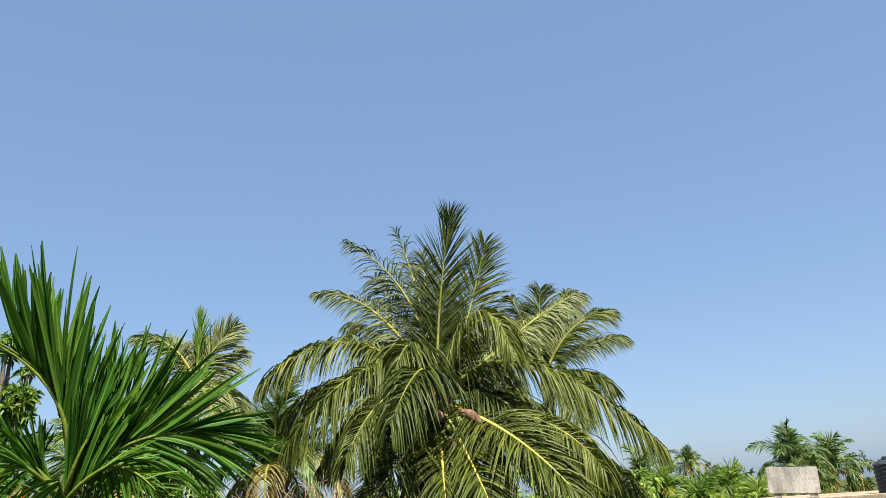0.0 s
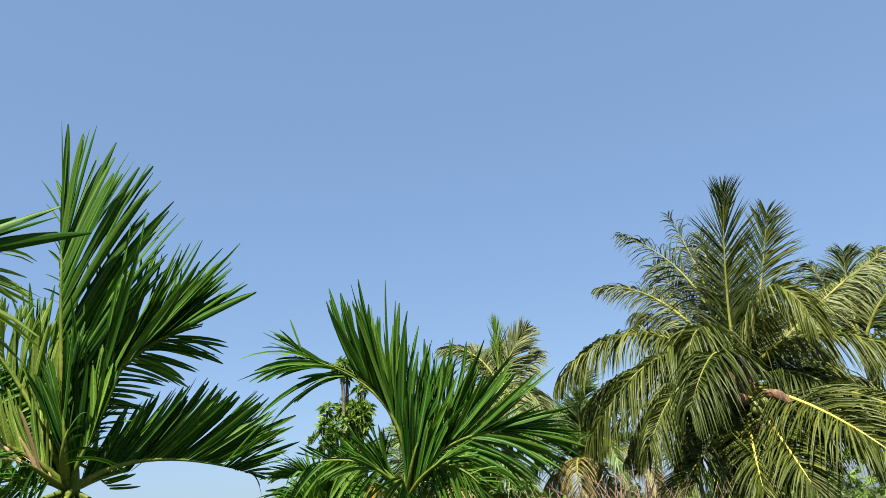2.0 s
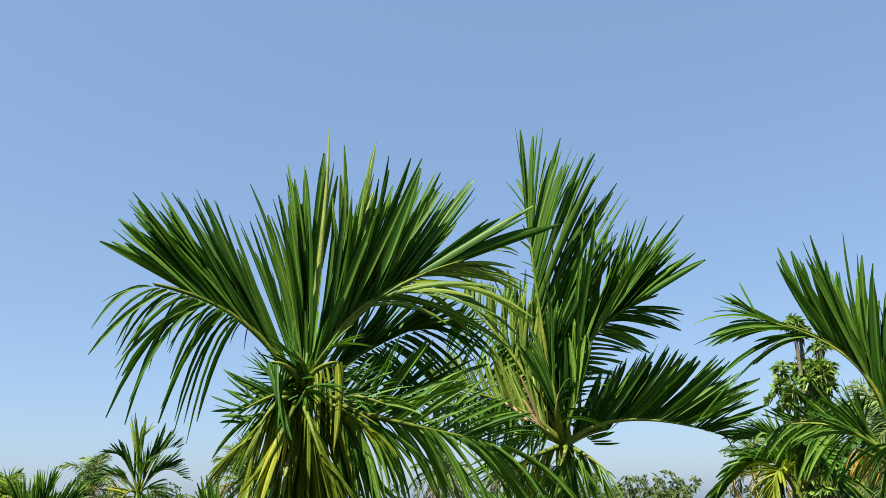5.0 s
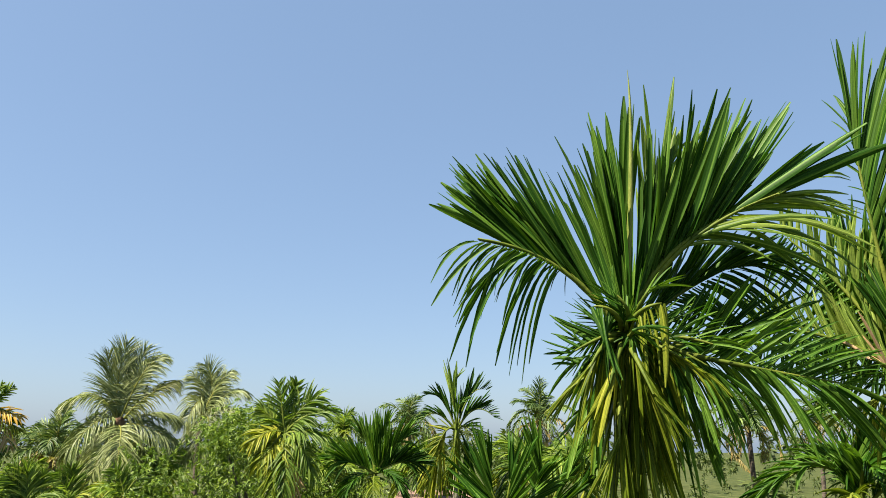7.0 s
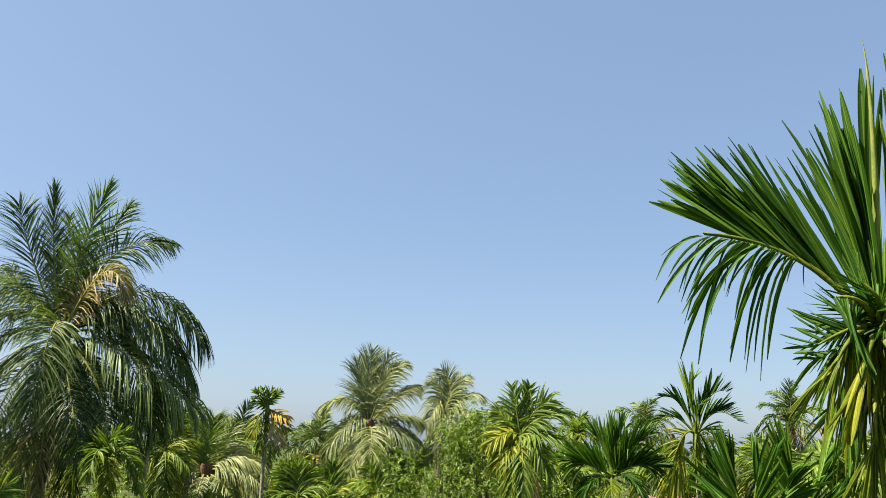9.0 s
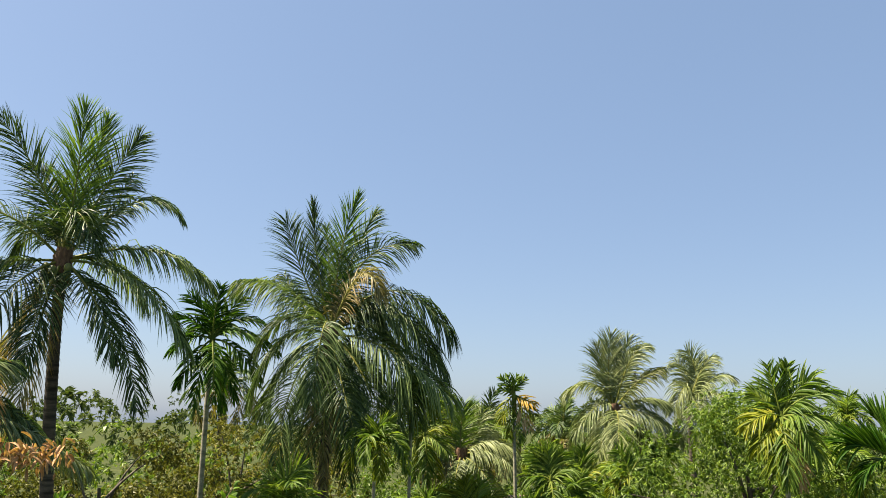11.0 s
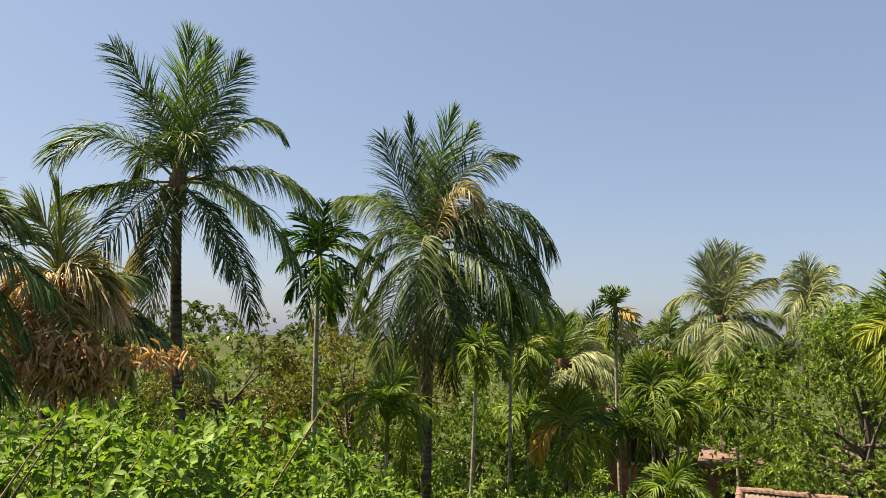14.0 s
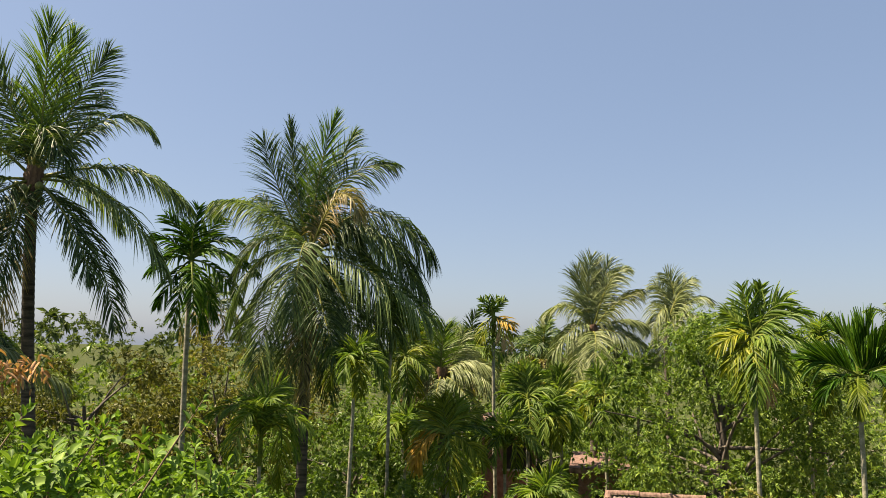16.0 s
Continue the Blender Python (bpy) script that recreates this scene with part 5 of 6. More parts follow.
plume((-0.54, 0.10, -0.13), (-1.04, 0.10, -0.23), 0.6, face=0.2, hang=2.2, material=DEAD)
plume((-0.08, -0.50, -0.78), (-0.12, -0.80, -1.54), 0.55, face=0.4, hang=1.8, material=DEAD)
plume((0.22, -0.50, -0.78), (0.38, -0.80, -1.56), 0.55, face=0.4, hang=1.6, material=COCO_OLD)
plume((-0.28, -0.40, -0.54), (-0.42, -0.60, -1.32), 0.5, face=0.3, hang=1.8, material=DEAD)
plume((0.41, -0.20, -0.62), (0.70, -0.40, -1.52), 0.6, face=0.3, hang=1.8, material=COCO_OLD)
plume((0.15, 0.20, -1.05), (0.20, 0.30, -1.99), 0.5, face=0.4, hang=1.8, material=DEAD)
plume((0.56, 0.70, -0.90), (1.19, 1.00, -2.02), 0.7, face=0.2, hang=2.4)
plume((0.23, -0.30, 0.48), (0.77, -0.50, -0.02), 0.8, face=0.3, hang=1.6, material=COCO_OLD)
plume((0.37, -0.20, 0.32), (0.93, -0.30, -0.35), 0.8, face=0.3, hang=1.6, material=DEAD)
plume((-0.21, -0.30, 0.29), (-0.61, -0.40, -0.06), 0.7, face=0.3, hang=1.8, material=DEAD)
plume((0.21, -0.60, -0.37), (0.29, -0.80, -1.32), 0.7, face=0.3, hang=1.4, material=COCO_OLD)
plume((-0.24, -0.50, -0.22), (-0.29, -0.60, -1.17), 0.6, face=0.3, hang=1.4, material=DEAD)
plume((0.73, 0.60, 0.01), (1.98, 0.80, -0.80), 0.8, face=0.3, hang=2.4, material=COCO_GROVE)
plume((0.62, 0.60, 0.29), (1.44, 0.90, 0.44), 0.7, face=0.3, hang=2.0, material=COCO_GROVE)
plume((0.13, -0.40, -0.12), (-0.02, -0.50, -1.02), 0.6, face=0.3, hang=1.5, material=DEAD)
rng = np.random.default_rng(77)
rows = np.concatenate([np.stack([np.linspace(x, x + 0.6 * way, 12), np.full(12, y), z + 0.05 * np.sin(np.arange(12.0))], 1) for x, y, z, way in ((0.25, -0.95, 5.96, 1.0), (0.60, -0.95, 6.03, 1.0), (-0.12, -0.95, 6.23, 1.0), (-0.37, -0.95, 5.96, 0.7), (-0.25, -0.80, 6.24, 1.0), (0.35, -0.60, 5.61, 1.0), (-0.02, -0.95, 5.80, 0.6), (-1.1, -0.6, 6.6, 0.7), (-0.75, -0.7, 6.5, 0.6), (-0.9, -0.8, 6.1, 0.8), (-0.5, -0.9, 5.9, 0.8), (1.0, -0.9, 6.0, 0.8), (1.4, -0.8, 6.02, 0.8), (-0.8, -0.7, 5.7, 0.7), (0.2, -0.9, 6.1, 0.9))])
flat = strips("withered_leaves", np.repeat(rows, 5, axis=0) + rng.normal(0, 0.09, (len(rows) * 5, 3)), rng.normal(0, 0.5, (len(rows) * 5, 3)) + (0, 0, -0.6), rng.normal(0, 1, (len(rows) * 5, 3)), rng.uniform(0.1, 0.22, len(rows) * 5), rng.uniform(0.03, 0.065, len(rows) * 5), 0.8, 3, BLUNT, 0.5)
part("withered_leaves", flat, WITHERED, palm, "bunches of withered brown leaves", "stuff")
palm, plume = coconut_palm(22, 155.85, 12.00, 7.41, "coconut palm with long dark fronds", 0, (0.0, 0.0), 0.12, 1, COCO_GROVE)
plume((0.67, 0.00, 0.10), (1.54, -0.20, -0.60), 0.8, face=0.2, hang=2.0)
plume((0.50, 0.20, 0.65), (1.08, 0.20, 0.39), 0.8, face=0.3, hang=1.8)
plume((0.59, 0.20, -0.28), (1.39, 0.20, -1.35), 0.8, face=0.2, hang=2.2)
plume((0.49, -0.30, -0.90), (1.03, -0.50, -2.04), 0.8, face=0.3, hang=2.0)
plume((-0.03, 0.10, 0.66), (0.02, 0.20, 1.46), 0.8, face=0.8, hang=0.5)
plume((0.25, 0.50, 0.66), (0.57, 0.80, 1.07), 0.8, face=0.4, hang=1.4)
palm, plume = coconut_palm(13, 100.46, 24.00, 7.01, "coconut palm with pale feathery fronds", 4, (0.1, 0.0), 0.11, 1, COCO_PALE)
plume((-0.13, 0.10, 1.24), (0.02, 0.20, 2.51), 0.85, face=0.95, hang=0.4, spread=(46, 16))
plume((-0.30, 0.20, 1.07), (-0.47, 0.30, 2.12), 0.8, face=0.9, hang=0.5, spread=(50, 18))
plume((0.25, 0.10, 1.24), (0.54, 0.20, 2.32), 0.85, face=0.8, hang=0.7, spread=(52, 18))
plume((0.56, 0.00, 1.59), (1.17, 0.10, 1.99), 0.75, face=0.5, hang=1.4)
plume((0.71, -0.20, 0.87), (1.55, -0.30, 1.30), 0.8, face=0.3, hang=1.8, material=COCO)
plume((-0.65, 0.00, 0.79), (-1.61, 0.00, 0.42), 0.9, face=0.25, hang=2.2)
plume((-0.48, -0.30, 0.16), (-1.33, -0.50, -0.89), 0.9, face=0.25, hang=2.2)
plume((0.10, -1.00, -0.35), (0.00, -1.60, -1.65), 0.8, face=0.6, hang=1.2)
plume((-0.23, -0.60, -0.35), (-0.65, -1.00, -1.86), 0.8, face=0.3, hang=1.8)
plume((0.70, -0.20, 0.01), (1.60, -0.30, -0.49), 0.9, face=0.2, hang=2.2)
plume((0.61, -0.30, -0.34), (1.00, -0.50, -1.67), 0.9, face=0.25, hang=2.0, material=COCO)
plume((0.05, 0.90, 1.30), (0.16, 1.50, 2.10), 0.8, face=0.6, hang=0.8)
plume((0.91, 0.70, 0.39), (1.80, 1.10, 0.24), 0.9, face=0.2, hang=2.2)
plume((-0.49, 0.40, -0.35), (-1.12, 0.50, -2.14), 0.8, face=0.2, hang=2.0)
palm, plume = coconut_palm(14, 95.08, 27.00, 7.28, "coconut palm with windswept fronds", 0, (0.1, 0.0), 0.11, 1, COCO_PALE)
plume((-0.01, 0.20, 1.01), (-0.47, 0.30, 1.61), 0.75, face=0.6, hang=1.2)
plume((0.26, 0.10, 1.20), (-0.09, 0.20, 1.95), 0.75, face=0.8, hang=0.7)
plume((0.44, 0.00, 1.19), (0.91, 0.10, 1.68), 0.8, face=0.5, hang=1.4)
plume((0.79, -0.20, 0.89), (1.44, -0.30, 0.88), 0.85, face=0.3, hang=1.8)
plume((0.69, -0.30, 0.41), (1.37, -0.50, -0.06), 0.9, face=0.2, hang=2.2)
plume((-0.12, -0.30, 0.60), (-0.59, -0.50, -0.37), 0.9, face=0.2, hang=2.2)
plume((0.22, -1.00, 0.00), (0.10, -1.50, -1.27), 0.8, face=0.5, hang=1.4)
plume((0.58, -0.50, -0.16), (0.89, -0.80, -1.26), 0.8, face=0.3, hang=2.0)
plume((-0.04, 0.30, -0.15), (-0.44, 0.40, -1.51), 0.8, face=0.3, hang=2.0)
plume((0.37, 0.90, 1.06), (0.30, 1.40, 1.71), 0.7, face=0.6, hang=0.8)
palm, leaf, sail, fan, plume = areca_palm(15, 107.86, 22.00, 7.38, "thin areca palm with yellowing lower fronds", (0.2, 0.0), 0.05, 1)
plume((-0.21, -0.05, 0.25), (-0.40, -0.10, 0.51), 0.28, face=0.6, hang=0.3, count=12)
plume((-0.12, -0.05, 0.28), (-0.18, -0.10, 0.58), 0.26, face=0.6, hang=0.2, count=12)
plume((-0.02, -0.05, 0.27), (0.09, -0.10, 0.57), 0.28, face=0.6, hang=0.3, count=12)
plume((0.07, -0.05, 0.22), (0.36, -0.10, 0.51), 0.28, face=0.6, hang=0.5, count=12)
plume((-0.24, -0.05, 0.13), (-0.41, -0.10, 0.21), 0.26, face=0.6, hang=0.6, count=12)
plume((0.25, -0.05, -0.23), (0.65, -0.10, -0.61), 0.45, face=0.6, hang=1.2, count=12, material=ARECA_OLD)
plume((0.20, -0.05, -0.33), (0.48, -0.10, -1.05), 0.45, face=0.6, hang=1.4, count=12, material=DEAD)
plume((0.29, -0.05, -0.11), (0.64, -0.10, -0.25), 0.4, face=0.6, hang=1.0, count=12, material=DEAD_GOLD)
plume((-0.25, -0.05, -0.28), (-0.40, -0.10, -0.83), 0.42, face=0.6, hang=1.4, count=12, material=ARECA_OLD)
plume((-0.11, -0.05, -0.49), (-0.13, -0.10, -1.30), 0.4, face=0.6, hang=1.4, count=12, material=ARECA_OLD)
plume((0.08, -0.05, -0.48), (0.24, -0.10, -1.41), 0.4, face=0.6, hang=1.4, count=12)
palm, leaf, sail, fan, plume = areca_palm(16, 89.50, 17.00, 6.78, "areca palm with a full drooping crown", (0.1, 0.0), 0.045, 1)
plume((-0.09, 0.00, 0.51), (-0.20, 0.10, 1.14), 0.42, face=0.9, hang=0.2)
plume((0.06, 0.10, 0.51), (0.23, 0.10, 1.18), 0.4, face=0.9, hang=0.2)
plume((0.30, 0.00, 0.51), (0.72, 0.00, 0.81), 0.6, face=0.6, hang=0.7)
plume((0.45, -0.10, 0.39), (1.06, -0.10, 0.50), 0.6, face=0.4, hang=1.0)
plume((0.43, -0.20, 0.04), (0.92, -0.30, -0.12), 0.6, face=0.3, hang=1.4)
plume((0.31, -0.30, -0.24), (0.64, -0.40, -0.79), 0.6, face=0.4, hang=1.6)
plume((-0.29, 0.10, 0.33), (-0.56, 0.10, 0.51), 0.5, face=0.5, hang=0.8)
plume((-0.35, -0.20, 0.03), (-0.74, -0.30, -0.26), 0.5, face=0.4, hang=1.4, material=ARECA_OLD)
plume((-0.26, -0.30, -0.26), (-0.53, -0.50, -0.71), 0.55, face=0.4, hang=1.6, material=ARECA_OLD)
plume((-0.11, -0.50, -0.48), (-0.23, -0.80, -1.24), 0.55, face=0.5, hang=1.4, material=ARECA_OLD)
plume((0.04, -0.60, -0.58), (0.01, -0.90, -1.39), 0.5, face=0.5, hang=1.4)
plume((0.15, -0.30, -0.59), (0.27, -0.40, -1.41), 0.45, face=0.5, hang=1.4, material=DEAD)
plume((-0.18, 0.80, 0.36), (-0.40, 1.20, 0.88), 0.5, face=0.5, hang=0.8)
plume((0.31, 0.80, 0.24), (0.71, 1.20, 0.26), 0.55, face=0.3, hang=1.2)
plume((0.18, 0.50, -0.12), (0.55, 0.80, -0.59), 0.55, face=0.3, hang=1.6)
plume((-0.15, 0.40, -0.13), (-0.33, 0.60, -0.85), 0.5, face=0.3, hang=1.4)
palm, leaf, sail, fan, plume = areca_palm(17, 77.35, 14.00, 6.82, "small areca palm with a yellow skirt of old leaves", (0.1, 0.0), 0.055, 1)
fan((-0.04, 0.00, 0.61), (-0.03, 0.00, 0.93), ((-0.21, 0.00, 1.00), (-0.05, 0.00, 1.26), (0.21, 0.00, 1.06)), count=16, run=(0.3, 1.0), width=0.060, material=ARECA_SUNLIT)
fan((0.23, 0.00, 0.61), (0.53, 0.00, 0.74), ((0.08, 0.00, 0.76), (0.41, 0.00, 1.06), (0.68, 0.00, 0.82)), count=22, run=(0.2, 1.0), width=0.054)
fan((0.32, -0.05, 0.38), (0.67, -0.10, 0.25), ((0.28, -0.03, 0.61), (0.65, -0.05, 0.61), (0.82, -0.10, 0.22)), count=22, run=(0.2, 1.0), width=0.051, sag=0.08)
fan((-0.24, 0.00, 0.53), (-0.54, 0.00, 0.65), ((-0.17, 0.00, 0.75), (-0.50, 0.00, 0.81), (-0.77, 0.00, 0.53)), count=22, run=(0.2, 1.0), width=0.054, sag=0.05)
fan((-0.33, -0.05, 0.30), (-0.60, -0.10, 0.20), ((-0.37, -0.03, 0.50), (-0.67, -0.05, 0.43), (-0.77, -0.10, 0.05)), count=20, run=(0.2, 1.0), width=0.051, sag=0.1)
fan((0.21, -0.10, 0.07), (0.43, -0.15, -0.31), ((0.46, -0.05, 0.27), (0.65, -0.10, -0.21), (0.47, -0.15, -0.77)), count=20, run=(0.2, 1.0), width=0.051, sag=0.14)
fan((-0.18, -0.10, 0.01), (-0.39, -0.15, -0.42), ((-0.38, -0.05, 0.25), (-0.63, -0.10, -0.33), (-0.56, -0.15, -0.89)), count=20, run=(0.2, 1.0), width=0.051, sag=0.14, material=ARECA_OLD)
fan((-0.02, -0.20, -0.13), (-0.06, -0.30, -0.60), ((0.19, -0.10, -0.60), (-0.02, -0.20, -1.15), (-0.25, -0.30, -0.79)), count=18, run=(0.2, 1.0), width=0.051, sag=0.1, material=ARECA_OLD)
fan((0.11, 0.10, -0.07), (0.25, 0.15, -0.60), ((0.38, 0.05, -0.78), (0.27, 0.10, -1.25), (0.04, 0.15, -1.08)), count=18, run=(0.2, 1.0), width=0.051, sag=0.1)
fan((-0.23, 0.10, -0.03), (-0.35, 0.15, -0.71), ((-0.36, 0.05, -1.27), (-0.55, 0.10, -1.28), (-0.64, 0.15, -0.91)), count=18, run=(0.2, 1.0), width=0.051, sag=0.1, material=ARECA_OLD)
fan((0.02, -0.20, 0.25), (0.07, -0.30, 0.49), ((-0.17, -0.10, 0.45), (0.08, -0.20, 0.74), (0.31, -0.30, 0.49)), count=14, run=(0.3, 1.0), width=0.051, sag=0.1)
palm, leaf, sail, fan, plume = areca_palm(18, 83.38, 12.00, 6.15, "young areca palm with dense green fronds", (0.05, 0.0), 0.035, 1)
sail((-0.08, 0.10, 0.35), (-0.23, 0.14, 0.58), .75, to=(.3, 1), spread=(35, 12), count=66)
sail((0.07, -0.00, 0.39), (0.13, -0.00, 0.62), .8, to=(-.4, 1), spread=(28, 9), count=66)
sail((0.23, -0.10, 0.34), (0.45, -0.10, 0.53), .75, to=(-.2, 1), spread=(40, 12), fall=4, count=66)
sail((0.32, -0.10, 0.16), (0.60, -0.19, 0.17), .75, to=(.1, 1), spread=(42, 12), fall=8, count=66)
sail((-0.27, -0.10, 0.14), (-0.56, -0.19, 0.19), .75, to=(-.1, 1), spread=(42, 12), fall=8, count=66)
leaf((0.20, -0.30, 0.02), (0.37, -0.46, -0.17), .75, hang=.9, up=-0.2)
leaf((-0.25, -0.20, -0.05), (-0.43, -0.36, -0.26), .75, hang=.9, up=-0.2)
sail((0.01, 0.40, 0.30), (-0.04, 0.58, 0.49), .75, to=(.2, 1), spread=(30, 10), count=66)
sail((0.20, 0.50, 0.16), (0.43, 0.77, 0.27), .75, to=(-.1, 1), spread=(40, 12), count=66)
sail((-0.15, 0.50, 0.14), (-0.36, 0.77, 0.24), .75, to=(.1, 1), spread=(40, 12), count=66)
leaf((-0.02, -0.30, -0.14), (-0.02, -0.46, -0.36), .7, material=ARECA_OLD, hang=.9, up=-0.2)
palm, plume = coconut_palm(31, 111.70, 24.00, 5.58, "coconut palm with pale arching fronds among low arecas", 3, (0.2, 0.0), 0.11, 1, COCO_PALE)
plume((-0.01, 0.10, 0.79), (0.11, 0.20, 1.70), 0.8, face=0.9, hang=0.5, material=COCO_YOUNG)
plume((-0.33, 0.20, 0.60), (-0.65, 0.30, 1.32), 0.8, face=0.7, hang=0.7)
plume((0.45, 0.30, 0.71), (0.72, 0.50, 1.44), 0.8, face=0.7, hang=0.8)
plume((-0.71, 0.00, 0.33), (-1.55, 0.00, -0.22), 0.9, face=0.25, hang=2.0)
plume((-0.88, -0.30, -0.02), (-1.42, -0.40, -0.90), 0.9, face=0.25, hang=2.2)
plume((-0.78, -0.50, -0.44), (-1.38, -0.80, -1.88), 0.75, face=0.3, hang=1.6, material=COCO_OLD)
plume((0.80, 0.00, 0.46), (1.77, 0.00, 0.13), 0.9, face=0.25, hang=2.0)
plume((0.97, -0.30, 0.12), (1.74, -0.50, -0.54), 0.9, face=0.25, hang=2.2)
plume((0.61, -0.50, -0.40), (1.21, -0.80, -1.38), 0.8, face=0.3, hang=2.0)
plume((-0.16, -0.80, -0.58), (-0.28, -1.20, -1.72), 0.8, face=0.5, hang=1.4)
plume((0.27, -0.60, -0.58), (0.44, -1.00, -1.72), 0.8, face=0.5, hang=1.4)
plume((-0.36, 0.70, 0.23), (-1.03, 1.10, 0.58), 0.8, face=0.4, hang=1.4)
plume((0.37, 0.70, 0.25), (1.12, 1.10, 0.82), 0.8, face=0.4, hang=1.4)
plume((-0.61, 0.30, -0.66), (-0.96, 0.40, -1.74), 0.8, face=0.3, hang=2.0)
palm, leaf, sail, fan, plume = areca_palm(32, 111.30, 18.00, 4.42, "low areca palm with one golden drooping frond", (0.1, 0.0), 0.045, 1)
# alternate fronds take the yellowing leaf only to brighten the palm by colour
plume((-0.07, 0.10, 0.38), (-0.17, 0.10, 0.84), 0.53, count=24, face=0.8, hang=0.5, material=ARECA_OLD)
plume((0.13, 0.10, 0.43), (0.26, 0.10, 0.85), 0.53, count=24, face=0.8, hang=0.5)
plume((-0.30, 0.10, 0.38), (-0.55, 0.20, 0.69), 0.53, count=24, face=0.6, hang=0.6, material=ARECA_OLD)
plume((-0.43, 0.00, 0.21), (-0.85, 0.00, 0.11), 0.56, count=24, face=0.3, hang=1.2)
plume((0.30, 0.10, 0.36), (0.70, 0.10, 0.60), 0.56, count=24, face=0.5, hang=0.8, material=ARECA_OLD)
plume((0.43, 0.00, 0.19), (0.89, 0.00, 0.16), 0.56, count=24, face=0.3, hang=1.2)
plume((0.43, -0.20, -0.15), (0.95, -0.30, -0.75), 0.56, count=24, face=0.3, hang=1.4, material=ARECA_OLD)
plume((0.21, -0.30, -0.34), (0.43, -0.40, -1.13), 0.53, count=24, face=0.4, hang=1.2)
plume((0.04, -0.40, -0.39), (0.05, -0.50, -1.25), 0.53, count=24, face=0.5, hang=1.2, material=ARECA_OLD)
plume((-0.18, -0.30, -0.35), (-0.37, -0.40, -1.16), 0.53, count=24, face=0.4, hang=1.2)
plume((-0.49, -0.20, -0.05), (-0.77, -0.30, -0.75), 0.53, count=24, face=0.3, hang=1.4, material=DEAD_GOLD)
plume((-0.53, -0.10, -0.13), (-0.69, -0.20, -0.96), 0.50, count=24, face=0.3, hang=1.4, material=DEAD_GOLD)
plume((-0.29, 0.40, -0.12), (-0.70, 0.60, -0.55), 0.53, count=24, face=0.3, hang=1.4, material=ARECA_OLD)
plume((0.31, 0.40, -0.10), (0.80, 0.60, -0.50), 0.53, count=24, face=0.3, hang=1.4)
palm, leaf, sail, fan, plume = areca_palm(33, 105.30, 20.00, 5.15, "areca palm with dark upright top fronds", (0.1, 0.0), 0.045, 1)
plume((-0.16, 0.10, 0.36), (-0.45, 0.10, 0.67), 0.50, count=24, face=0.7, hang=0.5)
plume((-0.02, 0.10, 0.43), (-0.09, 0.10, 0.80), 0.50, count=24, face=0.8, hang=0.4)
plume((0.13, 0.10, 0.39), (0.31, 0.10, 0.73), 0.50, count=24, face=0.7, hang=0.5)
plume((0.27, 0.00, 0.26), (0.62, 0.00, 0.31), 0.53, count=24, face=0.4, hang=1.0)
plume((0.27, -0.10, -0.05), (0.61, -0.20, -0.38), 0.53, count=24, face=0.3, hang=1.4)
plume((-0.26, 0.00, 0.14), (-0.62, 0.00, 0.06), 0.53, count=24, face=0.4, hang=1.0)
plume((-0.26, -0.10, -0.10), (-0.59, -0.20, -0.47), 0.53, count=24, face=0.3, hang=1.4)
plume((-0.12, -0.30, -0.40), (-0.23, -0.40, -1.10), 0.50, count=24, face=0.4, hang=1.2, material=ARECA_OLD)
plume((0.05, -0.40, -0.39), (0.07, -0.50, -1.14), 0.50, count=24, face=0.5, hang=1.2)
plume((0.19, -0.20, -0.33), (0.36, -0.30, -1.01), 0.50, count=24, face=0.4, hang=1.2, material=ARECA_OLD)
plume((-0.01, 0.50, 0.20), (-0.24, 0.80, 0.40), 0.50, count=24, face=0.5, hang=0.8)
plume((0.09, 0.50, 0.05), (0.43, 0.80, -0.10), 0.50, count=24, face=0.3, hang=1.2)
plume((-0.09, 0.30, -0.09), (-0.38, 0.40, -0.77), 0.50, count=24, face=0.3, hang=1.4)
palm, leaf, sail, fan, plume = areca_palm(34, 102.80, 22.00, 5.10, "slim areca palm with spreading green fronds", (0.1, 0.0), 0.045, 1)
plume((-0.16, 0.10, 0.38), (-0.48, 0.10, 0.72), 0.47, count=22, face=0.7, hang=0.5)
plume((-0.01, 0.10, 0.46), (-0.08, 0.10, 0.86), 0.47, count=22, face=0.8, hang=0.4)
plume((0.30, 0.00, 0.27), (0.68, 0.00, 0.33), 0.50, count=22, face=0.4, hang=1.0, material=ARECA_OLD)
plume((0.30, -0.10, -0.06), (0.67, -0.20, -0.43), 0.50, count=22, face=0.3, hang=1.4)
plume((-0.27, 0.00, 0.14), (-0.66, 0.00, 0.05), 0.50, count=22, face=0.4, hang=1.0)
plume((-0.27, -0.10, -0.12), (-0.63, -0.20, -0.53), 0.50, count=22, face=0.3, hang=1.4)
plume((-0.12, -0.30, -0.45), (-0.25, -0.40, -1.22), 0.47, count=22, face=0.4, hang=1.2)
plume((0.06, -0.40, -0.44), (0.08, -0.50, -1.26), 0.47, count=22, face=0.5, hang=1.2, material=ARECA_OLD)
plume((0.22, -0.20, -0.37), (0.39, -0.30, -1.12), 0.47, count=22, face=0.4, hang=1.2)
plume((-0.00, 0.50, 0.21), (-0.24, 0.80, 0.43), 0.47, count=22, face=0.5, hang=0.8)
plume((0.10, 0.50, 0.05), (0.47, 0.80, -0.11), 0.47, count=22, face=0.3, hang=1.2)
plume((-0.09, 0.30, -0.10), (-0.41, 0.40, -0.84), 0.47, count=22, face=0.3, hang=1.4)
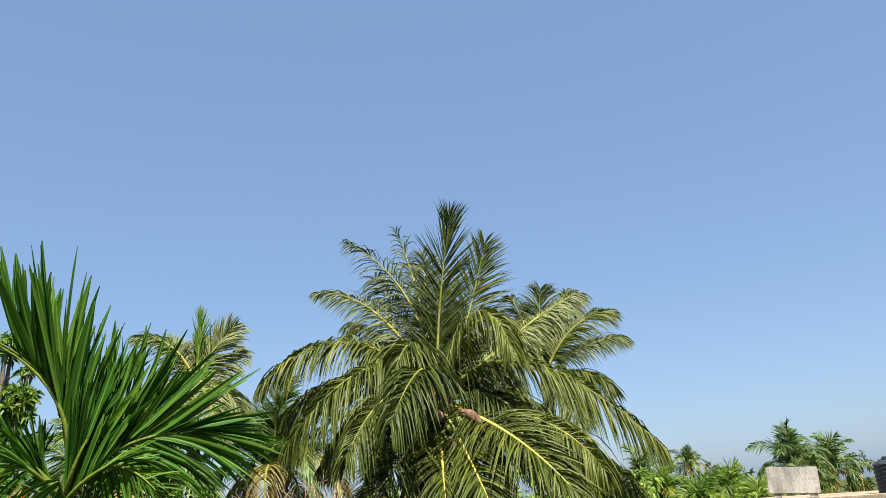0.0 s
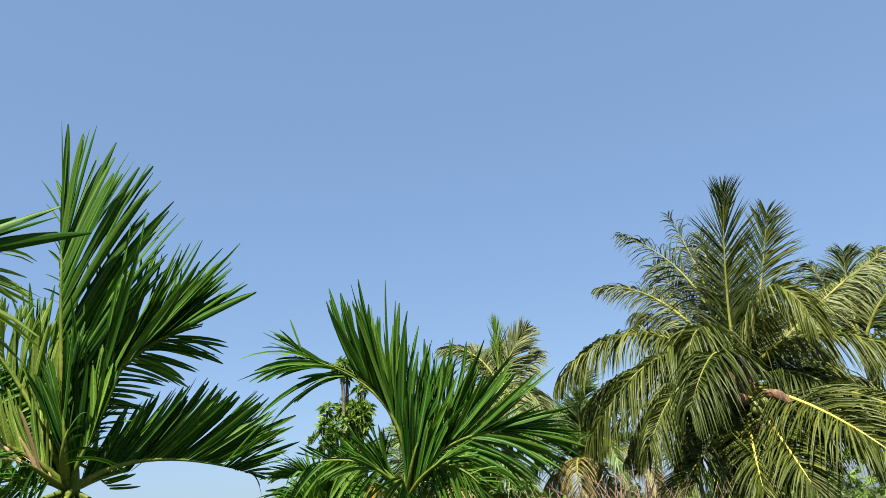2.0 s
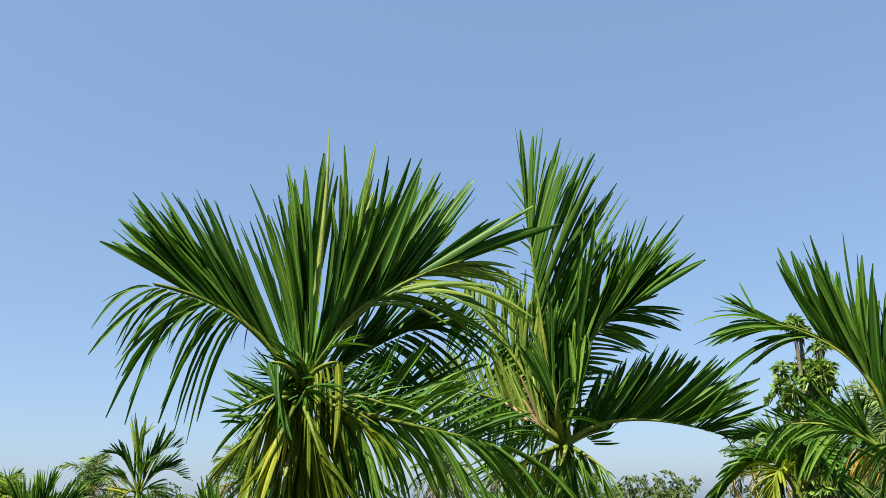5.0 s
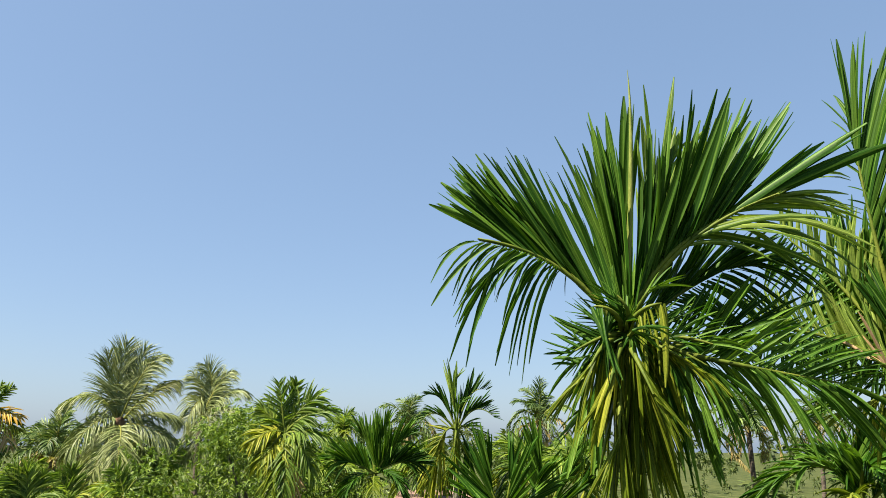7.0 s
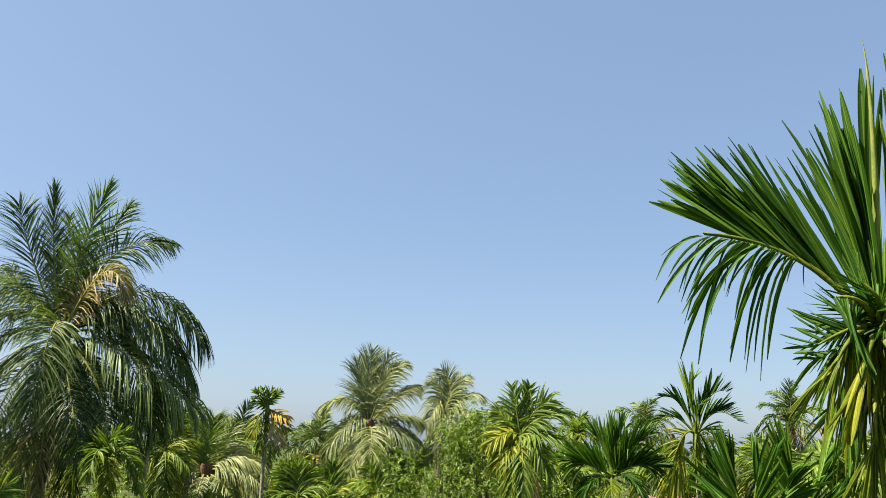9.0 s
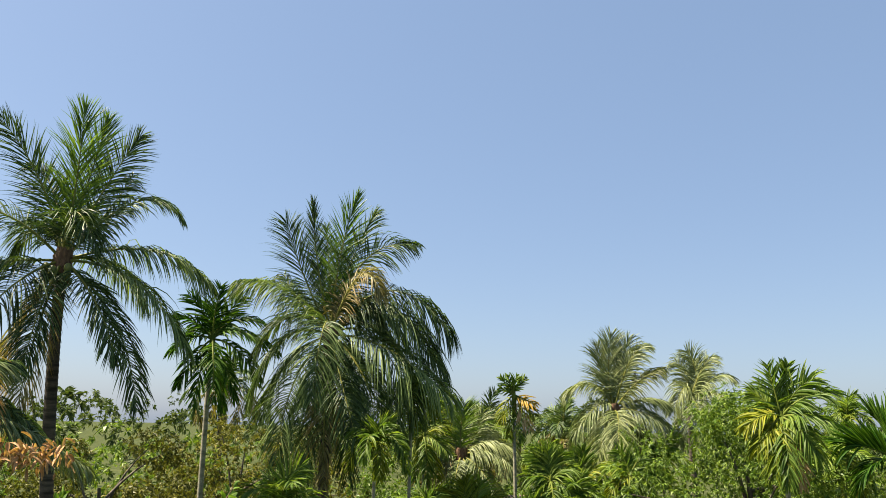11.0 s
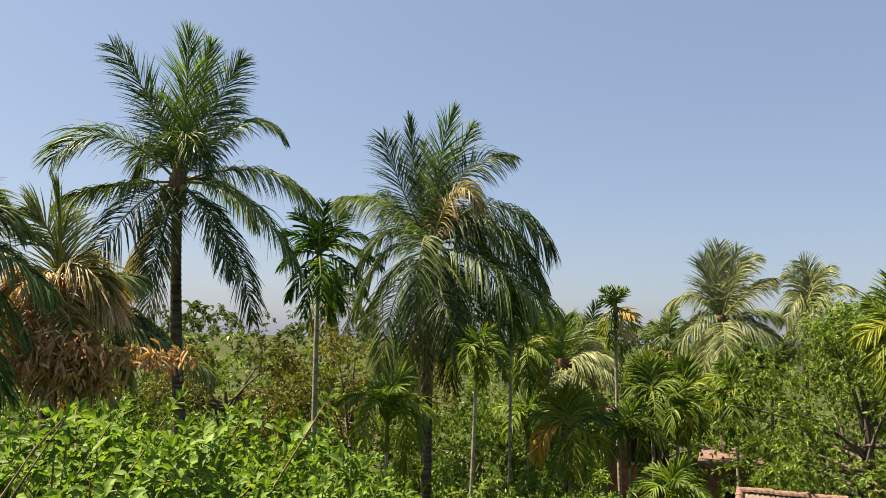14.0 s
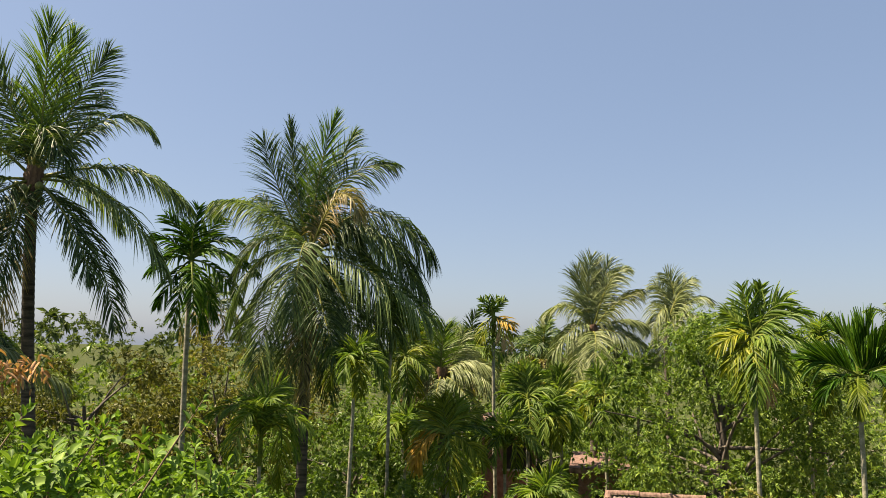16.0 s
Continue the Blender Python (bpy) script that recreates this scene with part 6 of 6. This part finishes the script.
palm, leaf, sail, fan, plume = areca_palm(35, 99.60, 21.00, 5.25, "areca palm with bright green spreading fronds", (0.1, 0.0), 0.045, 1)
plume((0.17, 0.10, 0.37), (0.46, 0.10, 0.65), 0.50, count=24, face=0.7, hang=0.5)
plume((-0.12, 0.10, 0.39), (-0.30, 0.10, 0.67), 0.50, count=24, face=0.7, hang=0.5)
plume((-0.27, 0.00, 0.24), (-0.63, 0.00, 0.21), 0.53, count=24, face=0.4, hang=1.0)
plume((-0.27, -0.10, -0.08), (-0.63, -0.20, -0.52), 0.53, count=24, face=0.3, hang=1.4, material=ARECA_OLD)
plume((0.26, 0.00, 0.16), (0.62, 0.00, 0.04), 0.53, count=24, face=0.4, hang=1.0)
plume((0.26, -0.10, -0.09), (0.57, -0.20, -0.50), 0.53, count=24, face=0.3, hang=1.4)
plume((0.11, -0.30, -0.42), (0.21, -0.40, -1.18), 0.50, count=24, face=0.4, hang=1.2)
plume((-0.06, -0.40, -0.42), (-0.10, -0.50, -1.25), 0.50, count=24, face=0.5, hang=1.2)
plume((-0.20, -0.20, -0.37), (-0.38, -0.30, -1.15), 0.50, count=24, face=0.4, hang=1.2)
plume((0.03, 0.50, 0.20), (0.25, 0.80, 0.36), 0.50, count=24, face=0.5, hang=0.8)
plume((-0.08, 0.50, 0.04), (-0.42, 0.80, -0.20), 0.50, count=24, face=0.3, hang=1.2)
plume((0.09, 0.30, -0.09), (0.37, 0.40, -0.81), 0.50, count=24, face=0.3, hang=1.4)
palm, leaf, sail, fan, plume = areca_palm(36, 114.50, 23.00, 6.15, "areca palm on a pale stem with yellowing fronds", (0.1, 0.0), 0.045, 1)
plume((-0.20, 0.10, 0.42), (-0.55, 0.10, 0.79), 0.50, count=22, face=0.7, hang=0.5, material=ARECA_OLD)
plume((0.15, 0.10, 0.46), (0.36, 0.10, 0.86), 0.50, count=22, face=0.7, hang=0.5)
plume((0.32, 0.00, 0.29), (0.75, 0.00, 0.35), 0.53, count=22, face=0.4, hang=1.0, material=ARECA_OLD)
plume((0.32, -0.10, -0.08), (0.75, -0.20, -0.49), 0.53, count=22, face=0.3, hang=1.4)
plume((-0.31, 0.00, 0.16), (-0.74, 0.00, 0.06), 0.53, count=22, face=0.4, hang=1.0)
plume((-0.31, -0.10, -0.13), (-0.69, -0.20, -0.58), 0.53, count=22, face=0.3, hang=1.4, material=ARECA_OLD)
plume((-0.13, -0.30, -0.51), (-0.25, -0.40, -1.34), 0.50, count=22, face=0.4, hang=1.2)
plume((0.07, -0.40, -0.50), (0.12, -0.50, -1.41), 0.50, count=22, face=0.5, hang=1.2)
plume((0.24, -0.20, -0.42), (0.46, -0.30, -1.25), 0.50, count=22, face=0.4, hang=1.2, material=ARECA_OLD)
plume((-0.02, 0.50, 0.25), (-0.29, 0.80, 0.51), 0.50, count=22, face=0.5, hang=0.8)
plume((0.11, 0.50, 0.08), (0.52, 0.80, -0.09), 0.50, count=22, face=0.3, hang=1.2)
plume((-0.10, 0.30, -0.10), (-0.43, 0.40, -0.89), 0.50, count=22, face=0.3, hang=1.4, material=ARECA_OLD)
for k, (turn, dist, heart, size) in enumerate(((118.4, 17, 5.9, 1.3), (115.7, 19, 6.9, 1.3), (113.1, 28, 6.6, 1.6), (109.9, 27, 5.9, 1.6), (86.0, 20, 5.6, 1.4), (79.5, 18, 5.8, 1.4), (72.5, 15, 5.9, 1.4), (69.0, 13, 6.0, 1.3), (85.0, 30, 6.8, 1.6), (97.2, 24, 5.4, 1.4), (103.6, 20, 4.5, 1.4), (107.0, 19, 4.0, 1.4), (114.3, 21, 4.0, 1.5), (105.6, 25, 5.2, 1.5), (125.0, 16, 4.6, 1.7), (104.3, 17, 3.0, 1.4), (-13.0, 26, 6.4, 1.5), (-15.0, 23, 6.0, 1.4), (-17.4, 28, 6.3, 1.5), (-18.7, 25, 5.9, 1.4))):
    wild_areca(60 + k, turn, dist, heart, "areca palm on a thin pale stem in the grove", 11, size * 0.72, (0.2 * (k % 3 - 1), 0), 0.04, GROVE, 2 + k % 2)
for k, (turn, dist, heart, reach) in enumerate(((104.0, 30, 6.0, 2.4), (109.3, 31, 6.0, 2.4), (129.0, 34, 7.6, 2.6), (80.0, 45, 7.6, 2.6), (70.5, 36, 7.6, 2.6), (56.0, 40, 7.4, 2.6), (51.5, 52, 8.0, 2.6), (34.5, 40, 7.6, 2.6), (-21.7, 34, 6.9, 2.5), (-23.9, 36, 6.7, 2.2), (-15.6, 60, 7.9, 2.2), (-11.8, 36, 6.6, 2.5), (14.6, 16, 7.3, 2.4), (23.5, 13, 6.9, 2.2), (25.9, 19, 7.2, 2.4))):
    wild_coconut(90 + k, turn, dist, heart, "coconut palm standing among the other trees", 18, reach * 0.8, (0.3 * (k % 3 - 1), 0), 0.25, 0.12, GROVE)

leafy_tree(30, 91.8, 21, 7.5, 3.4, "large leafy mango tree in the grove", 130, 330, 0.14, MANGO, 0.05)
leafy_tree(31, 136.7, 24, 6.4, 3.2, "olive leafed tree in the grove", 46, 340, 0.17, OLIVE, 0.05)
leafy_tree(32, 127.6, 26, 6.5, 3.8, "olive yellow leafed tree in the grove", 50, 350, 0.17, OLIVE, 0.05)
leafy_tree(33, 118.2, 23, 5.0, 3.0, "green leafed tree in the grove", 80, 250, 0.16, BROAD, 0.05)
leafy_tree(36, 104.6, 28, 4.4, 3.4, "green leafed tree in the grove", 80, 225, 0.16, BROAD, 0.05)
leafy_tree(37, 144.3, 20, 6.0, 2.8, "green leafed tree in the grove", 75, 225, 0.16, BROAD, 0.05)
leafy_tree(38, 86.0, 24, 6.2, 3.0, "green leafed tree in the grove", 75, 225, 0.16, BROAD, 0.05)
for k, (turn, dist, high, wide) in enumerate(((-1.7, 14.5, 7.2, 2.0), (6.2, 15.5, 7.4, 2.0), (12.4, 14.0, 7.2, 1.8), (20.2, 12.0, 7.2, 1.7), (-9.0, 17.0, 7.3, 2.2), (-15.9, 24.0, 7.0, 2.6), (-19.5, 27.0, 7.2, 2.4))):
    leafy_tree(40 + k, turn, dist, high, wide, "dense dark green tree behind the palms", 70, 150, 0.16, BROAD, 0.1)
leafy_tree(55, 42.4, 32, 8.4, 2.3, "distant rounded tree beyond the palms", 40, 150, 0.2, FAR, 0.1)
leafy_tree(56, 47.2, 36, 8.4, 2.5, "distant rounded tree beyond the palms", 40, 150, 0.2, FAR, 0.1)
leafy_tree(34, 31.6, 11, 9.0, 0.38, "slim leafy tree behind the areca palms", 30, 55, 0.15, MANGO, 0.7)
leafy_tree(39, 87.5, 15.5, 4.3, 1.7, "yellow-green bush under the palms", 50, 220, 0.13, OLIVE, 0.05)
leafy_tree(48, 82.5, 13.5, 4.3, 1.6, "green bush under the palms", 50, 220, 0.13, BRIGHT, 0.05)
leafy_tree(49, 93.5, 14.5, 3.2, 1.4, "green bush beside a shed", 40, 200, 0.13, BRIGHT, 0.05)
whorled_shrub(35, 141.4, 8.6, 5.50, 2.9, "bright green leafy shrub", 1150, 10, 0.19, ((1.63, -0.77, 5.86), (0.13, -0.80, 5.83), (-0.82, -1.04, 5.68), (0.89, -0.04, 5.64), (-0.40, -0.41, 5.68)))


def belt(name, seed, count, near, far, low, high, slope, per, size, material, label, category, span=(-42, 168)):
    """Leaf clumps strewn over a belt of the grove."""
    rng = np.random.default_rng(seed)
    a = rng.uniform(*span, count)
    d = np.sqrt(rng.uniform(near ** 2, far ** 2, count))
    z = low + rng.random(count) * (high - low + slope * d) + 0.5 * np.sin(a * 0.7) + 0.4 * np.sin(a * 1.9 + d * 0.2)
    z = np.where((np.abs(a - 97.2) < 7) & (d < 19), np.minimum(z, 1.4), z)
    c = np.stack([-d * np.sin(np.radians(a)), d * np.cos(np.radians(a)), z], 1)
    ob = new(name, tufted(rng, name, c, rng.uniform(0.4, 0.9, count) * (0.75 + d * 0.011), per // 9, 9, size * 1.25, 0.85))
    ob.data.materials.append(material)
    tagged(ob, label, category, "", "stuff")


belt("mid_woods", 54, 430, 27, 42, 0.4, 5.6, 0.0, 130, 0.2, MANGO, "green trees behind the palms", "trees", (96, 168))
belt("far_woods", 50, 640, 32, 110, 0.6, 5.4, 0.034, 90, 0.42, FAR, "far green woods along the horizon", "trees")
belt("horizon_woods", 52, 560, 110, 170, 1.0, 6.0, 0.02, 60, 1.0, FAR, "hazy line of trees at the horizon", "trees")
belt("bushes", 53, 340, 13, 19, 0.9, 2.8, 0.02, 120, 0.13, BROAD, "light green bushes under the palms", "bushes", (76, 131))
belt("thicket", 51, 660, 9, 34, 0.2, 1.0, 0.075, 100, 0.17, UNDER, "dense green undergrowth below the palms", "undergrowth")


# neighbour's flat roof with a concrete block and a water tank
def block(name, size, material, parent, at=(0, 0, 0), bevel=0.01, label="", tilt=0.0):
    bm = bmesh.new()
    bmesh.ops.create_cube(bm, size=1.0, matrix=Matrix.Translation(at) @ Matrix.Rotation(radians(tilt), 4, "Y") @ Matrix.Diagonal((*size, 1)))
    bmesh.ops.bevel(bm, geom=bm.edges[:], offset=bevel, segments=2, affect="EDGES")
    me = bpy.data.meshes.new(name)
    bm.to_mesh(me)
    bm.free()
    return part(name, me, material, parent, label)


PLASTER = solid_material("old_plaster", (0.42, 0.36, 0.30), (0.60, 0.54, 0.47), 2.0, 0.9, 0.3)
ROOF_SAND = solid_material("dusty_roof", (0.17, 0.13, 0.09), (0.28, 0.23, 0.17), 1.5, 0.95, 0.3)
RIDGE_CLAY = solid_material("weathered_clay", (0.10, 0.06, 0.045), (0.23, 0.145, 0.11), 9.0, 0.9, 0.4)
BRICK_RED = solid_material("red_brick", (0.19, 0.09, 0.065), (0.30, 0.16, 0.12), 6.0, 0.9, 0.4)
TANK = solid_material("black_plastic", (0.012, 0.016, 0.022), (0.022, 0.028, 0.037), 3.0, 0.5, 0.05, spec=0.25)
TIN = solid_material("rusty_tin", (0.10, 0.07, 0.05), (0.22, 0.17, 0.14), 1.6, 0.85, 0.3, (1, 0.25, 1), spec=0.15)
# solid window panels: darkness of the unlit room put into the colour
DARK_ROOM = solid_material("dark_room_panel", (0.015, 0.013, 0.012), (0.03, 0.026, 0.023), 3.0, 0.9, 0.1)

house = tagged(thing("house", *spot(-25.7, 20.5), 0, -27), "plastered flat-roofed house beyond the palms", "house")
block("wall", (7.6, 4.0, 6.0), PLASTER, house, (0.6, 1.0, 3.0), 0.02)
block("roof", (8.0, 4.4, 0.18), ROOF_SAND, house, (0.6, 1.0, 6.1), 0.02, "dusty concrete roof slab")
for x in (-1.8, 0.6, 3.0):
    w = block("window", (1.0, 0.08, 1.2), DARK_ROOM, house, (x, -1.02, 4.6), 0.01)
    block("frame", (1.12, 0.06, 0.08), PLASTER, w, (x, -1.03, 5.24), 0.01)
slab = tagged(thing("concrete_block", *spot(-20.6, 20), 6.19, -23.2), "weathered grey concrete block on a flat roof", "block")
block("body", (1.08, 0.35, 0.58), CONCRETE, slab, (0, 0, 0.40), 0.015, tilt=3.3)
block("foot", (0.16, 0.3, 0.14), CONCRETE, slab, (-0.38, 0, 0.07), 0.01)
block("foot", (0.16, 0.3, 0.14), CONCRETE, slab, (0.38, 0, 0.07), 0.01)
tank = tagged(thing("water_tank", *spot(-26.4, 20.3), 6.19, 0), "black ribbed plastic water tank on a roof", "tank")
s = np.linspace(0, 1, 25)
part("body", joined("body", [tube(np.stack([0 * s, 0 * s, s * 0.6], 1), 0.36 + 0.012 * np.cos(s * 44), 24)]), TANK, tank)
part("shoulder", joined("shoulder", [tube(np.array([(0, 0, 0.6), (0, 0, 0.66), (0, 0, 0.69), (0, 0, 0.695)]), (0.36, 0.29, 0.17, 0.001), 24)]), TANK, tank)
part("lid", joined("lid", [tube(np.array([(0, 0, 0.68), (0, 0, 0.75), (0, 0, 0.765), (0, 0, 0.77)]), (0.15, 0.15, 0.12, 0.001), 16)]), TANK, tank, "round black lid")


# dry brush under the large palm
def dry_brush(turn, dist, height, spread, seed):
    rng = np.random.default_rng(seed)
    brush = tagged(thing("dry_bush", *spot(turn, dist), 0, turn), "bare dry bush with a tangle of pale twigs", "bush")
    pieces = [tube(np.stack([np.linspace(0, 0.1, 6), np.zeros(6), np.linspace(0, height - 1.2, 6)], 1), np.linspace(0.07, 0.04, 6), 6)]
    for k in range(420):
        a, r = rng.uniform(0, 6.28), spread * rng.random() ** 0.6
        tip = np.array((math.cos(a) * r, math.sin(a) * r * 0.7, height - rng.random() * 0.9 - 0.25 * (r / spread) ** 2))
        foot = tip * (0.55, 0.55, 1) - (0, 0, rng.uniform(0.4, 0.9))
        mid = (tip + foot) / 2 + rng.normal(0, 0.1, 3)
        pieces.append(tube(bent(mid, tip, 5, foot), np.linspace(0.009, 0.004, 5), 4))
    part("twig_tangle", joined("twig_tangle", pieces), TWIGS, brush, "", "stuff")


dry_brush(13.4, 9.5, 7.02, 1.3, 70)
dry_brush(8.2, 9.8, 6.75, 1.2, 71)


# boat-shaped flower sheaths of the large palm
def bract(palm, heart, foot, mid, tip):
    p = bent(mid, tip, 9, foot) + (0, 0, heart)
    s = np.linspace(0, 1, 9)
    v, q = tube(p, 0.07 * np.sin(np.clip(s * 3.0 + 0.14, 0, 3.13)) + 0.004, 8)
    part("bract", joined("bract", [(v, q)]), FIBRE, palm, "brown woody flower bract")


bract(BIG, 7.85, (0.1, -0.35, -0.25), (0.32, -0.75, -0.2), (0.5, -0.85, -0.45))
bract(BIG, 7.85, (0.0, -0.4, -0.4), (0.08, -0.8, -0.55), (0.1, -0.85, -0.85))
bract(BIG, 7.85, (0.0, -0.4, -0.25), (-0.06, -0.75, -0.2), (-0.16, -0.85, -0.22))
bract(BIG, 7.85, (-0.1, -0.4, -0.4), (-0.12, -0.7, -0.6), (-0.2, -0.7, -0.95))
for k in range(11):
    spot_k = np.array((0.08 + 0.1 * (k % 3), -0.72 - 0.05 * (k % 2), 7.55 - 0.085 * (k // 3) + 0.03 * (k % 2)))
    part("coconut", joined("coconut", [ball(spot_k, 0.056, 1.2)]), NUT, BIG, "green coconut")


# a shed with a tin roof and brick houses among the stems
shed = tagged(thing("shed", *spot(97.2, 17.2), 0, 96.3), "small shed with a rusty corrugated tin roof", "shed")
block("wall", (1.8, 2.2, 2.64), BRICK_RED, shed, (0.29, 0.2, 1.32), 0.02)
n = 48
x = np.linspace(-0.72, 1.30, n)
for y0, y1, z0, z1 in ((-1.5, 0.3, 2.6, 3.3), (0.3, 1.8, 3.3, 2.66)):
    low = np.stack([x, np.full(n, y0), z0 + 0.022 * np.sin(x * 62)], 1)
    top = np.stack([x, np.full(n, y1), z1 + 0.022 * np.sin(x * 62)], 1)
    v = np.concatenate([low, top, low - (0, 0, 0.015), top - (0, 0, 0.015)])
    i = np.arange(n - 1)
    q = np.concatenate([np.stack([i, i + 1, i + n + 1, i + n], 1), np.stack([i + 2 * n, i + 3 * n, i + 3 * n + 1, i + 2 * n + 1], 1)])
    part("roof_sheet", mesh_of("roof_sheet", v, q), TIN, shed, "rusty corrugated roof sheet")
def roof_tile(at, turn, slope):
    a = np.linspace(0, np.pi, 7)
    for_each = []
    for y in (-0.13, 0.13):
        r = 0.075 if y < 0 else 0.088
        for_each.append(np.stack([np.cos(a) * r, np.full(7, y), np.sin(a) * r], 1))
        for_each.append(np.stack([np.cos(a) * (r - 0.014), np.full(7, y), np.sin(a) * (r - 0.014)], 1))
    v = np.concatenate(for_each)
    i = np.arange(6)
    q = np.concatenate([np.stack([i + o, i + o + 1, i + 1 + p, i + p], 1) for o, p in ((0, 14), (21, 7), (7, 0), (14, 21))])
    tile = part("ridge_tile", mesh_of("ridge_tile", v, q, None, False), RIDGE_CLAY, shed, "weathered reddish brown ridge tile")
    tile.matrix_basis = pose(*at, slope, 0, turn)


for k in range(9):
    roof_tile((-0.66 + 0.23 * k, 0.3, 3.31 + 0.008 * (k % 3)), -90, 0)
for k in range(8):
    roof_tile((-0.73, 0.16 - 0.22 * k, 3.26 - 0.086 * k), 180, -21)
for turn, dist, wide, high, tint in ((100.0, 23.5, 1.2, 3.05, BRICK_RED), (106.6, 26.0, 1.7, 4.0, BRICK_RED), (77.8, 19, 1.8, 5.3, PLASTER), (112.9, 36, 3.0, 2.6, PLASTER)):
    hut = tagged(thing("house", *spot(turn, dist), 0, turn), "small house half hidden among the palms", "house")
    block("wall", (wide, 3.0, high), tint, hut, (0, 0, high / 2), 0.02)
    block("roof", (wide + 0.5, 3.5, 0.16), RIDGE_CLAY, hut, (0, 0, high + 0.08), 0.02, "rusty flat roof edge")
    w = block("window", (0.9, 0.06, 0.8), DARK_ROOM, hut, (0.3, -1.52, high - 0.9), 0.01)
    block("sill", (1.0, 0.12, 0.06), PLASTER, w, (0.3, -1.56, high - 1.34), 0.01)


# young areca shoots close by
palm, leaf, sail, fan, plume = areca_palm(81, 75.54, 6.21, 6.04, "young areca palm with upright narrow leaves", (0.05, 0.0), 0.04)
sail((-0.08, -0.00, 0.17), (-0.10, 0.00, 0.33), .75, to=(-.6, .3), spread=(14, 5), count=24)
sail((0.03, -0.10, 0.18), (0.05, -0.10, 0.32), .7, to=(.6, .3), spread=(14, 5), count=24)
sail((0.19, 0.10, 0.14), (0.27, 0.10, 0.28), .6, to=(.6, .3), spread=(16, 5), count=21)
sail((-0.14, 0.20, 0.08), (-0.23, 0.20, 0.14), .6, to=(-.3, 1), spread=(24, 8), count=21)
palm, leaf, sail, fan, plume = areca_palm(82, 72.25, 6.81, 6.02, "young areca palm with upright narrow leaves", (0.05, 0.0), 0.04)
sail((-0.04, -0.00, 0.23), (-0.05, -0.00, 0.42), .8, to=(-.6, .3), spread=(14, 5), count=24)
sail((0.09, -0.10, 0.24), (0.14, -0.10, 0.39), .7, to=(.6, .3), spread=(14, 5), count=24)
sail((0.22, 0.10, 0.15), (0.33, 0.10, 0.27), .6, to=(.3, 1), spread=(18, 6), fall=4, count=21)
wild_areca(83, 33.5, 8.5, 6.6, "low areca palm with drooping fronds", 9, 0.8, (0.05, 0), 0.05, "", 2, 2)
wild_areca(84, 52.0, 7.5, 6.0, "low areca palm with drooping fronds", 9, 0.8, (0.05, 0), 0.05, "", 2, 2)
